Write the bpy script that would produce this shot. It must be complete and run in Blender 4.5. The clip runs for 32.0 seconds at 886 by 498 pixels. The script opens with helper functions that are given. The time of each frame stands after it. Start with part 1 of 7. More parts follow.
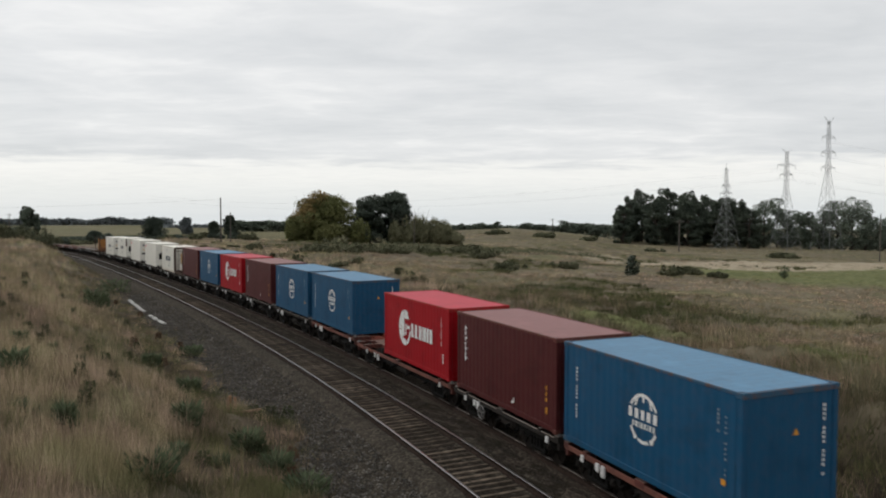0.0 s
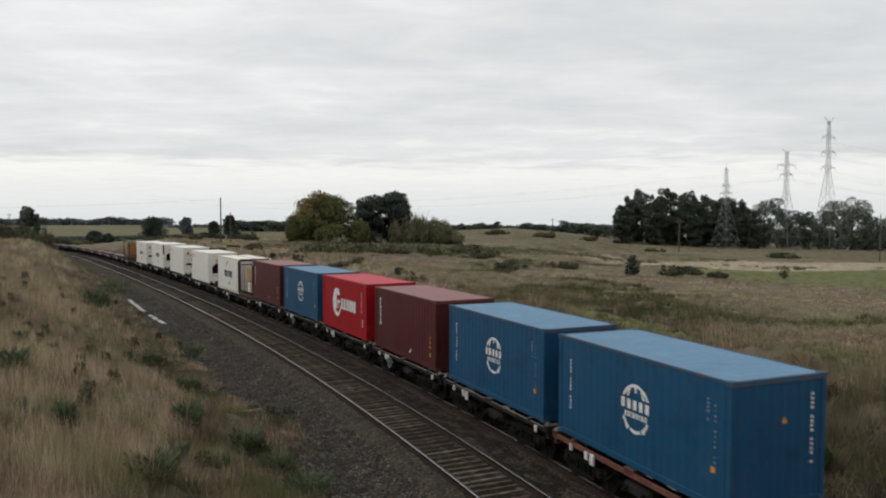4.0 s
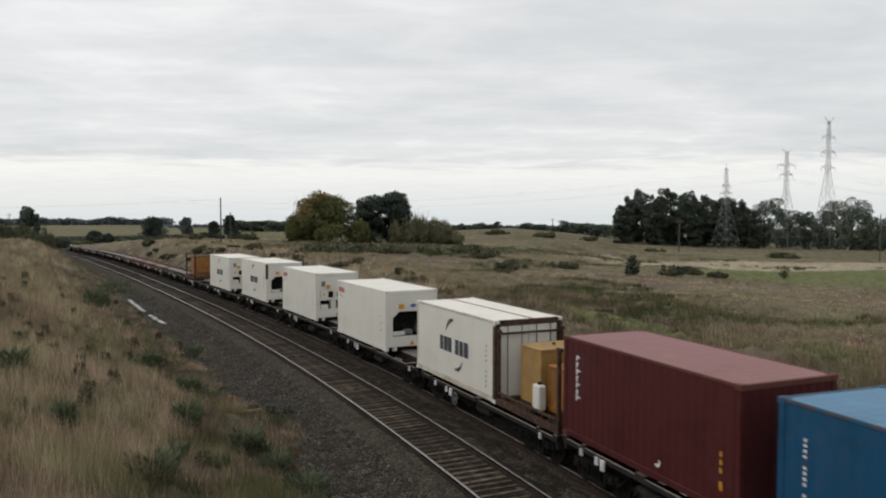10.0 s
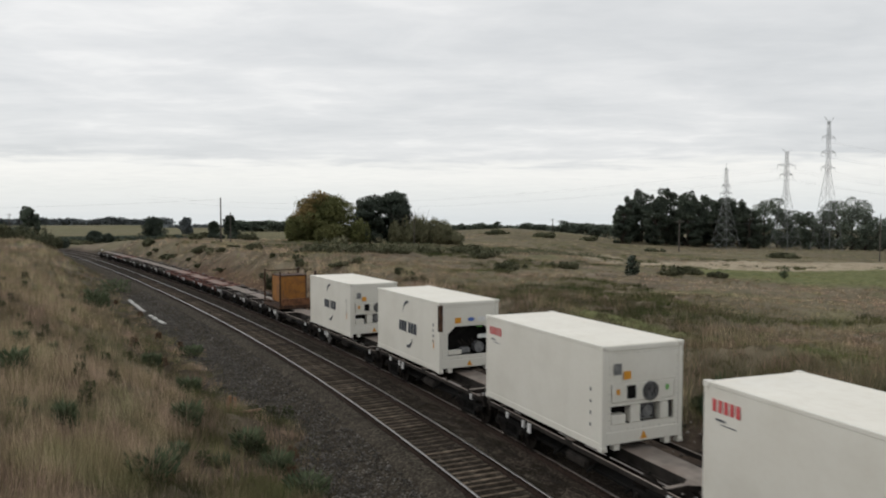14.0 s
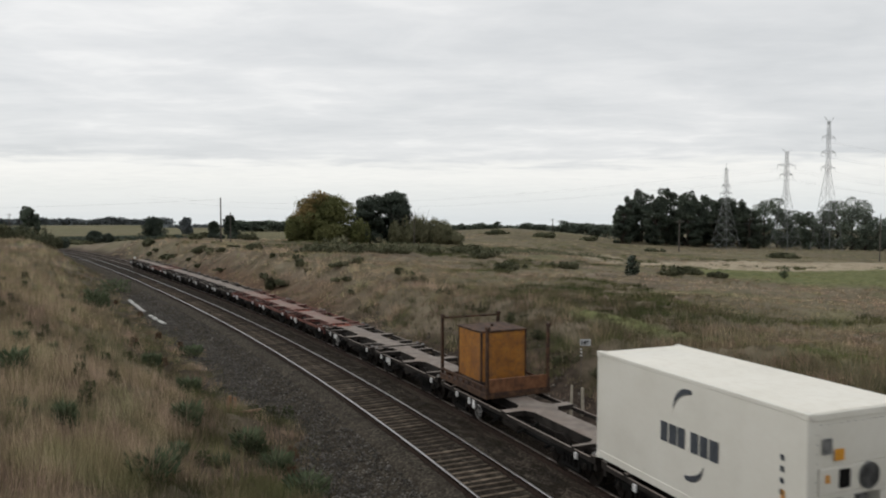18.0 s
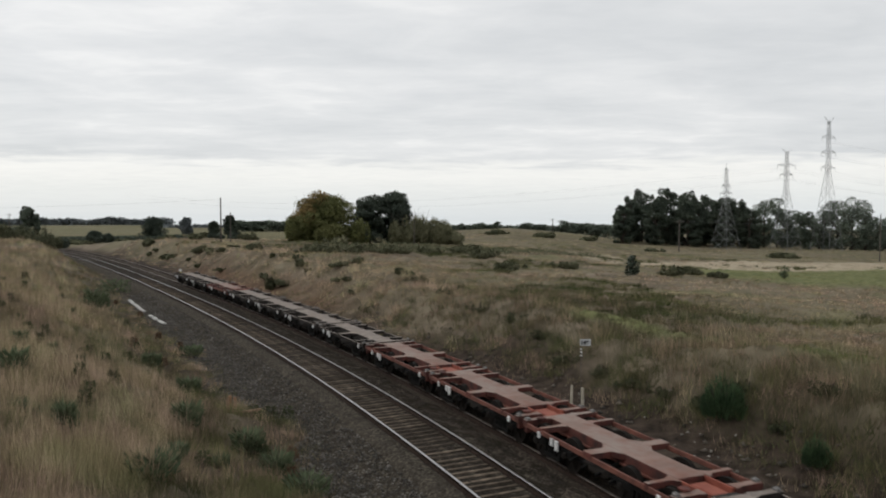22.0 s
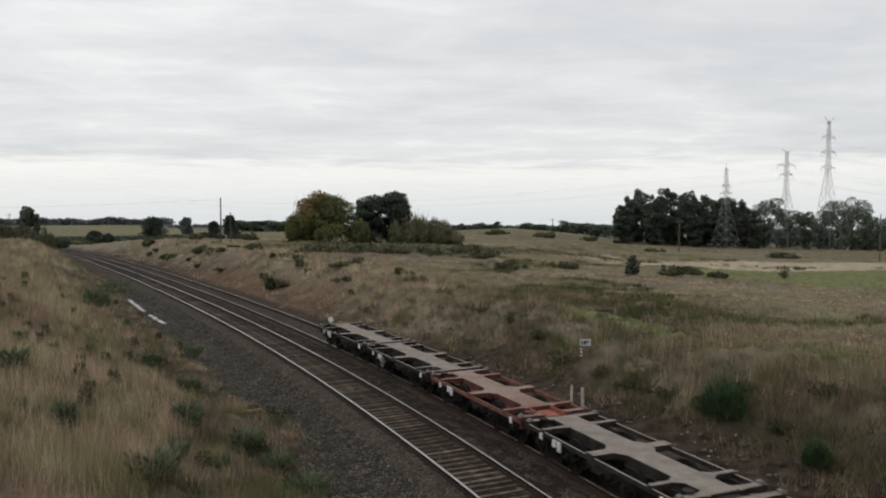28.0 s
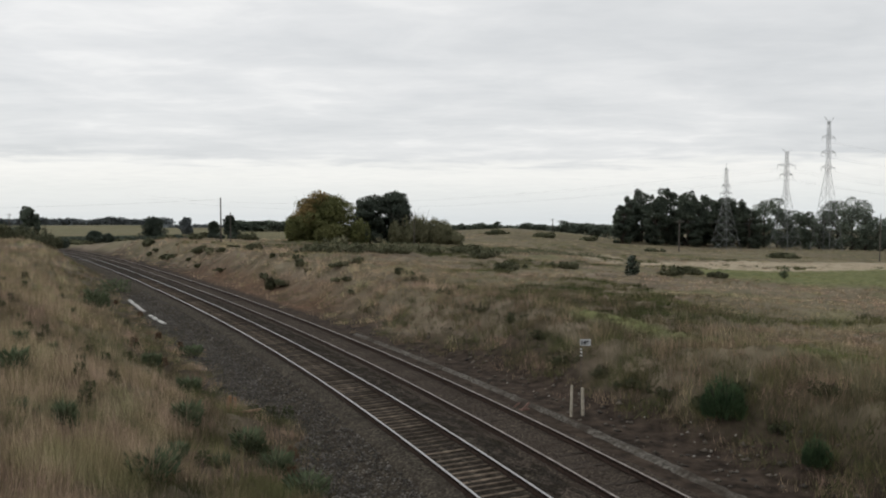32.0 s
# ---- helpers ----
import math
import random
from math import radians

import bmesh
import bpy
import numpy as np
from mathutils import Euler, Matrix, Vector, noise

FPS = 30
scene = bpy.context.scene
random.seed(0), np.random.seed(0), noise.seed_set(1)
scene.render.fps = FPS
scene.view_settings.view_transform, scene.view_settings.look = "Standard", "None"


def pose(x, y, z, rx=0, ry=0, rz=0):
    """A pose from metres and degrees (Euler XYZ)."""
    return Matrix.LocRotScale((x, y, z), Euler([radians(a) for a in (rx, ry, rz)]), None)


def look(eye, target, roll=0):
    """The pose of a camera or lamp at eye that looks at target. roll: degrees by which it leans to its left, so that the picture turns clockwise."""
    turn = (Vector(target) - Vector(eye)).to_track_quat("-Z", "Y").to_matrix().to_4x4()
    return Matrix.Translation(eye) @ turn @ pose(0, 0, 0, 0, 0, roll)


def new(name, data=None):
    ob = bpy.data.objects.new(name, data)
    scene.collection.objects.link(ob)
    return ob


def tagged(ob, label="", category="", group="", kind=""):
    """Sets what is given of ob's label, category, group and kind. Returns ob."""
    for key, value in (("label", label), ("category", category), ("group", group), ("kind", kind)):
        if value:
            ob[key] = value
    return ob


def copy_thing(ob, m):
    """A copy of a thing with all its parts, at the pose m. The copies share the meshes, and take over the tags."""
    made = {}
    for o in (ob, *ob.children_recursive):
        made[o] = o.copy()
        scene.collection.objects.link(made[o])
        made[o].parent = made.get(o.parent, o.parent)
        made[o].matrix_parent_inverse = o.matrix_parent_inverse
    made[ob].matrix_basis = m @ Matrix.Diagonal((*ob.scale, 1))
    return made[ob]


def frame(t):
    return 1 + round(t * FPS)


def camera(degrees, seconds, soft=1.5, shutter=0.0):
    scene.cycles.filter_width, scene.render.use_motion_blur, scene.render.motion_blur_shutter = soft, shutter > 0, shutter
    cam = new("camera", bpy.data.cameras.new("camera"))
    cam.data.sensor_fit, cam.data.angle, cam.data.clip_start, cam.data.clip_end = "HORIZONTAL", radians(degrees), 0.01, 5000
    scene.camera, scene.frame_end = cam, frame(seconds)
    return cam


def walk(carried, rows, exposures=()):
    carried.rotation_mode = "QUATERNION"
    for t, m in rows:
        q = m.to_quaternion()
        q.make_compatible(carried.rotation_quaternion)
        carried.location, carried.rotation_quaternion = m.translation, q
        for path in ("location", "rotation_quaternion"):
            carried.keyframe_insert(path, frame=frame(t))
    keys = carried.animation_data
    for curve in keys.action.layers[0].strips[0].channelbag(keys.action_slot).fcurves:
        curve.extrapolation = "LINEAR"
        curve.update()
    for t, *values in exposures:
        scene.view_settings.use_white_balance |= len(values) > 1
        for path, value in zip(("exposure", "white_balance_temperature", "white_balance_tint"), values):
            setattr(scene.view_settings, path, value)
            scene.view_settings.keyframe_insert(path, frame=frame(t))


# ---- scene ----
import itertools

# ------------------------------------------------------------ camera
EYE_Z = 6.724
cam = camera(62.36, 32.0, soft=2.0, shutter=0.35)
walk(cam, [(0.0, pose(0, 0, EYE_Z, 90 - 2.44, 0, 0)), (32.0, pose(0, 0, EYE_Z, 90 - 2.44, 0, 0))])

# ------------------------------------------------------------ light
SUN_AZ, SUN_EL = radians(-70), radians(38)
world = bpy.data.worlds.new("overcast_sky")
scene.world = world
world.use_nodes = True


def build_sky():
    nt = world.node_tree
    nt.nodes.clear()
    N, L = nt.nodes.new, nt.links.new
    out, bg = N("ShaderNodeOutputWorld"), N("ShaderNodeBackground")
    tc, sep = N("ShaderNodeTexCoord"), N("ShaderNodeSeparateXYZ")
    L(tc.outputs["Generated"], sep.inputs[0])

    def m(op, a, b=None, c=None, clamp=False):
        n = N("ShaderNodeMath")
        n.operation, n.use_clamp = op, clamp
        for i, v in enumerate((a, b, c)):
            if v is None:
                continue
            if hasattr(v, "links"):
                L(v, n.inputs[i])
            else:
                n.inputs[i].default_value = v
        return n.outputs[0]

    z = m("MAXIMUM", sep.outputs[2], 0.0)
    # flat cloud deck: the direction meets a plane high above
    zz = m("ADD", z, 0.06)
    u, v = m("DIVIDE", sep.outputs[0], zz), m("DIVIDE", sep.outputs[1], zz)

    def deck(su, sv, scale, detail, rough, off):
        cx = N("ShaderNodeCombineXYZ")
        L(m("MULTIPLY", u, su), cx.inputs[0])
        L(m("MULTIPLY", v, sv), cx.inputs[1])
        cx.inputs[2].default_value = off
        t = N("ShaderNodeTexNoise")
        t.inputs["Scale"].default_value, t.inputs["Detail"].default_value = scale, detail
        t.inputs["Roughness"].default_value = rough
        t.inputs["Distortion"].default_value = 0.35
        L(cx.outputs[0], t.inputs["Vector"])
        return t.outputs["Fac"]

    big = deck(0.42, 1.0, 0.50, 3, 0.5, 3.1)
    mid = deck(0.75, 1.0, 1.9, 5, 0.55, 7.7)
    fine = deck(0.8, 1.3, 5.0, 5, 0.6, 1.9)
    mixv = m("ADD", m("ADD", m("MULTIPLY", big, 0.52), m("MULTIPLY", mid, 0.36)), m("MULTIPLY", fine, 0.12))
    # brighter towards the hidden sun
    sd = N("ShaderNodeVectorMath")
    sd.operation = "DOT_PRODUCT"
    L(tc.outputs["Generated"], sd.inputs[0])
    sd.inputs[1].default_value = (math.sin(SUN_AZ) * math.cos(SUN_EL), math.cos(SUN_AZ) * math.cos(SUN_EL), math.sin(SUN_EL))
    glow = m("MULTIPLY", m("POWER", m("MAXIMUM", sd.outputs["Value"], 0.0), 3.0), 0.085)
    mixv = m("ADD", mixv, glow)
    ramp = N("ShaderNodeValToRGB")
    L(mixv, ramp.inputs[0])
    els = ramp.color_ramp.elements
    els[0].position, els[0].color = 0.38, (0.615, 0.632, 0.645, 1)
    els[1].position, els[1].color = 0.68, (0.885, 0.882, 0.872, 1)
    e = els.new(0.51)
    e.color = (0.700, 0.712, 0.720, 1)
    e = els.new(0.60)
    e.color = (0.772, 0.778, 0.780, 1)
    # thin bright gap low over the ground, pale blue lowest of all
    low = N("ShaderNodeValToRGB")
    L(z, low.inputs[0])
    le = low.color_ramp.elements
    le[0].position, le[0].color = 0.0, (0.70, 0.74, 0.755, 1)
    le[1].position, le[1].color = 0.055, (0.90, 0.895, 0.865, 1)
    le2 = le.new(0.035)
    le2.color = (0.82, 0.835, 0.82, 1)
    band = m("SUBTRACT", 1.0, m("DIVIDE", m("SUBTRACT", z, m("ADD", 0.040, m("MULTIPLY", mid, 0.05))), 0.016, clamp=True), clamp=True)
    mx = N("ShaderNodeMix")
    mx.data_type = "RGBA"
    L(m("MULTIPLY", band, m("ADD", 0.45, m("MULTIPLY", fine, 0.7))), mx.inputs[0])
    L(ramp.outputs[0], mx.inputs[6])
    L(low.outputs[0], mx.inputs[7])
    # the clear sky above the deck tints it a little
    sky = N("ShaderNodeTexSky")
    sky.sky_type, sky.sun_disc = "NISHITA", False
    sky.sun_elevation, sky.sun_rotation = SUN_EL, SUN_AZ
    add = N("ShaderNodeMix")
    add.data_type, add.blend_type = "RGBA", "ADD"
    add.inputs[0].default_value = 0.006
    L(mx.outputs[2], add.inputs[6])
    L(sky.outputs[0], add.inputs[7])
    L(add.outputs[2], bg.inputs[0])
    bg.inputs[1].default_value = 1.0
    L(bg.outputs[0], out.inputs[0])


build_sky()
sun = new("sun", bpy.data.lights.new("sun", "SUN"))
sun.data.energy, sun.data.angle, sun.data.color = 0.85, radians(25), (1.0, 0.97, 0.92)
sun.matrix_world = look((0, 0, 50), (-50 * math.sin(SUN_AZ), -50 * math.cos(SUN_AZ), 50 - 50 * math.tan(SUN_EL)))


# ------------------------------------------------------------ materials
def noise_mat(name, cols, scale=4.0, detail=6.0, rough=0.9, metal=0.0, bump=0.3, bump_scale=None, big=None, spread=(0.3, 0.7),
              island=0.0, obj=0.0, stretch=None, bump_dist=0.02, spec=None, leafy=0.0):
    """Ramp of colours over a noise in object space; big=(scale, colour, amount) lays wide stains over it."""
    mat = bpy.data.materials.new(name)
    mat.use_nodes = True
    nt = mat.node_tree
    N, L = nt.nodes.new, nt.links.new
    b = nt.nodes["Principled BSDF"]
    b.inputs["Roughness"].default_value, b.inputs["Metallic"].default_value = rough, metal
    if spec is not None:
        b.inputs["Specular IOR Level"].default_value = spec
    tc = N("ShaderNodeTexCoord")
    vec = tc.outputs["Object"]
    if stretch:
        mp = N("ShaderNodeMapping")
        mp.inputs["Scale"].default_value = stretch
        L(vec, mp.inputs[0])
        vec = mp.outputs[0]
    t = N("ShaderNodeTexNoise")
    t.inputs["Scale"].default_value, t.inputs["Detail"].default_value = scale, detail
    L(vec, t.inputs["Vector"])
    ramp = N("ShaderNodeValToRGB")
    L(t.outputs["Fac"], ramp.inputs[0])
    el = ramp.color_ramp.elements
    el[0].position, el[1].position = spread
    el[0].color, el[1].color = (*cols[0], 1), (*cols[-1], 1)
    for i, c in enumerate(cols[1:-1]):
        e = el.new(spread[0] + (spread[1] - spread[0]) * (i + 1) / (len(cols) - 1))
        e.color = (*c, 1)
    col = ramp.outputs[0]
    for sc, c2, amount in ([big] if big and not isinstance(big[0], tuple) else (big or [])):
        t2 = N("ShaderNodeTexNoise")
        t2.inputs["Scale"].default_value, t2.inputs["Detail"].default_value = sc, 4
        L(vec, t2.inputs["Vector"])
        r2 = N("ShaderNodeValToRGB")
        r2.color_ramp.elements[0].position, r2.color_ramp.elements[1].position = 0.45, 0.68
        L(t2.outputs["Fac"], r2.inputs[0])
        mu = N("ShaderNodeMath")
        mu.operation = "MULTIPLY"
        L(r2.outputs[0], mu.inputs[0])
        mu.inputs[1].default_value = amount
        mx = N("ShaderNodeMix")
        mx.data_type = "RGBA"
        L(mu.outputs[0], mx.inputs[0])
        L(col, mx.inputs[6])
        mx.inputs[7].default_value = (*c2, 1)
        col = mx.outputs[2]
    for amount, node, sock in ((island, "ShaderNodeNewGeometry", "Random Per Island"), (obj, "ShaderNodeObjectInfo", "Random")):
        if amount:
            g = N(node)
            mr = N("ShaderNodeMapRange")
            mr.inputs["To Min"].default_value, mr.inputs["To Max"].default_value = 1 - amount, 1 + amount
            L(g.outputs[sock], mr.inputs[0])
            mx = N("ShaderNodeVectorMath")
            mx.operation = "SCALE"
            L(col, mx.inputs[0])
            L(mr.outputs[0], mx.inputs["Scale"])
            col = mx.outputs[0]
    L(col, b.inputs["Base Color"])
    if leafy:
        tl, ms = N("ShaderNodeBsdfTranslucent"), N("ShaderNodeMixShader")
        L(col, tl.inputs[0])
        ms.inputs[0].default_value = leafy
        L(b.outputs[0], ms.inputs[1])
        L(tl.outputs[0], ms.inputs[2])
        L(ms.outputs[0], nt.nodes["Material Output"].inputs[0])
    if bump:
        bt = N("ShaderNodeTexNoise")
        bt.inputs["Scale"].default_value, bt.inputs["Detail"].default_value = bump_scale or scale * 3, 5
        L(vec, bt.inputs["Vector"])
        bp = N("ShaderNodeBump")
        bp.inputs["Strength"].default_value, bp.inputs["Distance"].default_value = bump, bump_dist
        L(bt.outputs["Fac"], bp.inputs["Height"])
        L(bp.outputs[0], b.inputs["Normal"])
    return mat


def paint(name, c, rough=0.55, dirt=0.2, rust=0.08):
    """Weathered paint on steel: sun-bleached patches, road dirt and rust specks."""
    d = tuple(x * 0.8 for x in c)
    l = tuple(min(1, x * 1.12 + 0.004) for x in c)
    return noise_mat(name, [d, c, c, l], 1.3, 8, rough, 0.0, 0.12, 14, big=[(0.7, tuple(x * 0.75 + 0.01 for x in c), dirt), (5.5, (0.13, 0.06, 0.03), rust)], spec=0.2)


M = {}
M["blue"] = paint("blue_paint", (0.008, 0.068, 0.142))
# each roof paint is a good deal paler than its side paint
M["blue_roof"] = paint("pale_blue_paint", (0.10, 0.235, 0.37), 0.5, 0.2, 0.12)
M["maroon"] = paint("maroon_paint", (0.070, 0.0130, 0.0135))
M["maroon_roof"] = paint("pale_maroon_paint", (0.26, 0.115, 0.11), 0.5, 0.3, 0.15)
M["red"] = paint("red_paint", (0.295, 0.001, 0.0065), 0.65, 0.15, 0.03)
M["red_roof"] = paint("pale_red_paint", (0.50, 0.03, 0.055), 0.5, 0.3, 0.06)
# wall white is lowered to carry shading; the roof white is left lighter
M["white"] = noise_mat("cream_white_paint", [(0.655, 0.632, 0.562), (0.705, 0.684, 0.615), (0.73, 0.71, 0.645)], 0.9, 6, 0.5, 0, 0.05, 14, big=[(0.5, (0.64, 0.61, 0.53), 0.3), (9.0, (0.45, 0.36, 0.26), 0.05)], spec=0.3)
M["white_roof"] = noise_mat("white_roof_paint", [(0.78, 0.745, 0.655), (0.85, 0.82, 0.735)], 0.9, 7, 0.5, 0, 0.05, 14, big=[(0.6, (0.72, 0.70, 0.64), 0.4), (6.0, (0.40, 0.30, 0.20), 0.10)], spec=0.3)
M["white_worn"] = paint("rust_specked_white_paint", (0.74, 0.72, 0.65), 0.55, 0.1, 0.45)
M["white_rusty"] = noise_mat("rust_streaked_white_paint", [(0.56, 0.51, 0.42), (0.68, 0.64, 0.55)], 3, 8, 0.6, 0, 0.15, 14, big=[(2.0, (0.36, 0.24, 0.15), 0.55), (12.0, (0.17, 0.09, 0.05), 0.45)], spec=0.2)
M["blue_worn"] = paint("rust_specked_blue_paint", (0.03, 0.085, 0.145), 0.6, 0.3, 0.75)
M["maroon_worn"] = paint("rust_specked_maroon_paint", (0.12, 0.04, 0.035), 0.6, 0.3, 0.6)
M["red_worn"] = paint("rust_specked_red_paint", (0.34, 0.012, 0.016), 0.6, 0.2, 0.5)
M["mark_white"] = noise_mat("white_marking", [(0.60, 0.60, 0.58), (0.78, 0.78, 0.77)], 8, 5, 0.6, 0, 0)
M["mark_faint"] = noise_mat("worn_marking", [(0.10, 0.15, 0.20), (0.30, 0.33, 0.35)], 8, 5, 0.6, 0, 0)
M["mark_dark"] = noise_mat("dark_marking", [(0.036, 0.043, 0.052), (0.060, 0.068, 0.080)], 8, 5, 0.6, 0, 0)
M["mark_orange"] = noise_mat("orange_sticker", [(0.55, 0.22, 0.02), (0.70, 0.33, 0.03)], 20, 4, 0.5, 0, 0)
M["mark_red"] = noise_mat("red_sticker", [(0.50, 0.06, 0.07), (0.62, 0.12, 0.12)], 20, 4, 0.5, 0, 0)
M["mark_blue"] = noise_mat("blue_sticker", [(0.05, 0.10, 0.32), (0.08, 0.16, 0.45)], 20, 4, 0.5, 0, 0)
M["mark_green"] = noise_mat("green_sticker", [(0.10, 0.30, 0.08), (0.16, 0.42, 0.10)], 20, 4, 0.5, 0, 0)
M["yellow"] = noise_mat("dull_yellow_paint", [(0.30, 0.27, 0.06), (0.42, 0.38, 0.10)], 8, 5, 0.6, 0, 0.1)
# grimy black, lowered further so the colour holds the shade under the train
M["dark"] = noise_mat("grimy_black_with_shade", [(0.004, 0.004, 0.004), (0.013, 0.012, 0.011)], 6, 6, 0.85, 0.0, 0.2, spec=0.12)
M["grey_steel"] = noise_mat("grey_machinery", [(0.12, 0.125, 0.13), (0.26, 0.26, 0.26)], 8, 6, 0.5, 0.4, 0.15)
M["rust_orange"] = noise_mat("orange_rusted_steel", [(0.070, 0.030, 0.014), (0.150, 0.062, 0.026), (0.22, 0.10, 0.045)], 4, 8, 0.85, 0.05, 0.3)
M["rust"] = noise_mat("rusted_steel", [(0.022, 0.011, 0.007), (0.055, 0.027, 0.014), (0.11, 0.053, 0.027)], 5, 8, 0.85, 0.1, 0.3)
M["ochre"] = noise_mat("ochre_paint", [(0.21, 0.080, 0.009), (0.33, 0.130, 0.013), (0.38, 0.165, 0.022)], 2.2, 8, 0.6, 0, 0.15, 14, big=[(1.6, (0.18, 0.075, 0.022), 0.7), (7, (0.10, 0.045, 0.025), 0.5)])
M["tan"] = noise_mat("sandy_yellow_paint", [(0.27, 0.15, 0.04), (0.42, 0.25, 0.075)], 2.2, 8, 0.6, 0, 0.15, 14, big=(3, (0.30, 0.20, 0.10), 0.6))
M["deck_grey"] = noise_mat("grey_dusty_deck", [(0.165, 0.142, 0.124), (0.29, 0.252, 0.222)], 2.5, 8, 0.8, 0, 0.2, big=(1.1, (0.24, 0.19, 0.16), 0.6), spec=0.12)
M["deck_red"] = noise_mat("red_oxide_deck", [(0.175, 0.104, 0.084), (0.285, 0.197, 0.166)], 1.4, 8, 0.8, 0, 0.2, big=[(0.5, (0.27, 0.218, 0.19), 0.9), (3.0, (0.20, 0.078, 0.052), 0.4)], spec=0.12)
M["sill_grey"] = noise_mat("dark_grey_steel", [(0.014, 0.0125, 0.011), (0.042, 0.036, 0.032)], 3, 8, 0.8, 0, 0.2, spec=0.12)
M["sill_red"] = noise_mat("dark_red_steel", [(0.030, 0.009, 0.006), (0.125, 0.030, 0.020)], 3, 8, 0.8, 0, 0.2)
M["seam"] = noise_mat("brown_roof_sealant", [(0.26, 0.16, 0.10), (0.42, 0.29, 0.20)], 4, 6, 0.8, 0, 0.2)
M["flange_red"] = noise_mat("worn_red_flange", [(0.075, 0.024, 0.016), (0.20, 0.070, 0.046)], 3, 8, 0.8, 0, 0.2)
M["pocket_red"] = noise_mat("rust_red_casting", [(0.17, 0.038, 0.022), (0.30, 0.085, 0.050)], 2.5, 8, 0.8, 0, 0.2)
M["bright"] = noise_mat("bare_bright_steel", [(0.40, 0.40, 0.39), (0.80, 0.79, 0.78)], 2.5, 5, 0.5, 0.0, 0.1)
# oily tone, also darkened to hold the shade beneath the wagons
M["wheel"] = noise_mat("oily_shaded_wheel_steel", [(0.006, 0.005, 0.0045), (0.019, 0.015, 0.012)], 6, 6, 0.8, 0.1, 0.2, spec=0.12)
M["lock"] = noise_mat("greasy_lock_steel", [(0.10, 0.095, 0.09), (0.24, 0.23, 0.22)], 9, 6, 0.6, 0.3, 0.2)
M["rail_side"] = noise_mat("rusty_rail_web", [(0.016, 0.011, 0.009), (0.045, 0.029, 0.022)], 9, 6, 0.85, 0.1, 0.2, spec=0.12)
M["rail_top"] = noise_mat("polished_rail_head", [(0.38, 0.375, 0.365), (0.56, 0.55, 0.54)], 3, 5, 0.28, 1.0, 0.03)
M["rail_worn"] = noise_mat("dull_rail_head", [(0.20, 0.175, 0.155), (0.34, 0.305, 0.275)], 3, 5, 0.42, 0.8, 0.04)
M["sleeper"] = noise_mat("weathered_timber", [(0.048, 0.038, 0.029), (0.175, 0.138, 0.104)], 3.5, 9, 0.95, 0, 0.5, 20, obj=0.45, spec=0.12)
M["concrete"] = noise_mat("pale_concrete", [(0.33, 0.32, 0.30), (0.52, 0.51, 0.48)], 6, 8, 0.9, 0, 0.3)
M["galv"] = noise_mat("galvanised_lattice_steel", [(0.17, 0.175, 0.18), (0.25, 0.255, 0.26)], 1, 4, 0.6, 0.1, 0)
M["pole_wood"] = noise_mat("grey_pole_timber", [(0.055, 0.047, 0.04), (0.13, 0.115, 0.098)], 3, 8, 0.95, 0, 0.3, stretch=(4, 4, 0.4))
M["stake"] = noise_mat("bleached_stake_timber", [(0.36, 0.32, 0.25), (0.55, 0.50, 0.41)], 6, 8, 0.9, 0, 0.3)


# ------------------------------------------------------------ the line of the rails
GAUGE, SPACING, DECK = 1.60, 3.06, 1.0
K0, K1, K2, TH0 = 0.0055001, -1.35711e-4, 1.89357e-6, 1.96892
LINE_S = np.arange(-330.0, 470.0, 0.5)


def lay_line():
    a = np.clip(LINE_S, -14.0, 140.0)
    th = TH0 + K0 * a + K1 * a * a / 2 + K2 * a ** 3 / 6
    th = th + np.where(LINE_S < -14, (LINE_S + 14) * 0.0016, 0) + np.where(LINE_S > 140, (LINE_S - 140) * 0.0012, 0)
    mid = (th[1:] + th[:-1]) / 2
    x = np.concatenate([[0], np.cumsum(np.cos(mid) * 0.5)])
    y = np.concatenate([[0], np.cumsum(np.sin(mid) * 0.5)])
    i0 = int(np.argmin(abs(LINE_S)))
    return x - x[i0] + 4.99691, y - y[i0] + 17.52065, th


LX, LY, LTH = lay_line()


def line_z(s):
    return 0.003554 * np.clip(s, -60, 200)


def near_shift(s):
    """How far the nearer track swings towards the further one at s."""
    k = np.clip(s, -60, 110) / 50
    return 0.047 - 0.1006 * k + 0.0553 * k * k


NEAR_DROP = -0.047


def on_line(s, d=0.0, z=0.0):
    """World place at s metres along the far track, d metres to its right, z over the rail head; and the heading."""
    th = float(np.interp(s, LINE_S, LTH))
    x, y = float(np.interp(s, LINE_S, LX)), float(np.interp(s, LINE_S, LY))
    return Vector((x + math.sin(th) * d, y - math.cos(th) * d, z + float(line_z(s)))), th


def line_coords(x, y):
    """Arrays of s and d for arrays of world x and y."""
    s, d = np.empty(x.shape), np.empty(x.shape)
    step = slice(None, None, 4)
    lx, ly, ls = LX[step], LY[step], LINE_S[step]
    for a in range(0, x.size, 4000):
        xx, yy = x.flat[a:a + 4000], y.flat[a:a + 4000]
        j = ((xx[:, None] - lx) ** 2 + (yy[:, None] - ly) ** 2).argmin(1)
        th = LTH[step][j]
        dx, dy = xx - lx[j], yy - ly[j]
        s.flat[a:a + 4000] = ls[j] + dx * np.cos(th) + dy * np.sin(th)
        d.flat[a:a + 4000] = dx * np.sin(th) - dy * np.cos(th)
    return s, d


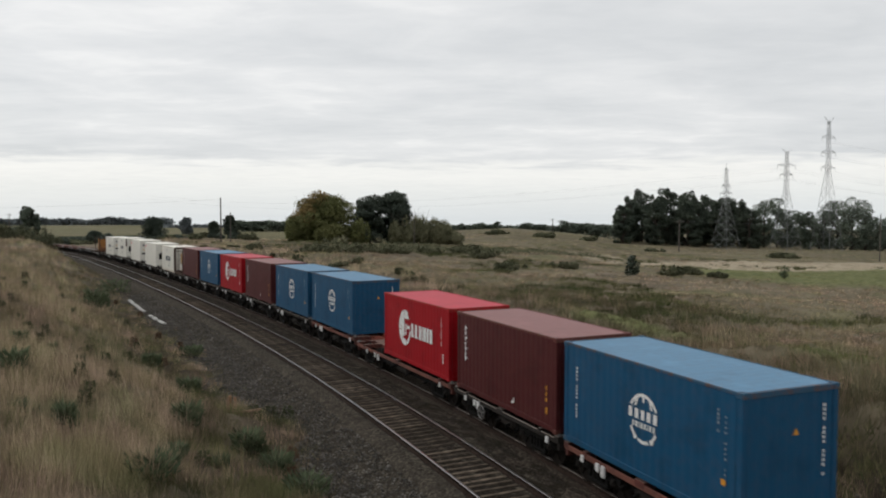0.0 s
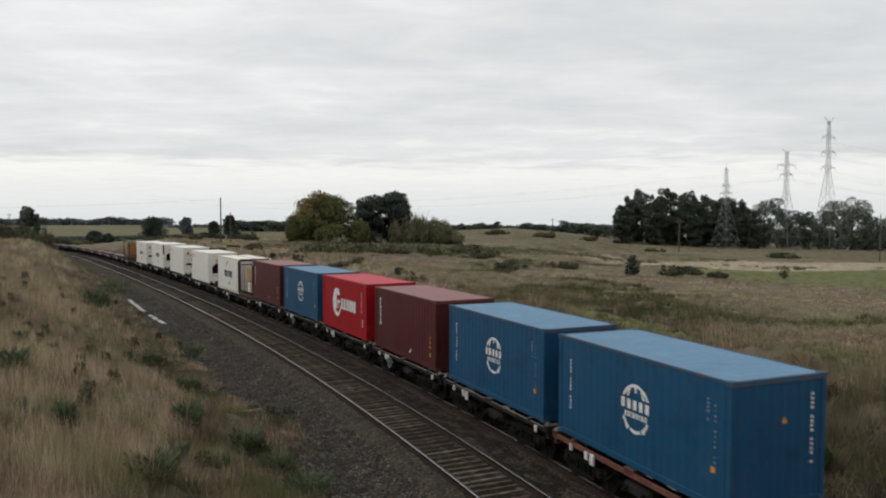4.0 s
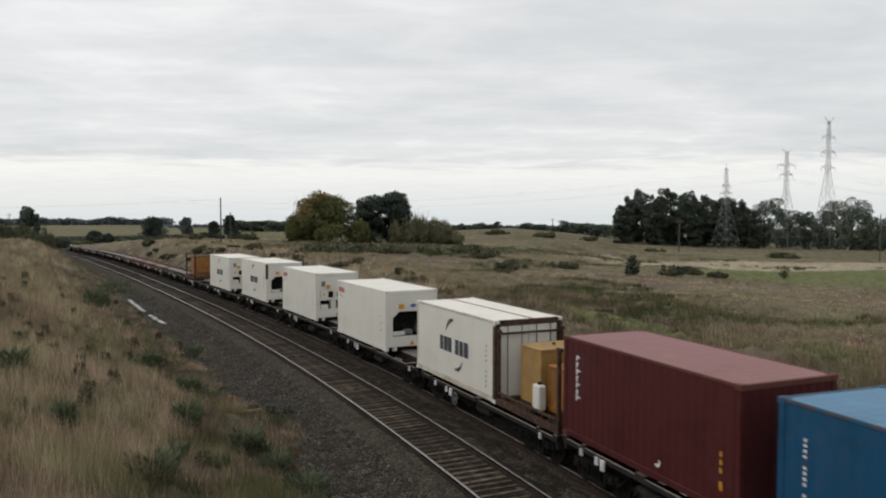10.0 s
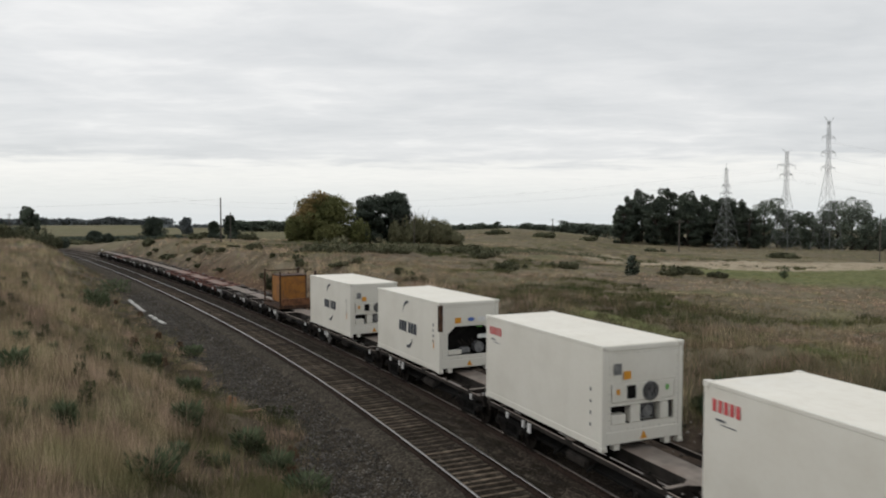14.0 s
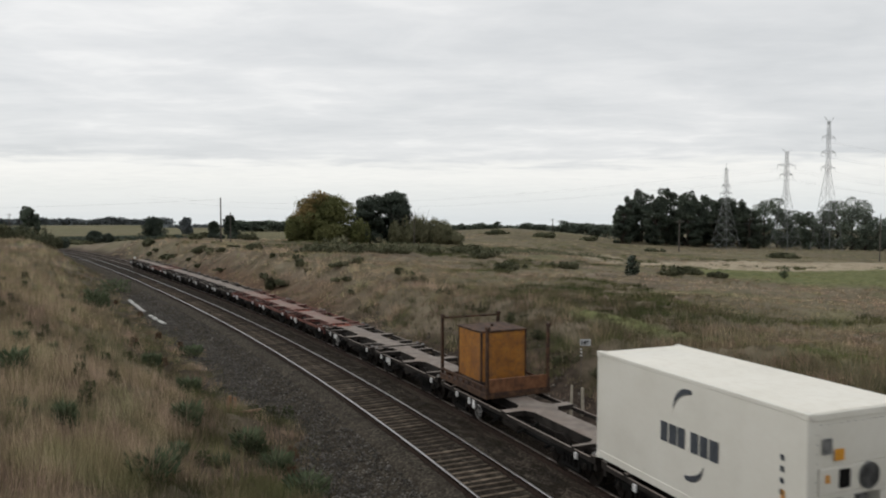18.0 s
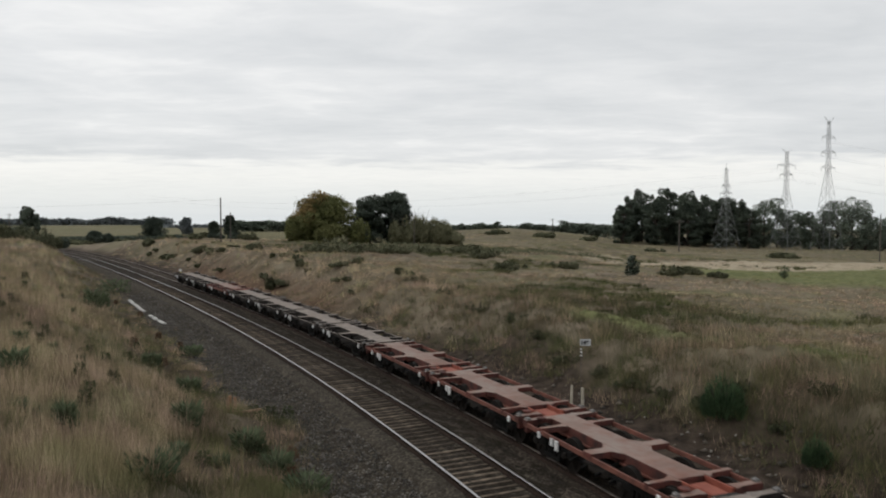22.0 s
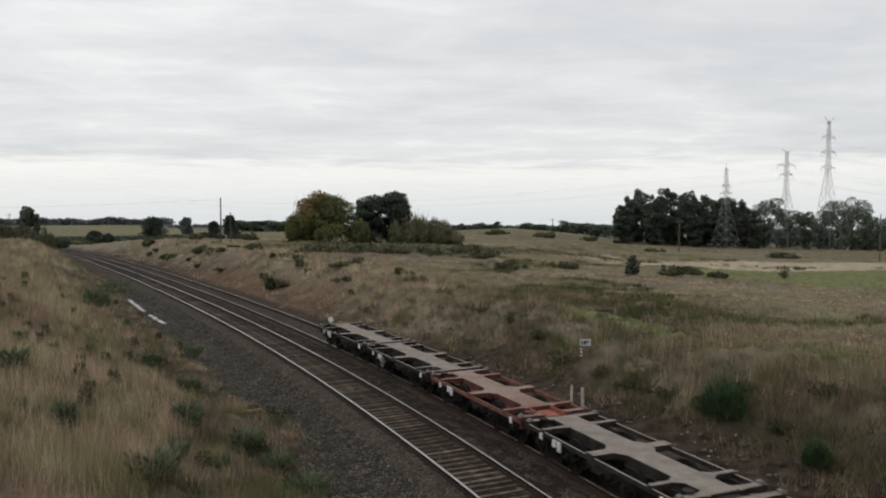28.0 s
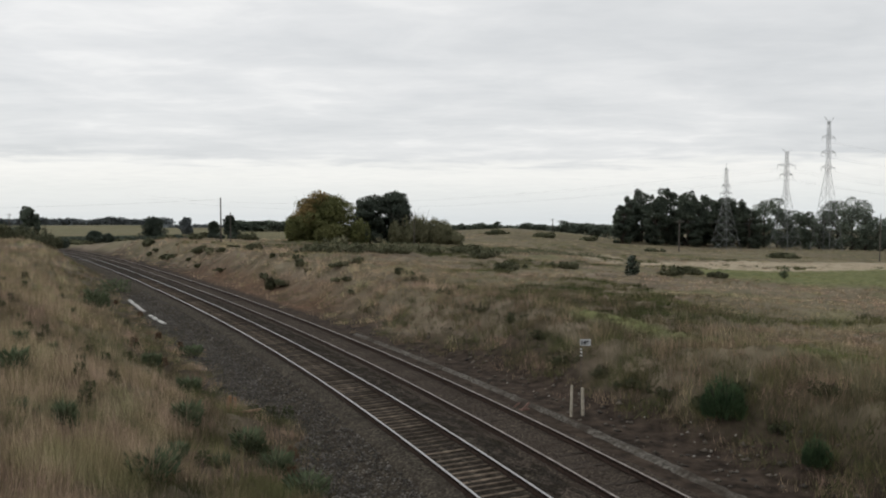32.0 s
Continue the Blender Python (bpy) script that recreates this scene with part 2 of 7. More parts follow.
# ------------------------------------------------------------ small builders
SMALL_MARKS = {"code_block", "lettering_block", "globe_emblem", "bolt_row", "grille_wire", "rail_stay", "sticker", "pipework", "lattice", "stem", "bare_twig", "crescent_emblem"}


def part(name, bm, material, parent=None, label=""):
    me = bpy.data.meshes.new(name)
    bm.to_mesh(me)
    bm.free()
    for mt in (material if isinstance(material, (list, tuple)) else [material]):
        me.materials.append(mt)
    ob = new(name, me)
    ob.parent = parent
    if label:
        tagged(ob, label)
    if name in SMALL_MARKS:
        tagged(ob, kind="stuff")
    return ob


def raw(name, verts, faces, material, parent=None, smooth=False, normals=None):
    me = bpy.data.meshes.new(name)
    verts, faces = np.asarray(verts, dtype=np.float32), np.asarray(faces, dtype=np.int32)
    n = faces.shape[1]
    me.vertices.add(len(verts))
    me.vertices.foreach_set("co", verts.ravel())
    me.loops.add(faces.size)
    me.loops.foreach_set("vertex_index", faces.ravel())
    me.polygons.add(len(faces))
    me.polygons.foreach_set("loop_start", np.arange(0, faces.size, n, dtype=np.int32))
    if smooth:
        me.polygons.foreach_set("use_smooth", np.ones(len(faces), dtype=bool))
    me.update(calc_edges=True)
    if normals is not None:
        at = me.attributes.new("custom_normal", "FLOAT_VECTOR", "POINT")
        at.data.foreach_set("vector", np.asarray(normals, dtype=np.float32).ravel())
    for mt in (material if isinstance(material, (list, tuple)) else [material]):
        me.materials.append(mt)
    ob = new(name, me)
    ob.parent = parent
    return ob


def box(bm, x0, x1, y0, y1, z0, z1, bevel=0.0, mat=0):
    r = bmesh.ops.create_cube(bm, size=1.0, matrix=Matrix.Translation(((x0 + x1) / 2, (y0 + y1) / 2, (z0 + z1) / 2)) @ Matrix.Diagonal((x1 - x0, y1 - y0, z1 - z0, 1)))
    fs = {f for v in r["verts"] for f in v.link_faces}
    for f in fs:
        f.material_index = mat
    if bevel:
        bmesh.ops.bevel(bm, geom=list({e for f in fs for e in f.edges}), offset=bevel, segments=1, affect="EDGES", profile=0.5)
    return bm


def beam(bm, a, b, w, h=None, mat=0):
    """A square bar from a to b."""
    a, b = Vector(a), Vector(b)
    q = (b - a).to_track_quat("Z", "Y").to_matrix().to_4x4()
    r = bmesh.ops.create_cube(bm, size=1.0, matrix=Matrix.Translation((a + b) / 2) @ q @ Matrix.Diagonal((w, h or w, (b - a).length, 1)))
    for f in {f for v in r["verts"] for f in v.link_faces}:
        f.material_index = mat


def rod(bm, a, b, r0, r1=None, seg=8, mat=0):
    a, b = Vector(a), Vector(b)
    q = (b - a).to_track_quat("Z", "Y").to_matrix().to_4x4()
    r = bmesh.ops.create_cone(bm, cap_ends=True, segments=seg, radius1=r0, radius2=r0 if r1 is None else r1, depth=(b - a).length, matrix=Matrix.Translation((a + b) / 2) @ q)
    for f in {f for v in r["verts"] for f in v.link_faces}:
        f.material_index = mat


def boxes(*specs, bevel=0.0):
    bm = bmesh.new()
    for sp in specs:
        box(bm, *sp, bevel=bevel)
    return bm


def smoothstep(a, b, x):
    t = np.clip((x - a) / (b - a), 0, 1)
    return t * t * (3 - 2 * t)


def fbm(x, y, scale, seed, octaves=4):
    """Cheap smooth noise on arrays, about -1 to 1."""
    rng = np.random.RandomState(seed)
    out, amp, tot = np.zeros(np.shape(x)), 1.0, 0.0
    for o in range(octaves):
        for _ in range(3):
            a, p = rng.uniform(0, 2 * math.pi), rng.uniform(0, 2 * math.pi, 2)
            k = 2 * math.pi / scale * 2 ** o * rng.uniform(0.75, 1.25)
            out = out + amp * np.sin(k * (x * math.cos(a) + y * math.sin(a)) + p[0] + 1.3 * np.sin(k * 0.6 * (y * math.cos(a) - x * math.sin(a)) + p[1])) / 3
        tot += amp
        amp *= 0.5
    return out / tot * 1.6


# ------------------------------------------------------------ ground
# tangent of the bearing, height and distance of the far crest
CREST = ((-0.80, -0.45, -0.26, -0.11, 0.01, 0.09, 0.17, 0.23, 0.32, 0.41, 0.51, 0.61, 0.9),
         (0.7, 1.2, 0.9, 0.2, 0.8, 2.0, 0.5, -1.2, -1.8, -2.4, -3.2, -3.7, -4.5),
         (640, 620, 520, 400, 350, 340, 310, 265, 240, 240, 245, 245, 250))
def edge_at(s):
    return -7.15 + 2.5 * smoothstep(46, 92, s) + 0.30 * fbm(s, s * 0, 9, 21) + 1.1 * np.exp(-((s - 11.5) / 3.5) ** 2) + 0.45 * smoothstep(8, 2, s)


def ground_height(x, y):
    x, y = np.asarray(x, float), np.asarray(y, float)
    s, d = line_coords(x, y)
    r = np.hypot(x, y)
    zl = line_z(s)
    # right-hand side: ditch, cutting bank, field
    bank_h = 1.5 + 0.9 * smoothstep(20, 75, s) - 0.5 * smoothstep(95, 150, s) + 0.35 * fbm(x, y, 22, 5)
    toe = 4.6 + 0.5 * fbm(s, s * 0, 17, 8)
    rise = smoothstep(toe, toe + 6.5 + 1.2 * fbm(x, y, 14, 3), d)
    right = -0.72 + (bank_h + 0.72) * rise
    az = np.arctan2(x, y)
    # the far rise: height and distance of its crest by bearing
    ta = np.tan(np.clip(az, -1.2, 1.2))
    rc = np.interp(ta, CREST[0], CREST[2])
    zc = np.interp(ta, CREST[0], CREST[1])
    field = 0.9 + 0.25 * fbm(x, y, 60, 11, 3) + (zc - 0.9) * smoothstep(45, 0.92 * rc, r)
    right = right + (field - bank_h) * smoothstep(14, 75, d) * (d > 0)
    # left-hand side: gravel strip, bank
    edge = edge_at(s)
    left_h = 2.75 + 0.4 * fbm(x, y, 18, 7) - 0.25 * smoothstep(30, 80, s)
    reach = 11 - 4.5 * smoothstep(50, 100, s)
    lrise = 0.955 * smoothstep(0, reach, edge - d) + 0.045 * smoothstep(-0.1, 0.5, edge - d) + 0.03 * np.clip((edge - d) / 4, 0, 1) * (1 - smoothstep(0, 11, edge - d))
    left = -0.80 + (left_h + 0.80) * lrise
    left = left + (zc - left_h) * smoothstep(30, 0.8 * rc, r) * smoothstep(20, 60, edge - d)
    past = smoothstep(130, 190, s) * (1 - smoothstep(1.0, 1.3, np.abs(az)))
    z = np.where(d > -1.5, right, left)
    z = z + (zc * smoothstep(120, 0.9 * rc, r) - z) * past + zl * (1 - past)
    # rough tufty surface away from the rails
    wild = np.clip(smoothstep(4.5, 6.5, d) + smoothstep(0, 1.5, edge - d), 0, 1)
    z = z + wild * (0.16 * fbm(x, y, 2.6, 31, 3) + 0.10 * fbm(x, y, 0.9, 32, 2)) * (r < 140)
    # the mound beneath the camera
    z = z + 2.6 * np.exp(-(r / 6.0) ** 2)
    # behind the crest the land falls away, except for the open country that the line runs into
    z = np.where(y > 0, z - np.clip(r - rc, 0, 900) * 0.03, z)
    z = z - 10 * smoothstep(1200, 2500, r)
    return z


M["ground_plain"] = noise_mat("rough_grassland_soil", [(0.070, 0.058, 0.040), (0.150, 0.120, 0.086), (0.24, 0.195, 0.145)], 0.6, 10, 1.0, 0, 0.6, 5,
                        big=[(0.05, (0.115, 0.120, 0.055), 0.6), (0.02, (0.25, 0.205, 0.15), 0.6), (0.16, (0.10, 0.088, 0.055), 0.5)], bump_dist=0.08)
M["ballast"] = noise_mat("grey_crushed_stone", [(0.013, 0.011, 0.0083), (0.049, 0.042, 0.033), (0.155, 0.134, 0.106)], 13, 6, 1.0, 0, 1.0, 22, big=[(0.5, (0.055, 0.046, 0.036), 0.5), (4.5, (0.105, 0.090, 0.070), 0.45), (2.4, (0.024, 0.020, 0.0162), 0.5)], bump_dist=0.05, spec=0.08)
M["ballast_brown"] = noise_mat("brown_fouled_ballast", [(0.015, 0.0122, 0.0096), (0.055, 0.044, 0.035), (0.145, 0.118, 0.093)], 16, 6, 1.0, 0, 1.0, 22, big=(0.6, (0.03, 0.022, 0.017), 0.6), bump_dist=0.05, spec=0.08)


def ground_cover(x, y):
    """What grows where: bare soil, orange clay, green turf and pale mown hay, each 0 to 1."""
    s, d = line_coords(x, y)
    n1, n2 = fbm(x, y, 9, 41), fbm(x, y, 30, 42)
    back = 1.8 * smoothstep(16, 26, s)
    soil = smoothstep(9.4 + 1.6 * n1 - back, 6.0 + 0.8 * n1 - back, d) * (d > 0)
    e = edge_at(s) - d
    soil = np.maximum(soil, (0.75 + 0.25 * n1) * smoothstep(4.5 + 2 * n1, 1.0, e) * smoothstep(-1.2, -0.2, e) * (d < 0))
    clay = smoothstep(8.9, 6.4, d + 1.2 * n1) * smoothstep(3.6, 4.4, d) * smoothstep(34, 46, s) * smoothstep(96, 74, s) * (0.7 + 0.4 * n1)
    path = smoothstep(1.3, 0.5, np.abs(d - 11.7 - 0.5 * n2)) * smoothstep(21, 17, s) * (0.8 + 0.3 * n1) + 0.5 * smoothstep(0.3, 0.8, n2 + 0.2 * n1) * smoothstep(13, 15, d) * smoothstep(24, 20, d) * smoothstep(30, 20, s)
    n2 = np.where(y > 150, fbm(x, y, 70, 43), n2)
    turf = smoothstep(0.25, 0.8, n2 + 0.35 * n1) * smoothstep(9, 13, d) * 0.6
    # a low fence line parts the green meadow from the mown strip behind it
    w = (y - 76) - 0.74 * (x - 27.4) + 1.5 * n1
    lo = 15 * smoothstep(33, 20, x)
    meadow = smoothstep(37, 42, d + 3 * n1) * smoothstep(1.0, -1.5, w - 2) * smoothstep(0.31, 0.36, x / np.maximum(y, 1)) * (y > 0)
    slope = smoothstep(105, 130, y) * smoothstep(0, 20, x) * 0.15 + 0.40 * smoothstep(170, 220, y) * (x < -40)
    hay = smoothstep(-1.5, 1.5, w - lo) * smoothstep(31, 25, w - lo) * smoothstep(14, 22, x) * (y > 0)
    return {"soil": np.clip(soil, 0, 1), "clay": np.clip(clay, 0, 1), "turf": np.clip(np.maximum(np.maximum(path, turf * 0.8), np.maximum(meadow, slope)), 0, 1), "hay": np.clip(hay, 0, 1)}


def ground_material():
    """Dry grass ground with four other covers laid over it by the attributes of the mesh."""
    mat = M["ground_plain"]
    nt = mat.node_tree
    N, L = nt.nodes.new, nt.links.new
    b = nt.nodes["Principled BSDF"]
    b.inputs["Specular IOR Level"].default_value = 0.1
    col = b.inputs["Base Color"].links[0].from_socket
    tc = N("ShaderNodeTexCoord")
    for nm, c0, c1, sc in (("turf", (0.105, 0.115, 0.048), (0.175, 0.178, 0.080), 1.2), ("hay", (0.27, 0.225, 0.155), (0.41, 0.345, 0.25), 0.5), ("soil", (0.020, 0.015, 0.0115), (0.066, 0.049, 0.037), 2.0), ("clay", (0.075, 0.046, 0.030), (0.175, 0.108, 0.068), 1.6)):
        t = N("ShaderNodeTexNoise")
        t.inputs["Scale"].default_value, t.inputs["Detail"].default_value = sc, 8
        L(tc.outputs["Object"], t.inputs["Vector"])
        r = N("ShaderNodeValToRGB")
        r.color_ramp.elements[0].position, r.color_ramp.elements[1].position = 0.35, 0.65
        r.color_ramp.elements[0].color, r.color_ramp.elements[1].color = (*c0, 1), (*c1, 1)
        L(t.outputs["Fac"], r.inputs[0])
        at = N("ShaderNodeAttribute")
        at.attribute_name = nm
        mx = N("ShaderNodeMix")
        mx.data_type = "RGBA"
        L(at.outputs["Fac"], mx.inputs[0])
        L(col, mx.inputs[6])
        L(r.outputs[0], mx.inputs[7])
        col = mx.outputs[2]
    L(col, b.inputs["Base Color"])
    return mat


M["ground"] = ground_material()


def make_ground():
    ang = np.concatenate([np.arange(-34, 34, 0.25), np.arange(34, 326, 3.0)]) * math.pi / 180
    rad = np.concatenate([[0.0], 2.5 * np.exp(np.arange(0, 7.2, 0.021))])
    A, R = np.meshgrid(ang, rad)
    x, y = R * np.sin(A), R * np.cos(A)
    z = ground_height(x, y)
    na, nr = len(ang), len(rad)
    i = np.arange(nr - 1)[:, None] * na + np.arange(na)[None]
    j = np.arange(nr - 1)[:, None] * na + (np.arange(na)[None] + 1) % na
    f = np.stack([i, j, j + na, i + na], -1).reshape(-1, 4)[:, ::-1]
    ob = raw("ground", np.stack([x, y, z], -1).reshape(-1, 3), f, M["ground"], smooth=True)
    for nm, val in ground_cover(x, y).items():
        at = ob.data.attributes.new(nm, "FLOAT", "POINT")
        at.data.foreach_set("value", val.astype(np.float32).ravel())
    tagged(ob, "rough dry grassland cut through by a railway", "ground", kind="structure")


make_ground()


def strip(name, profile, s0, s1, ds, material, label, jitter=0.0, seed=1, kind="structure"):
    """A long bed with the cross section profile [(d, z), ...], swept along the line."""
    ss = np.arange(s0, s1, ds)
    d = np.array([p[0] for p in profile])
    z = np.array([p[1] for p in profile])
    th, x, y = np.interp(ss, LINE_S, LTH), np.interp(ss, LINE_S, LX), np.interp(ss, LINE_S, LY)
    rng = np.random.RandomState(seed)
    near = np.clip((-1.75 - d) / 0.4, 0, 1)[None]
    D = d[None] + near * near_shift(ss)[:, None] + jitter * 2 * rng.uniform(-1, 1, (len(ss), len(d)))
    X = x[:, None] + np.sin(th)[:, None] * D
    Y = y[:, None] - np.cos(th)[:, None] * D
    Z = z[None] + near * NEAR_DROP + line_z(ss)[:, None] + jitter * rng.uniform(-1, 1, X.shape)
    n = len(d)
    i = np.arange(len(ss) - 1)[:, None] * n + np.arange(n - 1)[None]
    f = np.stack([i, i + n, i + n + 1, i + 1], -1).reshape(-1, 4)[:, ::-1]
    ob = raw(name, np.stack([X, Y, Z], -1).reshape(-1, 3), f, material, smooth=False)
    tagged(ob, label, name.replace("_", " "), kind=kind)
    return ob


def lin(a, b, n):
    return [a + (b - a) * i / n for i in range(n + 1)]


near_c = -SPACING
prof = [(d, -0.66) for d in lin(-8.8, -5.6, 16)] + [(d, -0.66 + 0.46 * (d + 5.6) / 1.0) for d in lin(-5.4, -4.6, 5)] + [(d, -0.165) for d in lin(-4.5, -3.98, 4)] + [(d, -0.225) for d in lin(-3.7, -2.4, 8)] + [(d, -0.17) for d in lin(-2.12, -1.75, 3)]
strip("ballast", prof, -60, 20.6, 0.25, M["ballast"], "grey crushed-stone ballast of the nearer track", 0.022, 2)
strip("ballast", prof, 19.8, 300, 1.0, M["ballast"], "grey crushed-stone ballast of the nearer track", 0.02, 3)
strip("ballast", prof, -232, -59.5, 2.0, M["ballast"], "grey crushed-stone ballast of the nearer track", 0.01, 6)
prof = [(d, -0.17) for d in lin(-1.75, -0.93, 6)] + [(d, -0.19) for d in lin(-0.66, 0.66, 9)] + [(d, -0.18) for d in lin(0.93, 1.4, 4)] + [(d, -0.225 - 0.5 * (d - 1.4) / 1.0) for d in lin(1.55, 2.6, 7)]
strip("ballast", prof, -60, 20.6, 0.25, M["ballast_brown"], "brown fouled ballast of the further track", 0.022, 4)
strip("ballast", prof, 19.8, 300, 1.0, M["ballast_brown"], "brown fouled ballast of the further track", 0.02, 5)
strip("ballast", prof, -232, -59.5, 2.0, M["ballast_brown"], "brown fouled ballast of the further track", 0.01, 7)
# two strips much darker than the ballast on either side
M["ballast_dark"] = noise_mat("very_dark_ballast", [(0.007, 0.0062, 0.0053), (0.027, 0.0225, 0.018), (0.080, 0.066, 0.052)], 14, 6, 0.95, 0, 1.0, 22, big=[(4.0, (0.026, 0.019, 0.0145), 0.5), (1.2, (0.018, 0.015, 0.009), 0.6)], bump_dist=0.05, spec=0.08)
strip("oily_ballast", [(d, -0.208) for d in lin(near_c - 0.7, near_c + 0.7, 8)], -60, 110, 0.4, M["ballast_dark"], "very dark ballast between the rails", 0.014, 13)
strip("oily_ballast", [(d, -0.155) for d in lin(-2.16, -1.15, 8)], -60, 110, 0.3, M["ballast_dark"], "very dark ballast between the tracks", 0.045, 10)
GRAVEL = 2.98
M["pale_gravel"] = noise_mat("pale_washed_gravel", [(0.045, 0.041, 0.035), (0.115, 0.105, 0.091), (0.195, 0.18, 0.157)], 9, 6, 1.0, 0, 1.0, 22, big=[(0.8, (0.042, 0.033, 0.026), 0.9), (2.6, (0.05, 0.04, 0.031), 0.6)], bump_dist=0.04, spec=0.08)
strip("gravel_edge", [(d, -0.72 + 0.10 * math.sin((d - GRAVEL) / 0.48 * math.pi)) for d in lin(GRAVEL, GRAVEL + 0.48, 6)], -8, 30, 0.25, M["pale_gravel"], "pale washed gravel along the ballast foot", 0.02, 9)


def make_rail(c, head):
    prof = [(-0.07, -0.165), (-0.07, -0.15), (-0.012, -0.135), (-0.012, -0.045), (-0.036, -0.035), (-0.036, -0.004), (-0.03, 0.0), (0.03, 0.0), (0.036, -0.004), (0.036, -0.035), (0.012, -0.045), (0.012, -0.135), (0.07, -0.15), (0.07, -0.165)]
    ss = np.concatenate([np.arange(-230, 130, 2.0), np.arange(130, 320, 5.0)])
    th, x, y = np.interp(ss, LINE_S, LTH), np.interp(ss, LINE_S, LX), np.interp(ss, LINE_S, LY)
    near = 1.0 if c < -1.75 else 0.0
    d = np.array([p[0] for p in prof])[None] + c + near * near_shift(ss)[:, None]
    z = np.array([p[1] for p in prof]) + near * NEAR_DROP
    V = np.stack([x[:, None] + np.sin(th)[:, None] * d, y[:, None] - np.cos(th)[:, None] * d, z[None] + line_z(ss)[:, None]], -1).reshape(-1, 3)
    n = len(prof)
    i = np.arange(len(ss) - 1)[:, None] * n + np.arange(n - 1)[None]
    f = np.stack([i, i + n, i + n + 1, i + 1], -1).reshape(-1, 4)[:, ::-1]
    ob = raw("rail", V, f, [M["rail_side"], head])
    k = np.tile((np.arange(n - 1) >= 5) & (np.arange(n - 1) <= 7), len(ss) - 1).astype(np.int32)
    ob.data.polygons.foreach_set("material_index", k)
    return ob


def make_track(label, centre, head, s0, top, tone):
    """Two rails on timber sleepers; the sleepers are pieces of the track."""
    root = new("track")
    tagged(root, label, "railway track", "railway tracks", "structure")
    for c in (centre - GAUGE / 2, centre + GAUGE / 2):
        rl = make_rail(c, head)
        rl.parent = root
    meshes = []
    for k in range(5):
        rng = np.random.RandomState(k)
        bm = boxes((-0.062, 0.062, -1.28 + rng.uniform(-0.05, 0.05), 1.32 + rng.uniform(-0.05, 0.05), -0.1, 0.0), bevel=0.012)
        for v in bm.verts:
            v.co += Vector(rng.uniform(-0.012, 0.012, 3))
        me = bpy.data.meshes.new("sleeper")
        bm.to_mesh(me)
        bm.free()
        me.materials.append(tone)
        meshes.append(me)
    rng = np.random.RandomState(77)
    for i in range(240):
        si = s0 + 0.36 * i + rng.uniform(-0.03, 0.03)
        near = 1.0 if centre < -1.75 else 0.0
        p, th = on_line(si, centre + near * float(near_shift(si)), top + near * NEAR_DROP + rng.uniform(-0.012, 0.008))
        ob = new("sleeper", meshes[i % 5])
        ob.parent = root
        ob.matrix_basis = Matrix.Translation(p) @ Matrix.Rotation(th + rng.uniform(-0.012, 0.012), 4, "Z")
    return root


M["sleeper_dark"] = noise_mat("oily_timber", [(0.030, 0.024, 0.02), (0.085, 0.07, 0.058)], 3.5, 9, 0.95, 0, 0.5, 20, obj=0.3, spec=0.08)
make_track("pair of polished rails on weathered timber sleepers", near_c, M["rail_top"], -12, -0.185, M["sleeper"])
make_track("pair of dull rails on half-buried timber sleepers", 0.0, M["rail_worn"], -12, -0.188, M["sleeper_dark"])


# ------------------------------------------------------------ the train
TRAIN = []
CL, CW, CH = 6.058, 2.438, 2.56


def train_x(t):
    """How far the train has gone by t seconds; it slowly gathers speed."""
    return 5.69476 * t + 0.01109 * t * t + 0.00026 * t ** 3


def deck_at(q):
    """Height of the load floor of the wagon that stands at q along the train."""
    return DECK + (-0.02 if q < 18 else 0.13 if q < 60 else -0.01 if q < 69 else 0.03 if q < 79 else 0.11 if q < 98 else -0.03)


def ride(ob, q, length, z=0.0):
    """A thing whose near end stands at q metres along the train, z over the rails."""
    TRAIN.append((ob, q, length, z))
    return ob


def on_side(u, z, e=0.006):
    """A point on the side wall, u metres from its far end."""
    return (CL - u, CW / 2 + e, z)


def on_end(u, z, e=0.006):
    """A point on the near end wall, u metres from its edge."""
    return (-e, CW / 2 - u, z)


def quad(bm, to, u0, u1, z0, z1, lean=0.0, e=0.006):
    bm.faces.new([bm.verts.new(to(*p, e)) for p in ((u0, z0), (u1, z0), (u1 + lean, z1), (u0 + lean, z1))])


def disc_arc(bm, to, cu, cz, r0, r1, a0, a1, su=1.0, n=10, e=0.006):
    """A bent band between two radii, from angle a0 to a1 in degrees."""
    pts = []
    for i in range(n + 1):
        a = radians(a0 + (a1 - a0) * i / n)
        pts.append([bm.verts.new(to(cu + su * r * math.cos(a), cz + r * math.sin(a), e)) for r in (r0, r1)])
    for a, b in zip(pts, pts[1:]):
        if r0 == 0:
            bm.faces.new((a[0], a[1], b[1]))
        else:
            bm.faces.new((a[0], a[1], b[1], b[0]))


def swoosh(bm, to, cu, cz, r, a0, a1, fat, n=10):
    """A crescent that swells in the middle."""
    pts = []
    for i in range(n + 1):
        t = i / n
        a = radians(a0 + (a1 - a0) * t)
        w = fat * (0.12 + math.sin(math.pi * min(1, t * 0.75 + 0.02)) ** 1.5)
        pts.append([bm.verts.new(to(cu + rr * math.cos(a), cz + rr * math.sin(a))) for rr in (r - w / 2, r + w / 2)])
    for a, b in zip(pts, pts[1:]):
        bm.faces.new((a[0], a[1], b[1], b[0]))


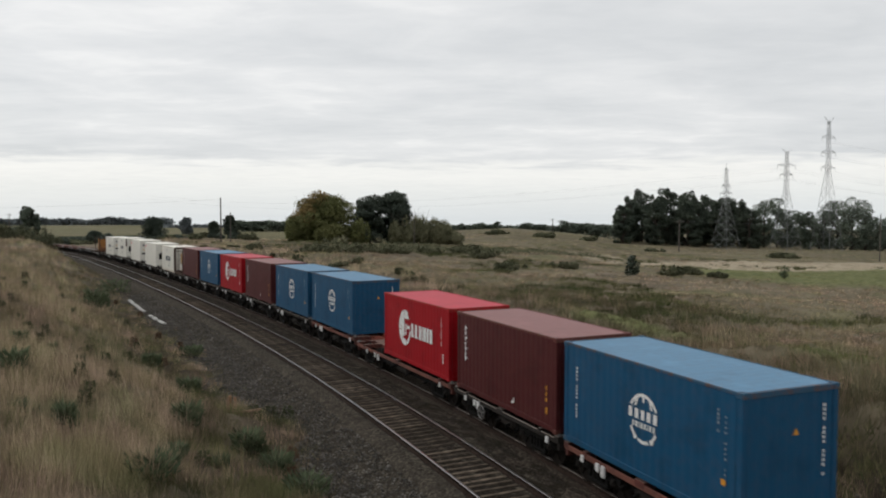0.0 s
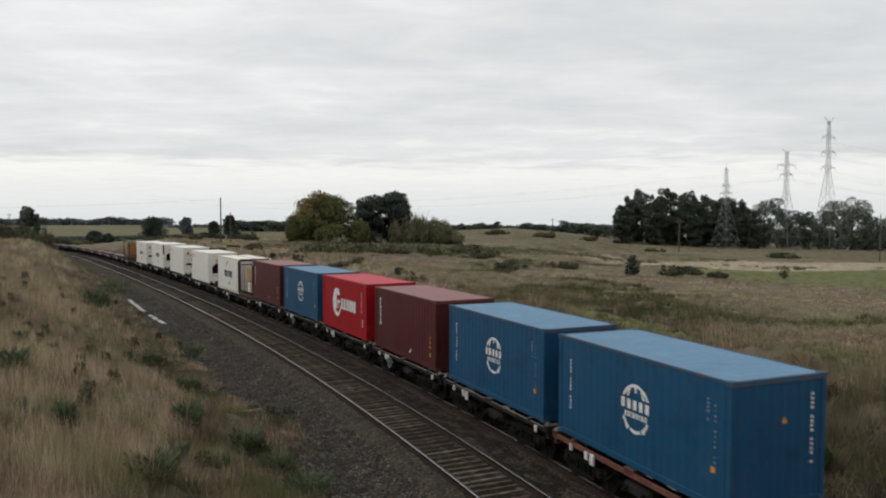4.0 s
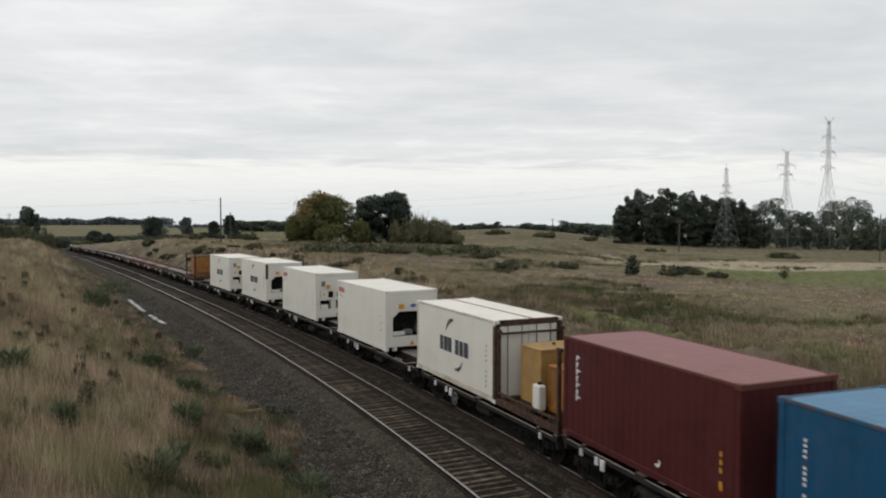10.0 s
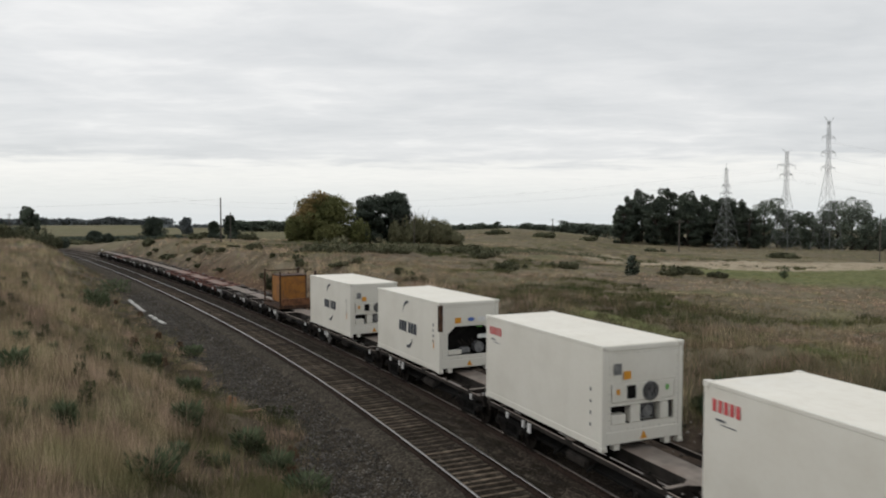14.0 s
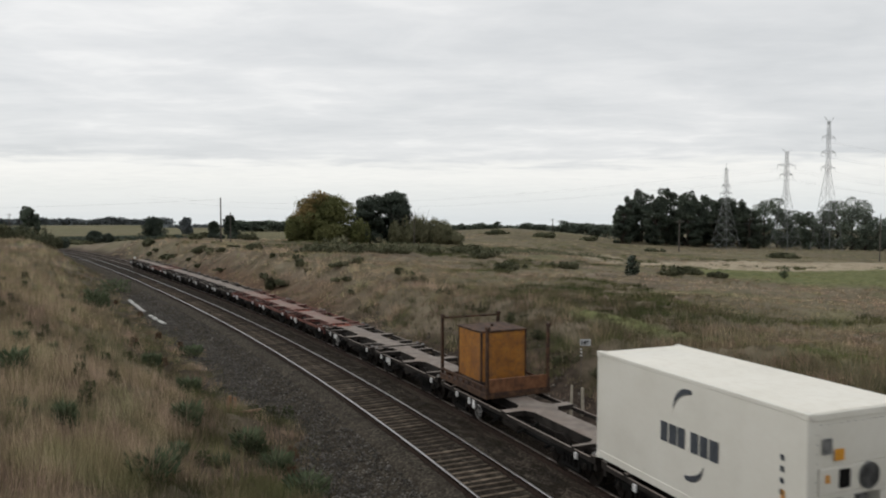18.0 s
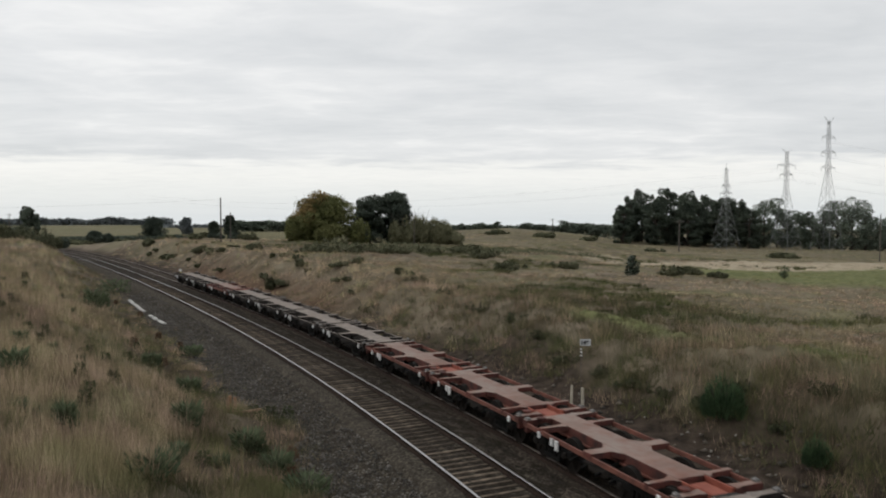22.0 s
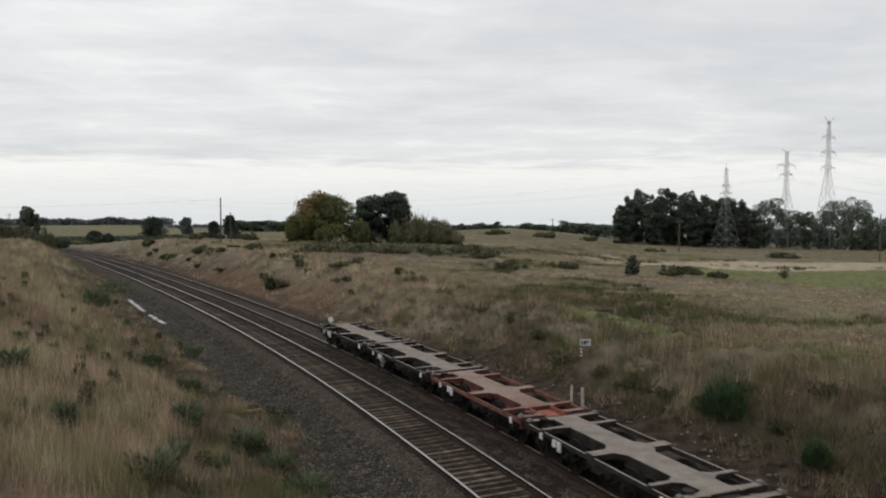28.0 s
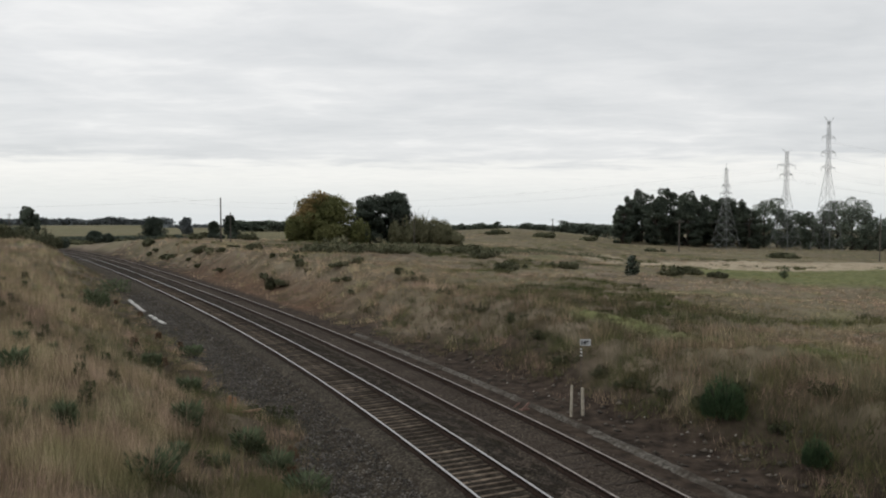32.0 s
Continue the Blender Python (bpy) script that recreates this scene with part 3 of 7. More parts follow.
def blocks(bm, to, u0, z0, h, widths, gap, e=0.006):
    """A row of plain bars that stands for lettering of that size."""
    for w in widths:
        if w > 0:
            quad(bm, to, u0, u0 + w * 0.72, z0, z0 + h, e=e)
        u0 += abs(w) + gap


def column(bm, to, u, z1, n, w, h, gap, e=0.006):
    """A column of small bars, for codes written downwards."""
    for i in range(n):
        if i % 5 != 4:
            quad(bm, to, u, u + w, z1 - i * (h + gap) - h, z1 - i * (h + gap), e=e)


def corrugated(bm, n, length, depth, place):
    """A folded sheet; place(a, k, o) gives the point a metres along, on side k (0 or 1), set back by o."""
    p = length / n
    pts = []
    for i in range(n):
        for f, o in ((0.0, 0), (0.36, 0), (0.5, depth), (0.86, depth)):
            pts.append(((i + f) * p, o))
    pts.append((length, 0))
    rows = [[bm.verts.new(place(a, k, o)) for k in (0, 1)] for a, o in pts]
    for a, b in zip(rows, rows[1:]):
        bm.faces.new((a[0], b[0], b[1], a[1]))


def castings(root, mat):
    me = None
    for x in (0.075, CL - 0.075):
        for y in (-CW / 2 + 0.07, CW / 2 - 0.07):
            for z in (0.055, CH - 0.055):
                if me is None:
                    bm = boxes((-0.089, 0.089, -0.081, 0.081, -0.059, 0.059), bevel=0.012)
                    ob = part("corner_casting", bm, mat, root)
                    me = ob.data
                else:
                    ob = new("corner_casting", me)
                    ob.parent = root
                ob.location = (x, y, z)


def dry_container(paint_mat, roof_mat, worn, name="shipping_container"):
    """A 20-foot corrugated steel box, standing on z = 0 with its near end at x = 0."""
    root = new(name)
    W2 = CW / 2
    for k, y in enumerate((-W2, W2)):
        s = 1 if y > 0 else -1
        bm = bmesh.new()
        corrugated(bm, 22, CL - 0.32, 0.0045, lambda a, k2, o: (0.16 + a, y - s * (0.012 + o), 0.16 + k2 * (CH - 0.22)))
        part("side_panel", bm, paint_mat, root)
        part("bottom_rail", boxes((0.15, CL - 0.15, min(y, y - s * 0.06), max(y, y - s * 0.06), 0.02, 0.165), bevel=0.008), paint_mat, root)
        part("top_rail", boxes((0.15, CL - 0.15, min(y, y - s * 0.06), max(y, y - s * 0.06), CH - 0.065, CH - 0.004), bevel=0.006), worn, root)
    for x, s in ((0, 1), (CL, -1)):
        bm = bmesh.new()
        corrugated(bm, 9, CW - 0.3, 0.008, lambda a, k2, o: (x + s * (0.02 + o), -W2 + 0.15 + a, 0.14 + k2 * (CH - 0.25)))
        part("end_panel", bm, paint_mat, root)
        part("end_sill", boxes((min(x, x + s * 0.1), max(x, x + s * 0.1), -W2 + 0.14, W2 - 0.14, 0.02, 0.15), bevel=0.008), paint_mat, root)
        part("end_header", boxes((min(x, x + s * 0.09), max(x, x + s * 0.09), -W2 + 0.14, W2 - 0.14, CH - 0.12, CH - 0.006), bevel=0.008), worn, root)
        for y in (-W2 + 0.07, W2 - 0.07):
            xx = x + s * 0.075
            part("corner_post", boxes((xx - 0.073, xx + 0.073, y - 0.068, y + 0.068, 0.1, CH - 0.1), bevel=0.012), paint_mat, root)
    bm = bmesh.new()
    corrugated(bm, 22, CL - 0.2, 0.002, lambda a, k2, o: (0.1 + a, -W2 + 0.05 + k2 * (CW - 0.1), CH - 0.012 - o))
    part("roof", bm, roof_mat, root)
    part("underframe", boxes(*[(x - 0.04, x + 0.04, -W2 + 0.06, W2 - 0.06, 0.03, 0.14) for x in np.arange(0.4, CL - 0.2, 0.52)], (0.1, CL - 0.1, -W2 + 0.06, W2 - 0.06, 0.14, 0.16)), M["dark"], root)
    castings(root, worn)
    return root


def hazard(root, u, z, mat, e=0.006, size=0.11):
    bm = bmesh.new()
    bm.faces.new([bm.verts.new(on_end(*p, e)) for p in ((u - size, z - size * 0.85), (u + size, z - size * 0.85), (u, z + size))])
    part("warning_sticker", bm, mat, root, "orange warning triangle")


def blue_container():
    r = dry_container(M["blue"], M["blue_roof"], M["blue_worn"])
    tagged(r, "blue corrugated steel shipping container with a white globe emblem", "container", "containers on the train")
    bm, cu, cz, R = bmesh.new(), 3.23, 1.36, 0.555
    for a0, a1 in ((28, 62), (68, 112), (118, 152), (208, 242), (248, 292), (298, 332)):
        disc_arc(bm, on_side, cu, cz, R - 0.075, R, a0, a1, su=0.93, n=5)
    for k in (-0.28, 0.28):
        for lo, hi in ((0.25, 0.50), (-0.50, -0.30)):
            quad(bm, on_side, cu + k - 0.035, cu + k + 0.035, cz + lo, cz + hi, lean=-k * 0.35 if lo > 0 else k * 0.35)
    quad(bm, on_side, cu - 0.03, cu + 0.03, cz + 0.36, cz + 0.50)
    part("globe_emblem", bm, M["mark_white"], r, "white globe of broken arcs")
    bm = bmesh.new()
    blocks(bm, on_side, cu - 0.51, cz - 0.03, 0.22, (0.17, 0.18, 0.16, 0.17, 0.18), 0.04)
    blocks(bm, on_side, cu - 0.38, cz - 0.22, 0.13, (0.09, 0.09, 0.05, 0.09, 0.09, 0.05, 0.09, 0.09), 0.022)
    part("lettering_block", bm, M["mark_white"], r, "rows of plain white bars")
    bm = bmesh.new()
    column(bm, on_side, 0.57, 2.0, 14, 0.06, 0.055, 0.038)
    part("code_block", bm, M["mark_white"], r, "column of small white bars")
    bm = bmesh.new()
    column(bm, on_side, CL - 0.62, 2.15, 6, 0.05, 0.05, 0.03)
    column(bm, on_side, CL - 0.42, 2.05, 14, 0.04, 0.04, 0.06)
    part("code_block", bm, M["mark_faint"], r, "columns of worn pale bars")
    bm = bmesh.new()
    column(bm, on_end, CW - 0.42, 2.2, 16, 0.06, 0.06, 0.03)
    part("code_block", bm, M["mark_white"], r, "columns of small white bars")
    hazard(r, 1.32, 1.72, M["mark_orange"], size=0.075)
    bm = bmesh.new()
    quad(bm, on_side, CL - 0.5, CL - 0.38, 0.72, 0.84)
    part("sticker", bm, M["mark_orange"], r)
    return r


def red_container():
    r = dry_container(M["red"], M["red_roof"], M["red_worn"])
    tagged(r, "bright red corrugated steel shipping container with white crescent emblem", "container", "containers on the train")
    bm, cu, cz = bmesh.new(), 2.20, 1.375
    # a broad ring broken by thin streaks, open to the right, with an upright bar and a flag inside it
    for a0, a1 in ((58, 96), (99, 142), (145, 190), (193, 236), (239, 282)):
        disc_arc(bm, on_side, cu, cz, 0.45, 0.70, a0, a1, su=0.86, n=5)
    disc_arc(bm, on_side, cu, cz, 0.56, 0.70, 285, 352, su=0.80, n=8)
    quad(bm, on_side, cu - 0.30, cu + 0.36, cz + 0.36, cz + 0.50)
    quad(bm, on_side, cu - 0.36, cu - 0.06, cz - 0.34, cz + 0.36)
    quad(bm, on_side, cu + 0.04, cu + 0.14, cz - 0.30, cz + 0.16)
    quad(bm, on_side, cu + 0.20, cu + 0.47, cz - 0.02, cz + 0.12)
    part("crescent_emblem", bm, M["mark_white"], r, "white crescent emblem")
    bm = bmesh.new()
    for u0, w in ((2.82, 0.19), (3.05, 0.05), (3.17, 0.21), (3.42, 0.05), (3.55, 0.19), (3.80, 0.08), (3.94, 0.23), (4.23, 0.19), (4.49, 0.23)):
        quad(bm, on_side, u0, u0 + w, 1.10, 1.20 if w < 0.06 else 1.62)
    part("lettering_block", bm, M["mark_white"], r, "row of plain white bars")
    bm = bmesh.new()
    column(bm, on_side, CL - 0.62, 2.15, 12, 0.05, 0.05, 0.035)
    column(bm, on_side, CL - 0.5, 0.9, 4, 0.1, 0.06, 0.03)
    disc_arc(bm, on_end, 0.75, 1.55, 0, 0.2, 0, 360, n=14)
    part("code_block", bm, M["mark_white"], r, "small white bars and a round white badge")
    return r


def maroon_container():
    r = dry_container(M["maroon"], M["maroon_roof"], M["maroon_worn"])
    tagged(r, "dull maroon corrugated steel shipping container with white codes", "container", "containers on the train")
    bm = bmesh.new()
    for i, (dz, w) in enumerate(((0, .16), (.17, .1), (.34, .2), (.52, .08), (.68, .18), (.86, .12), (1.0, .2))):
        quad(bm, on_side, 0.60, 0.60 + 0.06, 2.15 - dz - 0.15, 2.15 - dz, lean=0.04)
        quad(bm, on_side, 0.60, 0.60 + w, 2.15 - dz - 0.07, 2.15 - dz - 0.03)
    part("code_block", bm, M["mark_white"], r, "column of white bars")
    bm = bmesh.new()
    column(bm, on_side, CL - 0.5, 1.2, 3, 0.06, 0.1, 0.06)
    quad(bm, on_side, CL - 0.5, CL - 0.42, 0.45, 0.62)
    part("sticker", bm, M["mark_orange"], r)
    bm = bmesh.new()
    disc_arc(bm, on_side, 3.75, 0.42, 0.05, 0.11, 230, 400, n=6)
    part("white_scrawl", bm, M["mark_white"], r)
    return r


def smooth_box(name, label):
    """The body of a 20-foot insulated box."""
    r = new(name)
    tagged(r, label, "container", "containers on the train")
    W2 = CW / 2
    wm, rm = M["white"], M["white_roof"]
    for y in (-W2, W2):
        s = 1 if y > 0 else -1
        a, b = sorted((y, y - s * 0.05))
        part("side_panel", boxes((0.12, CL - 0.12, a + (0.008 if s < 0 else 0), b - (0.008 if s > 0 else 0), 0.2, CH - 0.06)), wm, r)
        part("bottom_rail", boxes((0.12, CL - 0.12, a, b, 0.02, 0.2), bevel=0.01), wm, r)
        part("top_rail", boxes((0.12, CL - 0.12, a, b, CH - 0.09, CH - 0.004), bevel=0.01), wm, r)
    for x in (0.07, CL - 0.07):
        for y in (-W2 + 0.07, W2 - 0.07):
            part("corner_post", boxes((x - 0.068, x + 0.068, y - 0.068, y + 0.068, 0.1, CH - 0.1), bevel=0.012), wm, r)
    part("roof", boxes((0.06, CL - 0.06, -W2 + 0.04, W2 - 0.04, CH - 0.05, CH - 0.01)), rm, r)
    part("end_panel", boxes((CL - 0.06, CL - 0.01, -W2 + 0.13, W2 - 0.13, 0.1, CH - 0.05)), wm, r)
    part("underframe", boxes((0.1, CL - 0.1, -W2 + 0.08, W2 - 0.08, 0.1, 0.19)), M["dark"], r)
    castings(r, M["white_worn"])
    return r


def line_emblem(r, u0=2.37, u1=3.28, step=0.265, z0=1.10, h=0.41, du=0.16, dz=0.09):
    """Dark bars for lettering with a crescent above and below."""
    bm = bmesh.new()
    for a in (u0, u1):
        for k, f in enumerate((0.80, 0.86, 0.78) if a == u0 else (0.80, 0.80, 0.90)):
            quad(bm, on_side, a + k * step, a + (k + f) * step, z0, z0 + h)
    part("lettering_block", bm, M["mark_dark"], r, "row of dark blue-grey bars")
    bm = bmesh.new()
    swoosh(bm, on_side, 3.08 + du, 1.70 + dz, 0.50, 172, 84, 0.11)
    part("crescent_mark", bm, M["mark_dark"], r, "dark crescent")
    bm = bmesh.new()
    swoosh(bm, on_side, 3.36 - du, 1.02, 0.47, 345, 261, 0.11)
    part("crescent_mark", bm, M["mark_dark"], r, "dark crescent")


def end_stickers(r, spots):
    for u0, u1, z0, z1, m in spots:
        bm = bmesh.new()
        quad(bm, on_end, u0, u1, z0, z1, e=0.012)
        part("sticker", bm, M[m], r)


def reefer_frame(r):
    """White frame and lower apron round the cooling unit, with bolt heads."""
    W2 = CW / 2
    part("end_header", boxes((0.0, 0.12, -W2 + 0.13, W2 - 0.13, CH - 0.14, CH - 0.02), bevel=0.01), M["white"], r)
    part("apron", boxes((0.0, 0.12, -W2 + 0.13, W2 - 0.13, 0.16, 0.46), bevel=0.01), M["white"], r)
    bm = bmesh.new()
    for u in np.arange(0.26, CW - 0.2, 0.16):
        for z in (0.5, CH - 0.2):
            box(bm, -0.014, 0.0, W2 - u - 0.006, W2 - u + 0.006, z - 0.006, z + 0.006)
    for z in np.arange(0.6, CH - 0.3, 0.16):
        for u in (0.2, CW - 0.2):
            box(bm, -0.014, 0.0, W2 - u - 0.006, W2 - u + 0.006, z - 0.006, z + 0.006)
    part("bolt_row", bm, M["lock"], r)
    hazard(r, CW * 0.5, 0.31, M["mark_orange"], 0.012)
    for y in (W2 - 0.45, -W2 + 0.45):
        part("foot", boxes((0.02, 0.2, y - 0.09, y + 0.09, 0.0, 0.16), bevel=0.01), M["white"], r)


def reefer_open(label):
    """A refrigerated box with a large dark machinery bay."""
    r = smooth_box("refrigerated_container", label)
    W2 = CW / 2
    reefer_frame(r)
    # plate with an eight-cornered opening
    bm = bmesh.new()
    out = [(0.14, 0.46), (CW - 0.14, 0.46), (CW - 0.14, CH - 0.14), (0.14, CH - 0.14)]
    a0, a1, b0, b1 = 0.34, CW - 0.34, 0.62, 1.66
    hole = [(a0, b0), (a1 - 0.12, b0), (a1, b0 + 0.12), (a1, b1 - 0.26), (a1 - 0.3, b1), (a0 + 0.3, b1), (a0, b1 - 0.26)]
    vo = [bm.verts.new(on_end(*p, -0.012)) for p in out]
    vh = [bm.verts.new(on_end(*p, -0.012)) for p in hole]
    vd = [bm.verts.new(on_end(*p, -0.42)) for p in hole]
    for a, b in (((0, 1), (0, 1)), ((1, 2), (1, 2, 3)), ((2, 3), (3, 4, 5)), ((3, 0), (5, 6, 0))):
        ring = [vo[a[0]], vo[a[1]]] + [vh[i] for i in reversed(b)]
        bm.faces.new(ring)
    fill = [vo[1], vh[2], vh[1]]
    bm.faces.new(fill)
    n = len(vh)
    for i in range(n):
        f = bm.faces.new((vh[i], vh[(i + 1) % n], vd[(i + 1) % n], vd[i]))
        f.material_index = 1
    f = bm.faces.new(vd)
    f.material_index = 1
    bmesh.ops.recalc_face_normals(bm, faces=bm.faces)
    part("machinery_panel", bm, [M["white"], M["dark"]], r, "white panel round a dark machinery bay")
    part("compressor", boxes((0.1, 0.36, -0.1, 0.3, 0.64, 0.86), bevel=0.04), M["grey_steel"], r)
    bm = bmesh.new()
    rod(bm, (0.08, -0.45, 0.84), (0.36, -0.45, 0.84), 0.2, seg=16)
    part("blower", bm, M["grey_steel"], r)
    part("control_box", boxes((0.05, 0.2, 0.3, W2 - 0.38, 0.64, 0.8), bevel=0.01), M["white"], r)
    part("name_plate", boxes((0.03, 0.08, -W2 + 0.4, -W2 + 0.85, 1.18, 1.32), bevel=0.005), M["mark_white"], r)
    bm = bmesh.new()
    for i in range(5):
        rod(bm, (0.2, -0.3 + 0.12 * i, 0.9), (0.3, -0.25 + 0.14 * i, 1.15 - 0.06 * (i % 3)), 0.022, seg=6)
    part("pipework", bm, M["sill_grey"], r)
    bm = bmesh.new()
    disc_arc(bm, on_end, 1.28, 1.9, 0, 0.075, 0, 360, su=1.9, n=14, e=0.012)
    part("oval_badge", bm, M["mark_blue"], r, "blue oval badge")
    end_stickers(r, [(0.62, 0.86, 1.78, 1.98, "mark_orange"), (1.55, 1.85, 1.80, 1.98, "mark_white"), (1.5, 1.74, 1.60, 1.64, "mark_green")])
    return r


def reefer_vented(label):
    """A refrigerated box with a fan grille, a hatch and louvred bays."""
    r = smooth_box("refrigerated_container", label)
    W2 = CW / 2
    reefer_frame(r)
    bm = bmesh.new()
    for u0, u1, z0, z1 in ((0.14, CW - 0.14, 1.62, CH - 0.14), (0.14, 0.26, 0.46, 1.62), (CW - 0.26, CW - 0.14, 0.46, 1.62), (0.26, CW - 0.26, 1.08, 1.16), (0.26, CW - 0.26, 0.46, 0.62)):
        box(bm, 0.02, 0.1, W2 - u1, W2 - u0, z0, z1)
    part("machinery_panel", bm, M["white"], r)
    part("upper_cover", boxes((0.0, 0.06, -W2 + 0.28, W2 - 0.28, 1.17, 1.61), bevel=0.012), M["white"], r)
    part("hatch", boxes((-0.02, 0.03, W2 - 0.98, W2 - 0.72, 1.24, 1.56), bevel=0.012), M["dark"], r, "dark square hatch")
    bm = bmesh.new()
    rod(bm, (-0.025, W2 - 1.42, 1.38), (0.03, W2 - 1.42, 1.38), 0.235, seg=22)
    part("fan_grille", bm, M["grey_steel"], r, "round grey fan grille")
    bm = bmesh.new()
    for k in range(5):
        for i in range(22):
            a, b = 2 * math.pi * i / 22, 2 * math.pi * (i + 1) / 22
            rr = 0.045 + 0.045 * k
            beam(bm, (-0.03, W2 - 1.42 + rr * math.cos(a), 1.38 + rr * math.sin(a)), (-0.03, W2 - 1.42 + rr * math.cos(b), 1.38 + rr * math.sin(b)), 0.01)
    part("grille_wire", bm, M["dark"], r)
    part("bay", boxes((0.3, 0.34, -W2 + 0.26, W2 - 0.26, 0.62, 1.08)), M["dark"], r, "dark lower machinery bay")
    part("bay_box", boxes((0.04, 0.28, W2 - 0.72, W2 - 0.3, 0.63, 0.86), (0.03, 0.28, W2 - 1.15, W2 - 0.86, 0.63, 1.06), bevel=0.012), M["white"], r)
    part("bay_box", boxes((0.03, 0.28, -W2 + 0.42, -W2 + 0.68, 0.63, 1.06), bevel=0.012), M["white"], r)
    bm = bmesh.new()
    for i in range(6):
        box(bm, 0.12, 0.16, W2 - 1.62, W2 - 1.2, 0.66 + i * 0.068, 0.69 + i * 0.068)
    rod(bm, (0.1, W2 - 1.42, 0.85), (0.2, W2 - 1.42, 0.85), 0.15, seg=14)
    part("condenser", bm, M["grey_steel"], r)
    end_stickers(r, [(0.32, 0.54, 1.85, 2.12, "grey_steel"), (0.6, 0.82, 1.72, 1.92, "mark_orange"), (1.88, 1.98, 1.36, 1.5, "mark_green"), (0.4, 0.5, 1.36, 1.5, "mark_orange")])
    return r


def door_reefer():
    """An older white box with rusty door frame and locking rods at its near end."""
    r = smooth_box("refrigerated_container", "white insulated container with a rust-streaked door end")
    W2 = CW / 2
    part("door_header", boxes((-0.012, 0.13, -W2 + 0.02, W2 - 0.02, CH - 0.17, CH - 0.002), bevel=0.012), M["rust"], r, "rusty header")
    for y in (-W2 + 0.085, W2 - 0.085):
        part("door_post", boxes((-0.012, 0.16, y - 0.09, y + 0.09, 0.12, CH - 0.17), bevel=0.012), M["rust"], r, "rusty post")
    for y0, y1 in ((-W2 + 0.18, -0.012), (0.012, W2 - 0.18)):
        d = part("door", boxes((0.02, 0.1, y0, y1, 0.18, CH - 0.18), bevel=0.015), M["white"], r)
        for f in (0.25, 0.75):
            y = y0 + (y1 - y0) * f
            bm = bmesh.new()
            rod(bm, (-0.012, y, 0.12), (-0.012, y, CH - 0.14), 0.017, seg=8)
            part("locking_rod", bm, M["grey_steel"], d)
    part("door_sill", boxes((-0.012, 0.13, -W2 + 0.17, W2 - 0.17, 0.02, 0.17), bevel=0.01), M["rust"], r)
    part("roof_seam", boxes((0.1, CL - 0.1, -0.22, -0.13, CH - 0.012, CH + 0.004)), M["seam"], r, "brown sealed seam along the roof")
    line_emblem(r, 2.08, 3.28, 0.335, 1.07, 0.50, 0.0, 0.0)
    for ob in r.children:
        if ob.name.startswith(("top_rail", "corner_post", "bottom_rail")):
            ob.data.materials[0] = M["white_rusty"]
    bm = bmesh.new()
    column(bm, on_side, CL - 0.6, 1.75, 9, 0.05, 0.07, 0.09)
    part("code_block", bm, M["mark_dark"], r)
    return r


def wheelset_mesh():
    bm = bmesh.new()
    for s in (-1, 1):
        y = s * GAUGE / 2
        rod(bm, (0, y - 0.06, 0), (0, y + 0.06, 0), 0.455, seg=24)
        rod(bm, (0, y - s * 0.075 - 0.014, 0), (0, y - s * 0.075 + 0.014, 0), 0.48, seg=24)
        rod(bm, (0, y + s * 0.06, 0), (0, y + s * 0.16, 0), 0.11, seg=10)
        for i in range(6):
            a = i * math.pi / 3
            beam(bm, (0.1 * math.cos(a), y + s * 0.062, 0.1 * math.sin(a)), (0.36 * math.cos(a), y + s * 0.062, 0.36 * math.sin(a)), 0.05, 0.02)
    rod(bm, (0, -GAUGE / 2, 0), (0, GAUGE / 2, 0), 0.085, seg=10)
    me = bpy.data.meshes.new("wheelset")
    bm.to_mesh(me)
    bm.free()
    me.materials.append(M["wheel"])
    return me


WHEELSET = wheelset_mesh()
WHEELS = []


def side_frame_mesh():
    bm = bmesh.new()
    box(bm, -0.95, -0.35, -0.06, 0.06, 0.44, 0.62, 0.02)
    box(bm, 0.35, 0.95, -0.06, 0.06, 0.44, 0.62, 0.02)
    box(bm, -0.5, 0.5, -0.061, 0.061, 0.56, 0.72, 0.02)
    box(bm, -0.42, 0.42, -0.06, 0.06, 0.2, 0.3, 0.02)
    for x in (-0.38, 0.38):
        beam(bm, (x, 0, 0.25), (x * 0.9, 0, 0.62), 0.09, 0.1)
    for x in (-0.16, 0, 0.16):
        rod(bm, (x, 0, 0.3), (x, 0, 0.58), 0.065, seg=8)
    me = bpy.data.meshes.new("side_frame")
    bm.to_mesh(me)
    bm.free()
    me.materials.append(M["dark"])
    return me


SIDE_FRAME = side_frame_mesh()


def bogie_mesh():
    bm = boxes((-0.2, 0.2, -GAUGE / 2 - 0.1, GAUGE / 2 + 0.1, 0.4, 0.6), bevel=0.03)
    me = bpy.data.meshes.new("bogie")
    bm.to_mesh(me)
    bm.free()
    me.materials.append(M["dark"])
    return me


BOGIE = bogie_mesh()


def bearing_mesh():
    bm = bmesh.new()
    box(bm, -0.05, 0.05, -0.05, 0.05, -0.1, 0.08, 0.03)
    rod(bm, (0, 0.04, -0.02), (0, 0.08, -0.02), 0.04, seg=10)
    me = bpy.data.meshes.new("axle_box")
    bm.to_mesh(me)
    bm.free()
    me.materials.append(M["sill_grey"])
    return me


BEARING = bearing_mesh()


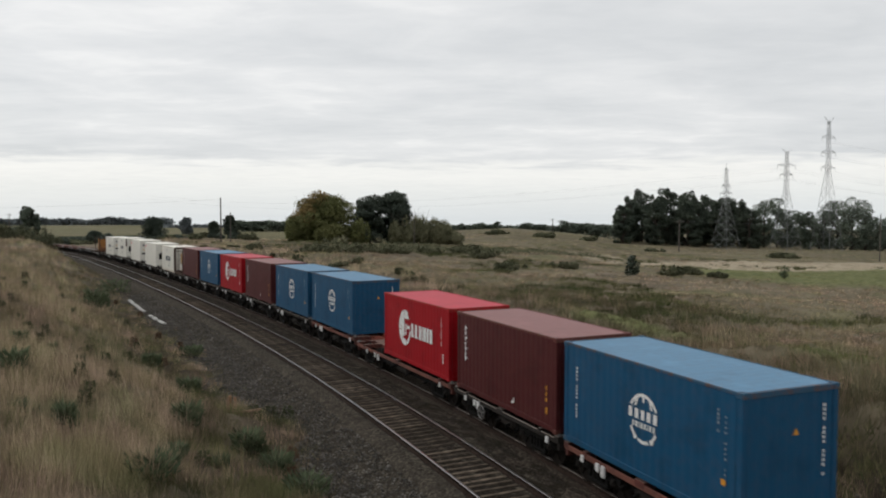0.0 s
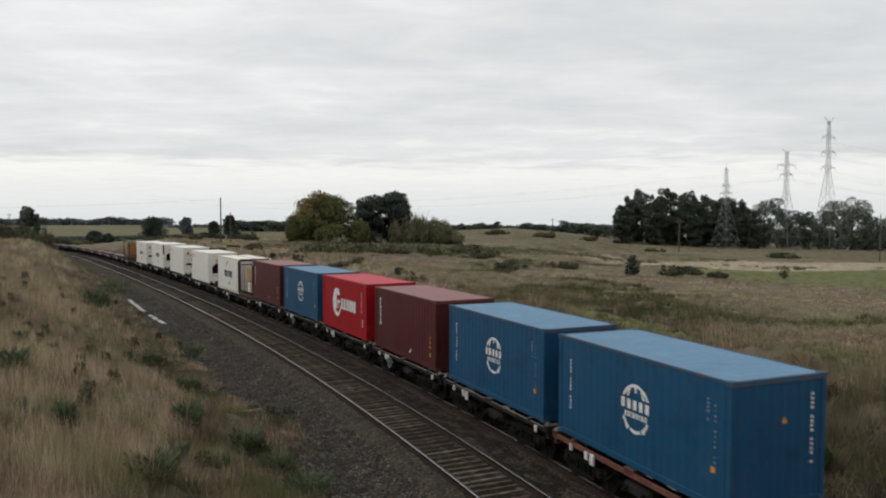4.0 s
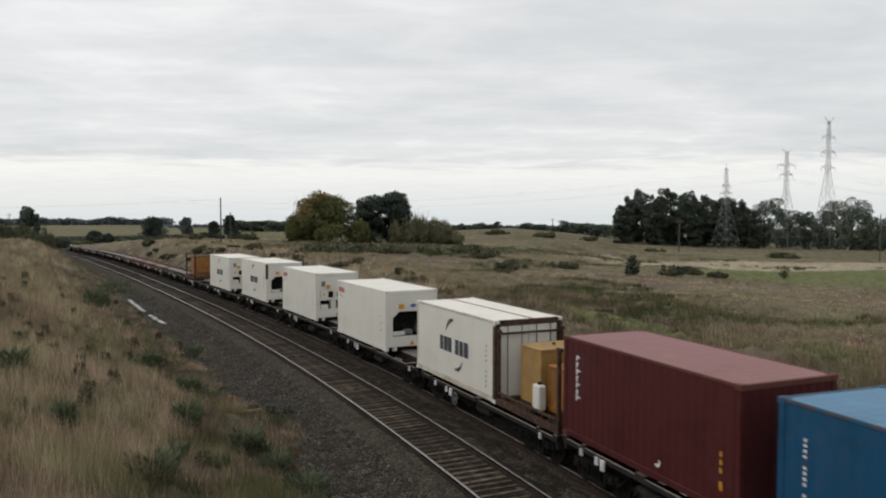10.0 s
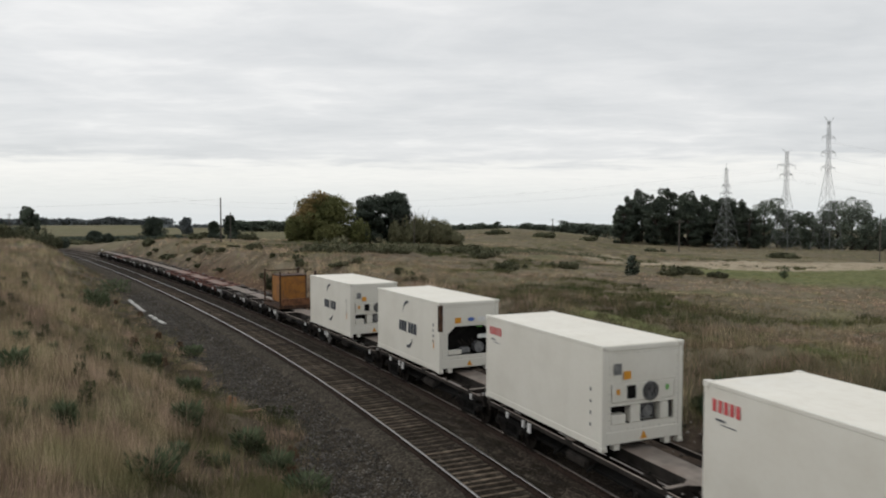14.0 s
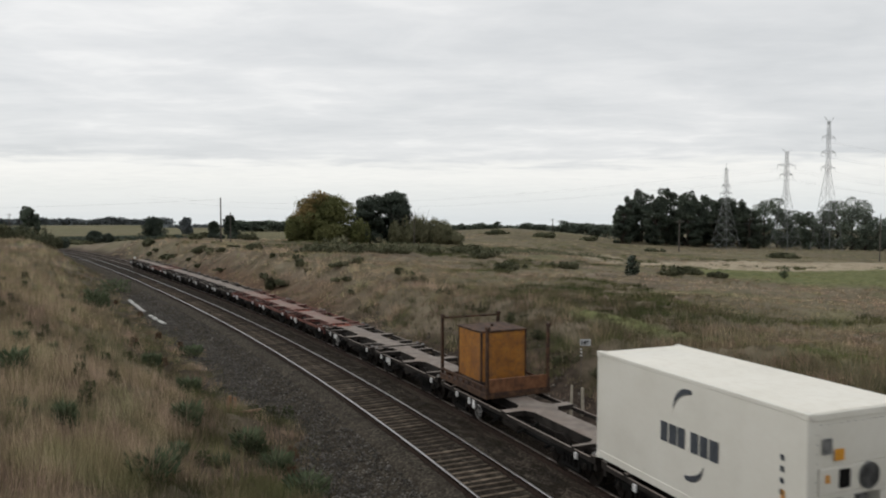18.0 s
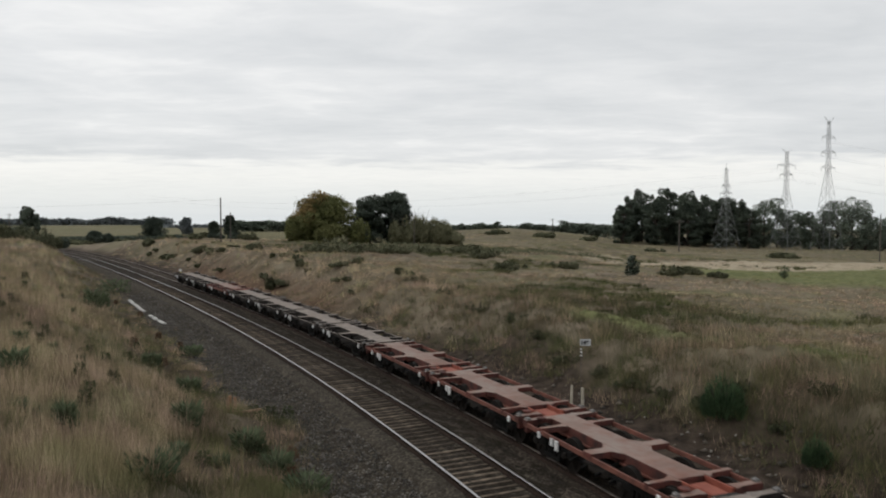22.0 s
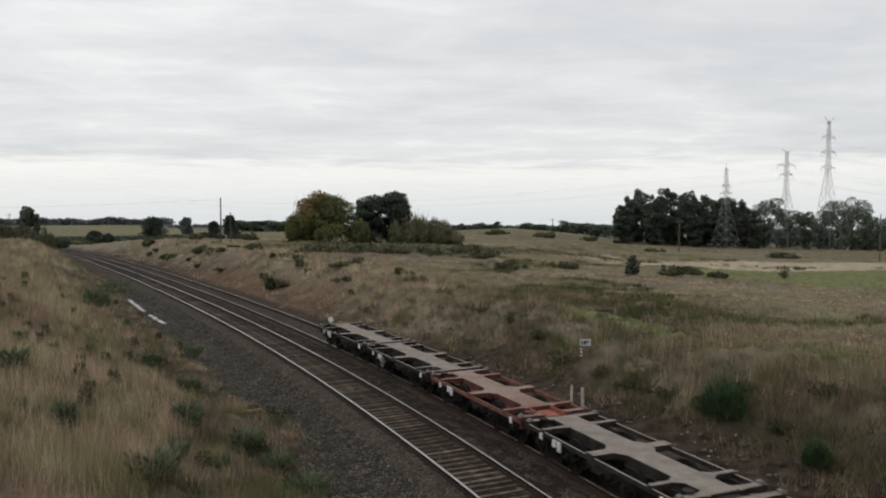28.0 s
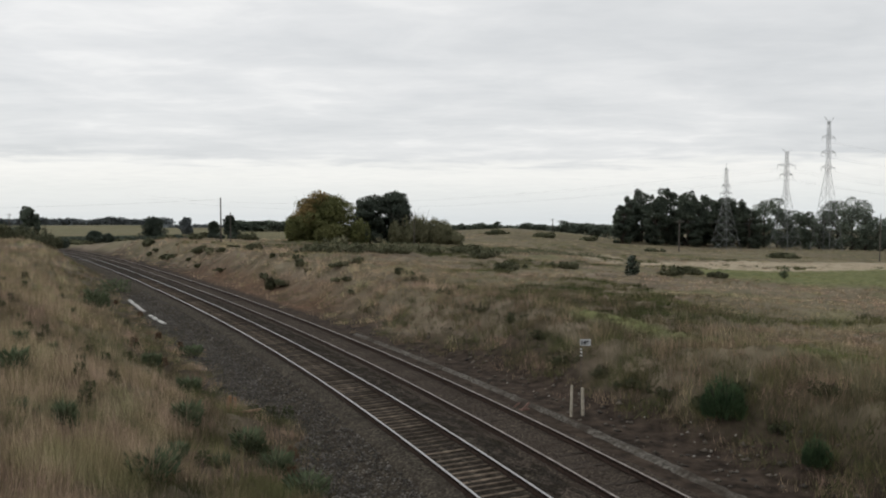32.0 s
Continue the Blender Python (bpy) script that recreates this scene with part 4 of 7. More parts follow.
def lock_mesh():
    bm = bmesh.new()
    box(bm, -0.075, 0.075, -0.06, 0.06, -0.03, 0.05, 0.012)
    rod(bm, (0, 0, 0.05), (0, 0, 0.085), 0.04, 0.015, seg=8)
    me = bpy.data.meshes.new("container_lock")
    bm.to_mesh(me)
    bm.free()
    me.materials.append(M["lock"])
    return me


LOCK = lock_mesh()


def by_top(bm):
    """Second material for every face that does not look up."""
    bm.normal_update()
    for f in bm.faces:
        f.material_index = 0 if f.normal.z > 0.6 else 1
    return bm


def child(name, me, parent, loc):
    ob = new(name, me)
    ob.parent, ob.location = parent, loc
    return ob


def wagon(q, length, red=False, loaded=True, pitch=6.8, deck=DECK):
    """A low skeletal flat wagon: broad spine, cross bearers, thin side sills, two bogies."""
    z1 = deck
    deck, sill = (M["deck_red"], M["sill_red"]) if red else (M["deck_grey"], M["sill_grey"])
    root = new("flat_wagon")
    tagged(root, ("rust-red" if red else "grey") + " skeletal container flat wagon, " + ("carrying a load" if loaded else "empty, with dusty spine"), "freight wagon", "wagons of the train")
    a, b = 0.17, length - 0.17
    # upward faces take the deck tone, all others the darker sill tone
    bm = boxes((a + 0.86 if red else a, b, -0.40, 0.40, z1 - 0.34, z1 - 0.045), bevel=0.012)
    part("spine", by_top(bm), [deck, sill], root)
    slots = max(1, round(length / pitch))
    step = (b - a) / slots
    for k in range(slots):
        s0, s1 = a + k * step, a + (k + 1) * step
        for x, w, flare in ((s0 + 0.09, 0.1, 0.06), (s0 + 0.95, 0.07, 0.16 if k == 0 else 0.08), ((s0 + s1) / 2, 0.17, 0.30), (s1 - 0.95, 0.07, 0.08), (s1 - 0.09, 0.1, 0.06)):
            # bearer widens where it meets the spine
            for s in (-1, 1):
                bm = bmesh.new()
                v = []
                for zz in (z1 - 0.2, z1 - 0.05):
                    v.append([bm.verts.new((x + dx, s * yy, zz)) for dx, yy in ((-w - flare, 0.401), (-w, 0.62), (-w, 1.2), (w, 1.2), (w, 0.62), (w + flare, 0.401))])
                n = 6
                bm.faces.new(v[0])
                bm.faces.new(v[1])
                for i in range(n):
                    bm.faces.new((v[0][i], v[0][(i + 1) % n], v[1][(i + 1) % n], v[1][i]))
                bmesh.ops.recalc_face_normals(bm, faces=bm.faces)
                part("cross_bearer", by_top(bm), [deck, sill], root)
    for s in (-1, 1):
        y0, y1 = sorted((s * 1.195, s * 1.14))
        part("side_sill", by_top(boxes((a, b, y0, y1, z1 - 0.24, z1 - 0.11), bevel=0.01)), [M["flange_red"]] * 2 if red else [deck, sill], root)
        y0, y1 = sorted((s * 0.405, s * 0.45))
        part("spine_flange", boxes((a + 0.9, b, y0, y1, z1 - 0.36, z1 - 0.30), bevel=0.008), M["flange_red"] if red else sill, root)
    for x in (a, b):
        s = -1 if x == a else 1
        part("headstock", boxes((min(x, x - s * 0.12), max(x, x - s * 0.12), -1.15, 1.15, z1 - 0.42, z1 - 0.21), bevel=0.012), sill, root)
        part("coupler", boxes((min(x, x + s * 0.2), max(x, x + s * 0.2), -0.13, 0.13, z1 - 0.4, z1 - 0.16), bevel=0.03), M["rust"], root)
        bm = bmesh.new()
        rod(bm, (x - s * 0.25, 0.75, z1 - 0.02), (x - s * 0.25, 0.75, z1 + 0.02), 0.13, seg=12)
        beam(bm, (x - s * 0.25, 0.75, z1 - 0.5), (x - s * 0.25, 0.75, z1), 0.03)
        part("hand_brake", bm, sill, root)
    for x in (1.45, length - 1.45):
        bg = child("bogie", BOGIE, root, (x, 0, 0))
        for s in (-1, 1):
            child("side_frame", SIDE_FRAME, bg, (0, s * (GAUGE / 2 + 0.19), 0))
        for dx in (-0.72, 0.72):
            ws = child("wheelset", WHEELSET, bg, (dx, 0, 0.46))
            WHEELS.append((ws, dx))
            for s in (-1, 1):
                ab = child("axle_box", BEARING, bg, (dx, s * (GAUGE / 2 + 0.29), 0.5))
                ab.rotation_euler = (0, 0, 0 if s > 0 else math.pi)
    for x in (a + 0.1, b - 0.1):
        for s in (-1, 1):
            child("container_lock", LOCK, root, (x, s * 1.1, z1 - 0.04))
    for f, w, h in ((0.84, 0.06, 0.12), (0.74, 0.07, 0.15), (0.705, 0.08, 0.22), (0.10, 0.06, 0.12)):
        x = length * f
        part("release_lever", boxes((x - w, x + w, 1.19, 1.245, z1 - 0.21 - h, z1 - 0.16), bevel=0.012), M["bright"], root)
    pocket = M["pocket_red"] if red else sill
    part("coupler_pocket", boxes((b - 0.32, b + 0.28, -0.34, 0.34, z1 - 0.36, z1 - 0.10), bevel=0.03), pocket, root)
    # on the red wagons the draft gear lies open at the near end, below the spine
    end = 0.855 if red else 0.32
    part("coupler_pocket", boxes((a - 0.28, a + end, -0.34, 0.34, z1 - 0.42, z1 - 0.19), (a - 0.2, a + end * 0.8, -0.22, 0.22, z1 - 0.2, z1 - 0.12), bevel=0.03), pocket, root)
    for s in (-1, 1) if red else ():
        y0, y1 = sorted((s * 0.345, s * 0.40))
        part("pocket_cheek", boxes((a, a + 0.855, y0, y1, z1 - 0.34, z1 - 0.06), bevel=0.01), pocket, root)
    if not red and int(q) % 2 == 0:
        bm = bmesh.new()
        cx, cz = length * 0.66, z1 - 0.42
        for k in range(16):
            p0, p1 = 2 * math.pi * k / 16, 2 * math.pi * (k + 1) / 16
            rod(bm, (cx + 0.21 * math.cos(p0), 1.27, cz + 0.21 * math.sin(p0)), (cx + 0.21 * math.cos(p1), 1.27, cz + 0.21 * math.sin(p1)), 0.02, seg=5)
        for k in range(4):
            p0 = math.pi * k / 4
            rod(bm, (cx - 0.21 * math.cos(p0), 1.27, cz - 0.21 * math.sin(p0)), (cx + 0.21 * math.cos(p0), 1.27, cz + 0.21 * math.sin(p0)), 0.012, seg=5)
        rod(bm, (cx, 1.12, cz), (cx, 1.28, cz), 0.03, seg=8)
        part("brake_wheel", bm, M["lock"], root, "spoked steel hand-brake wheel")
    part("air_tank", boxes((length / 2 - 0.5, length / 2 + 0.5, 0.62, 1.0, 0.36, 0.66), bevel=0.08), M["sill_grey"], root)
    bm = bmesh.new()
    rod(bm, (a + 0.3, -0.6, 0.55), (b - 0.3, -0.6, 0.55), 0.025, seg=6)
    rod(bm, (a + 0.3, 0.55, 0.6), (b - 0.3, 0.55, 0.6), 0.02, seg=6)
    part("brake_pipe", bm, M["dark"], root)
    # added dark bars that stand in for shade in the deck openings
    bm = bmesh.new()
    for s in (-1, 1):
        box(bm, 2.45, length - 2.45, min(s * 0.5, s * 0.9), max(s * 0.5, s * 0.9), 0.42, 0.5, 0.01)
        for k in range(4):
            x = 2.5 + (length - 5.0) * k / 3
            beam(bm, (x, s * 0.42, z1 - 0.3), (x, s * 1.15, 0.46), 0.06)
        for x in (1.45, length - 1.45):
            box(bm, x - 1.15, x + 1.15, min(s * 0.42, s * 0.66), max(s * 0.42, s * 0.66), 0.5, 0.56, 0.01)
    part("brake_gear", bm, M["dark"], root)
    ride(root, q, length)
    return root


def bin_cradle(colour, label, lid, far_bar=True):
    """A rusty open frame with corner posts that holds an upright painted steel box."""
    root = new("box_cradle")
    tagged(root, label, "freight cradle", "cradles on the train")
    L, W2 = 3.45, 1.2
    part("base_frame", boxes((0, L, -W2, -W2 + 0.12, 0.0, 0.2), (0, L, W2 - 0.12, W2, 0.0, 0.2), (0, 0.14, -W2 + 0.12, W2 - 0.12, 0, 0.2), (L - 0.14, L, -W2 + 0.12, W2 - 0.12, 0, 0.2), (0.14, L - 0.14, -W2 + 0.12, W2 - 0.12, 0.02, 0.08), bevel=0.01), M["rust"], root)
    part("headboard", boxes((0.0, 0.09, -W2 + 0.12, W2 - 0.12, 0.2, 0.62), bevel=0.012), M["rust_orange"], root, "orange-brown headboard")
    for x in (0.06, L - 0.06):
        for y in (-W2 + 0.07, W2 - 0.07):
            part("corner_post", boxes((x - 0.05, x + 0.05, y - 0.05, y + 0.05, 0.2, 2.2), bevel=0.012), M["rust"], root)
            part("post_hook", boxes((x - 0.14, x + 0.1, y - 0.05, y + 0.05, 2.2, 2.3), bevel=0.02), M["rust"], root)
    part("top_bar", boxes((L - 0.1, L - 0.03, -W2 + 0.14, W2 - 0.14, 2.14, 2.2), bevel=0.01), M["rust"], root)
    for s in (-1, 1):
        part("side_rail", boxes((0.14, L - 0.14, min(s * W2, s * W2 - s * 0.05), max(s * W2, s * W2 - s * 0.05), 0.34, 0.42), bevel=0.01), M["rust"], root)
        bm = bmesh.new()
        for x in np.arange(0.4, L - 0.2, 0.42):
            beam(bm, (x, s * (W2 - 0.025), 0.2), (x, s * (W2 - 0.025), 0.36), 0.04)
        part("rail_stay", bm, M["rust"], root)
    return root


def steel_box(mat, top, l, w, h, label):
    root = new("steel_box")
    tagged(root, label, "steel box", "boxes in the cradles")
    part("body", boxes((0, l, -w / 2, w / 2, 0, h), bevel=0.02), mat, root)
    part("lid", boxes((-0.03, l + 0.03, -w / 2 - 0.03, w / 2 + 0.03, h, h + 0.07), bevel=0.015), top, root)
    for x in (0.02, l - 0.02):
        for y in (-w / 2 + 0.02, w / 2 - 0.02):
            part("edge_angle", boxes((x - 0.035, x + 0.035, y - 0.035, y + 0.035, 0, h - 0.005), bevel=0.006), top, root)
    for y in (-w / 4, w / 4):
        part("skid", boxes((0.05, l - 0.05, y - 0.1, y + 0.1, -0.1, 0)), M["dark"], root)
    part("lifting_eye", boxes((l / 2 - 0.06, l / 2 + 0.06, -0.03, 0.03, h + 0.07, h + 0.16), bevel=0.02), M["rust"], root)
    return root


def make_train():
    blue, red, maroon = blue_container(), red_container(), maroon_container()
    first = {"b": blue, "r": red, "m": maroon}
    used = set()
    for q, k in ((-4.18, "b"), (2.30, "m"), (9.06, "r"), (19.07, "b"), (25.91, "b"), (33.12, "m"), (40.26, "r"), (47.22, "b"), (54.18, "m")):
        ob = first[k] if k not in used else copy_thing(first[k], Matrix())
        used.add(k)
        ride(ob, q, CL, deck_at(q))
    ride(door_reefer(), 64.05, CL, deck_at(64.05))
    a = reefer_open("plain white refrigerated container with open machinery bay, red badge")
    b = reefer_open("rust-streaked white refrigerated container with dark crescent marks")
    c = reefer_vented("clean white refrigerated container with round fan grille, red badge")
    d = reefer_vented("clean white refrigerated container with fan grille and crescent marks")
    for r in (a, c):
        bm = bmesh.new()
        blocks(bm, on_side, 0.26, 2.02, 0.24, (0.14, 0.13, 0.14, 0.13, 0.15), 0.02)
        part("red_badge", bm, M["mark_red"], r, "row of small red bars")
        bm = bmesh.new()
        quad(bm, on_side, 0.36, 0.62, 1.86, 1.9)
        quad(bm, on_side, 0.5, 0.9, 1.79, 1.81)
        column(bm, on_side, CL - 0.5, 1.5, 4, 0.05, 0.09, 0.2)
        part("code_block", bm, M["mark_dark"], r)
    for r in (b, d):
        line_emblem(r)
        bm = bmesh.new()
        column(bm, on_side, CL - 0.55, 1.75, 4, 0.08, 0.1, 0.1)
        part("code_block", bm, M["mark_dark"], r)
        bm = bmesh.new()
        quad(bm, on_side, CL - 0.52, CL - 0.45, 0.85, 1.15)
        part("sticker", bm, M["mark_orange"], r)
    for x in (0.07,):
        part("rust_strap", boxes((-0.004, 0.145, CW / 2 - 0.14, CW / 2 + 0.003, 1.5, CH - 0.11), bevel=0.01), M["rust"], b, "rust-streaked corner post")
    for q, ob in ((73.36, a), (82.85, c), (92.44, b), (101.98, d)):
        ride(ob, q, CL, deck_at(q))
    tan_cradle = bin_cradle("tan", "rusty steel cradle with corner posts on a wagon", None)
    ride(tan_cradle, 60.55, 3.45, deck_at(64))
    tb = steel_box(M["tan"], M["tan"], 1.10, 1.55, 1.60, "sandy yellow steel box with a flat lid")
    ride(tb, 62.10, 1.10, deck_at(64) + 0.3)
    ride(steel_box(M["ochre"], M["ochre"], 0.85, 1.5, 1.25, "dull ochre steel box, lower than its neighbour"), 60.85, 0.85, deck_at(64) + 0.3)
    pump = new("white_canister")
    tagged(pump, "white canister between the sandy and ochre boxes", "canister")
    part("body", boxes((-0.20, 0.20, 0.80, 1.04, 0.0, 0.72), bevel=0.04), M["white"], pump)
    part("cap", boxes((-0.06, 0.06, 0.87, 0.97, 0.72, 0.79), bevel=0.02), M["dark"], pump)
    part("stand", boxes((-0.24, 0.24, 0.76, 1.06, -0.22, 0.0), bevel=0.01), M["dark"], pump)
    ride(pump, 61.95, 0.5, deck_at(64) + 0.30)
    ride(bin_cradle("ochre", "rusty steel cradle with a goalpost frame on a wagon", None), 113.96, 3.45, deck_at(110))
    ride(steel_box(M["ochre"], M["rust"], 1.65, 1.72, 1.62, "weathered ochre steel box with a rusty lid"), 114.95, 1.65, deck_at(110) + 0.32)

    edges = [-4.50, 2.06, 8.78, 18.70, 25.58, 32.68, 39.78, 46.75, 53.70, 60.45, 69.90, 79.45, 89.00, 98.55, 108.0, 117.45]
    for i, (q, e) in enumerate(zip(edges, edges[1:])):
        wagon(q, e - q, red=i in (0, 2, 3), pitch=6.8 if i < 9 else 9.7, deck=deck_at(q + 1.5))
    step = (198.07 - 117.45) / 12
    for k in range(12):
        wagon(117.45 + step * k, step, red=k in (2, 3, 4, 9), loaded=False)
    lamp = new("tail_disc")
    tagged(lamp, "round white tail marker on the last wagon", "tail marker")
    bm = bmesh.new()
    rod(bm, (-0.03, 0.52, 0.36), (0.03, 0.52, 0.36), 0.135, seg=18)
    part("disc", bm, M["mark_white"], lamp)
    part("bracket", boxes((-0.03, 0.03, 0.45, 0.59, 0.02, 0.24), (-0.02, 0.02, 0.49, 0.55, -0.05, 0.02)), M["yellow"], lamp, "dull yellow bracket")
    ride(lamp, 197.97, 0.5, DECK - 0.16)


make_train()


# ------------------------------------------------------------ plants
def foliage(name, lo, hi, scale=1.2, island=0.4):
    mat = noise_mat(name, [lo, tuple((a + b) / 2 for a, b in zip(lo, hi)), hi], scale, 5, 0.85, 0, 0, island=island, spec=0.15, leafy=0.15)
    return mat


M["pine"] = foliage("dark_pine_needles", (0.050, 0.064, 0.050), (0.118, 0.142, 0.104), 0.25, 0.22)
M["cypress"] = foliage("dark_cypress_leaf", (0.044, 0.057, 0.045), (0.105, 0.126, 0.096), 0.25, 0.25)
M["gum"] = foliage("grey_green_gum_leaf", (0.070, 0.090, 0.068), (0.180, 0.210, 0.160), 0.25)
M["autumn"] = foliage("turning_autumn_leaf", (0.105, 0.118, 0.044), (0.205, 0.205, 0.085), 0.12, 0.25)
M["autumn_orange"] = foliage("orange_autumn_leaf", (0.180, 0.128, 0.048), (0.270, 0.190, 0.080), 0.3, 0.25)
M["hedge"] = foliage("olive_hedge_leaf", (0.165, 0.168, 0.096), (0.30, 0.285, 0.175), 0.2, 0.25)
M["scrub"] = foliage("dark_scrub_leaf", (0.078, 0.086, 0.050), (0.185, 0.185, 0.110), 0.4)
M["broom"] = foliage("deep_green_broom", (0.032, 0.058, 0.030), (0.092, 0.138, 0.064), 0.9)
M["weed"] = foliage("green_weed_leaf", (0.062, 0.086, 0.050), (0.175, 0.205, 0.115), 1.0)
# blue-grey air haze is mixed into this leaf colour
M["far_tree"] = foliage("haze_tinted_woodland", (0.120, 0.138, 0.145), (0.210, 0.230, 0.232), 0.05, 0.25)
M["bark"] = noise_mat("rough_bark", [(0.03, 0.024, 0.019), (0.09, 0.075, 0.06)], 4, 8, 1.0, 0, 0.6, stretch=(3, 3, 0.5))


def place(px, depth):
    """World x, y and ground z at that depth, on the bearing whose tangent is (px - 784) / 1295.6."""
    x = (px - 784) / 1295.6 * depth
    return x, depth, float(ground_height(np.array([x]), np.array([depth]))[0])


def leaf_quads(pts, size, rng, out, flat=0.0, long=1.0):
    """A small bent leaf or clump at every point, facing about the way out of its crown; with the normals."""
    n = len(pts)
    a = rng.normal(size=(n, 3))
    a[:, 2] *= 1 - flat
    a /= np.linalg.norm(a, axis=1)[:, None]
    b = np.cross(a, rng.normal(size=(n, 3)))
    b /= np.linalg.norm(b, axis=1)[:, None]
    sz = size * rng.uniform(0.55, 1.35, (n, 1))
    a, b = a * sz * long, b * sz * 0.6
    b = np.where((np.cross(a, b) * out).sum(1)[:, None] > 0, -b, b)
    v = np.stack([pts - a, pts + b * 0.8, pts + a, pts - b], 1).reshape(-1, 3)
    f = np.arange(4 * n).reshape(-1, 4)
    nv = out / np.linalg.norm(out, axis=1)[:, None] + rng.normal(0, 0.35, (n, 3))
    nv = np.repeat(nv / np.linalg.norm(nv, axis=1)[:, None], 4, axis=0)
    return v, f, nv


def blob_points(blobs, count, rng, fill=0.45):
    """Points spread through ellipsoids, most of them near the skin."""
    vol = np.array([b[3] * b[4] * b[5] for b in blobs]) ** 0.75
    pick = rng.choice(len(blobs), count, p=vol / vol.sum())
    B = np.array(blobs)[pick]
    d = rng.normal(size=(count, 3))
    d /= np.linalg.norm(d, axis=1)[:, None]
    r = rng.uniform(fill, 1.0, (count, 1)) ** 0.6 * rng.uniform(0.85, 1.1, (count, 1))
    return B[:, :3] + d * r * B[:, 3:6], d / B[:, 3:6] * B[:, 3:4] + np.array([0, 0, 0.25])


def tree(name, label, px, depth, h, w, leaf, style="round", seed=0, count=1500, size=0.4, group="", sink=0.0, category="tree"):
    """A tapered trunk with limbs and a crown of many small leaf clumps."""
    rng = np.random.RandomState(seed)
    root = new(name)
    x, y, z = place(px, depth)
    root.location = (x, y, z - sink)
    tagged(root, label, category, group)
    blobs, bare = [], 0.12
    if style == "pine":
        bare = 0.03
        n = 44
        for i in range(n):
            t = (i + rng.uniform(0, 1)) / n
            rad = w / 2 * (0.30 + 0.75 * math.sin(math.pi * min(1, t * 0.66 + 0.26))) * rng.uniform(0.8, 1.1)
            a, q = rng.uniform(0, 6.28), rng.uniform(0.30, 0.48)
            blobs.append((math.cos(a) * rad * 0.62, math.sin(a) * rad * 0.62, h * (bare + (1 - bare) * t * 0.93), rad * q, rad * q, h * rng.uniform(0.045, 0.075)))
    elif style == "flat":
        bare = 0.1
        for i in range(30):
            t = (i + 0.5) / 30
            a, rr = rng.uniform(0, 6.28), w / 2 * rng.uniform(0.15, 0.72) * (1.0 - 0.45 * max(0, t - 0.7) / 0.3)
            q = rng.uniform(0.20, 0.30)
            blobs.append((math.cos(a) * rr, math.sin(a) * rr, h * (0.05 + 0.87 * t), w * q, w * q, h * rng.uniform(0.08, 0.13)))
    elif style == "gum":
        bare = 0.12
        for i in range(20):
            a, rr, t = rng.uniform(0, 6.28), w / 2 * rng.uniform(0.1, 0.75), i / 19 * 0.98
            blobs.append((math.cos(a) * rr, math.sin(a) * rr, h * (0.1 + 0.84 * t), w * rng.uniform(0.14, 0.24), w * rng.uniform(0.14, 0.24), h * rng.uniform(0.08, 0.14)))
    elif style == "bush":
        bare = 0.0
        wide = w > 2.5 * h
        for i in range(18 if wide else 9):
            a, rr = rng.uniform(0, 6.28), w / 2 * rng.uniform(0.1, 0.85 if wide else 0.7)
            hh = h * (rng.uniform(0.3, 1.0) if wide else rng.uniform(0.45, 0.85))
            q = w * (rng.uniform(0.08, 0.15) if wide else rng.uniform(0.18, 0.26))
            blobs.append((math.cos(a) * rr, math.sin(a) * rr, hh * 0.5, q, q, hh * 0.52))
    else:
        bare = 0.06
        for i in range(46):
            a, rr, t = rng.uniform(0, 6.28), w / 2 * rng.uniform(0.1, 0.7), (i + rng.uniform(0, 1)) / 46
            k = math.sqrt(1.02 - 0.85 * t * t)
            blobs.append((math.cos(a) * rr * k, math.sin(a) * rr * k, h * (0.06 + 0.80 * t), w * rng.uniform(0.14, 0.20), w * rng.uniform(0.14, 0.20), h * rng.uniform(0.12, 0.18)))
    bm = bmesh.new()
    tr = max(0.04, h * 0.022)
    rod(bm, (0, 0, -0.3), (0, 0, h * 0.55), tr, tr * 0.55, 7)
    rod(bm, (0, 0, h * 0.55), (w * 0.03, 0, h * 0.88), tr * 0.55, tr * 0.15, 6)
    for b in blobs:
        zz = max(bare * h * 0.6, b[2] - abs(b[0]) - h * 0.12)
        rod(bm, (0, 0, min(zz, h * 0.7)), (b[0], b[1], b[2]), tr * 0.3, tr * 0.08, 5)
    part("trunk", bm, M["bark"], root)
    pts, out = blob_points(blobs, count, rng)
    pts[:, 2] = np.maximum(pts[:, 2], 0.03)
    out = out + (pts - np.array([0, 0, h * 0.4])) / (w * 0.6)
    v, f, nv = leaf_quads(pts, size, rng, out)
    raw("crown", v, f, leaf, root, True, nv)
    return root


def bare_twigs(root, h, w, seed, n=26):
    """Leafless shoots that stand out over a crown."""
    rng = np.random.RandomState(seed)
    bm = bmesh.new()
    for i in range(n):
        a = rng.uniform(0, 6.28)
        x0, x1 = w * 0.25 * math.cos(a), w * rng.uniform(0.3, 0.5) * math.cos(a)
        y1 = w * 0.3 * math.sin(a)
        rod(bm, (x0, y1 * 0.5, h * 0.55), (x1, y1, h * rng.uniform(0.95, 1.12)), 0.022, 0.008, 4)
    part("bare_twig", bm, M["bark"], root)


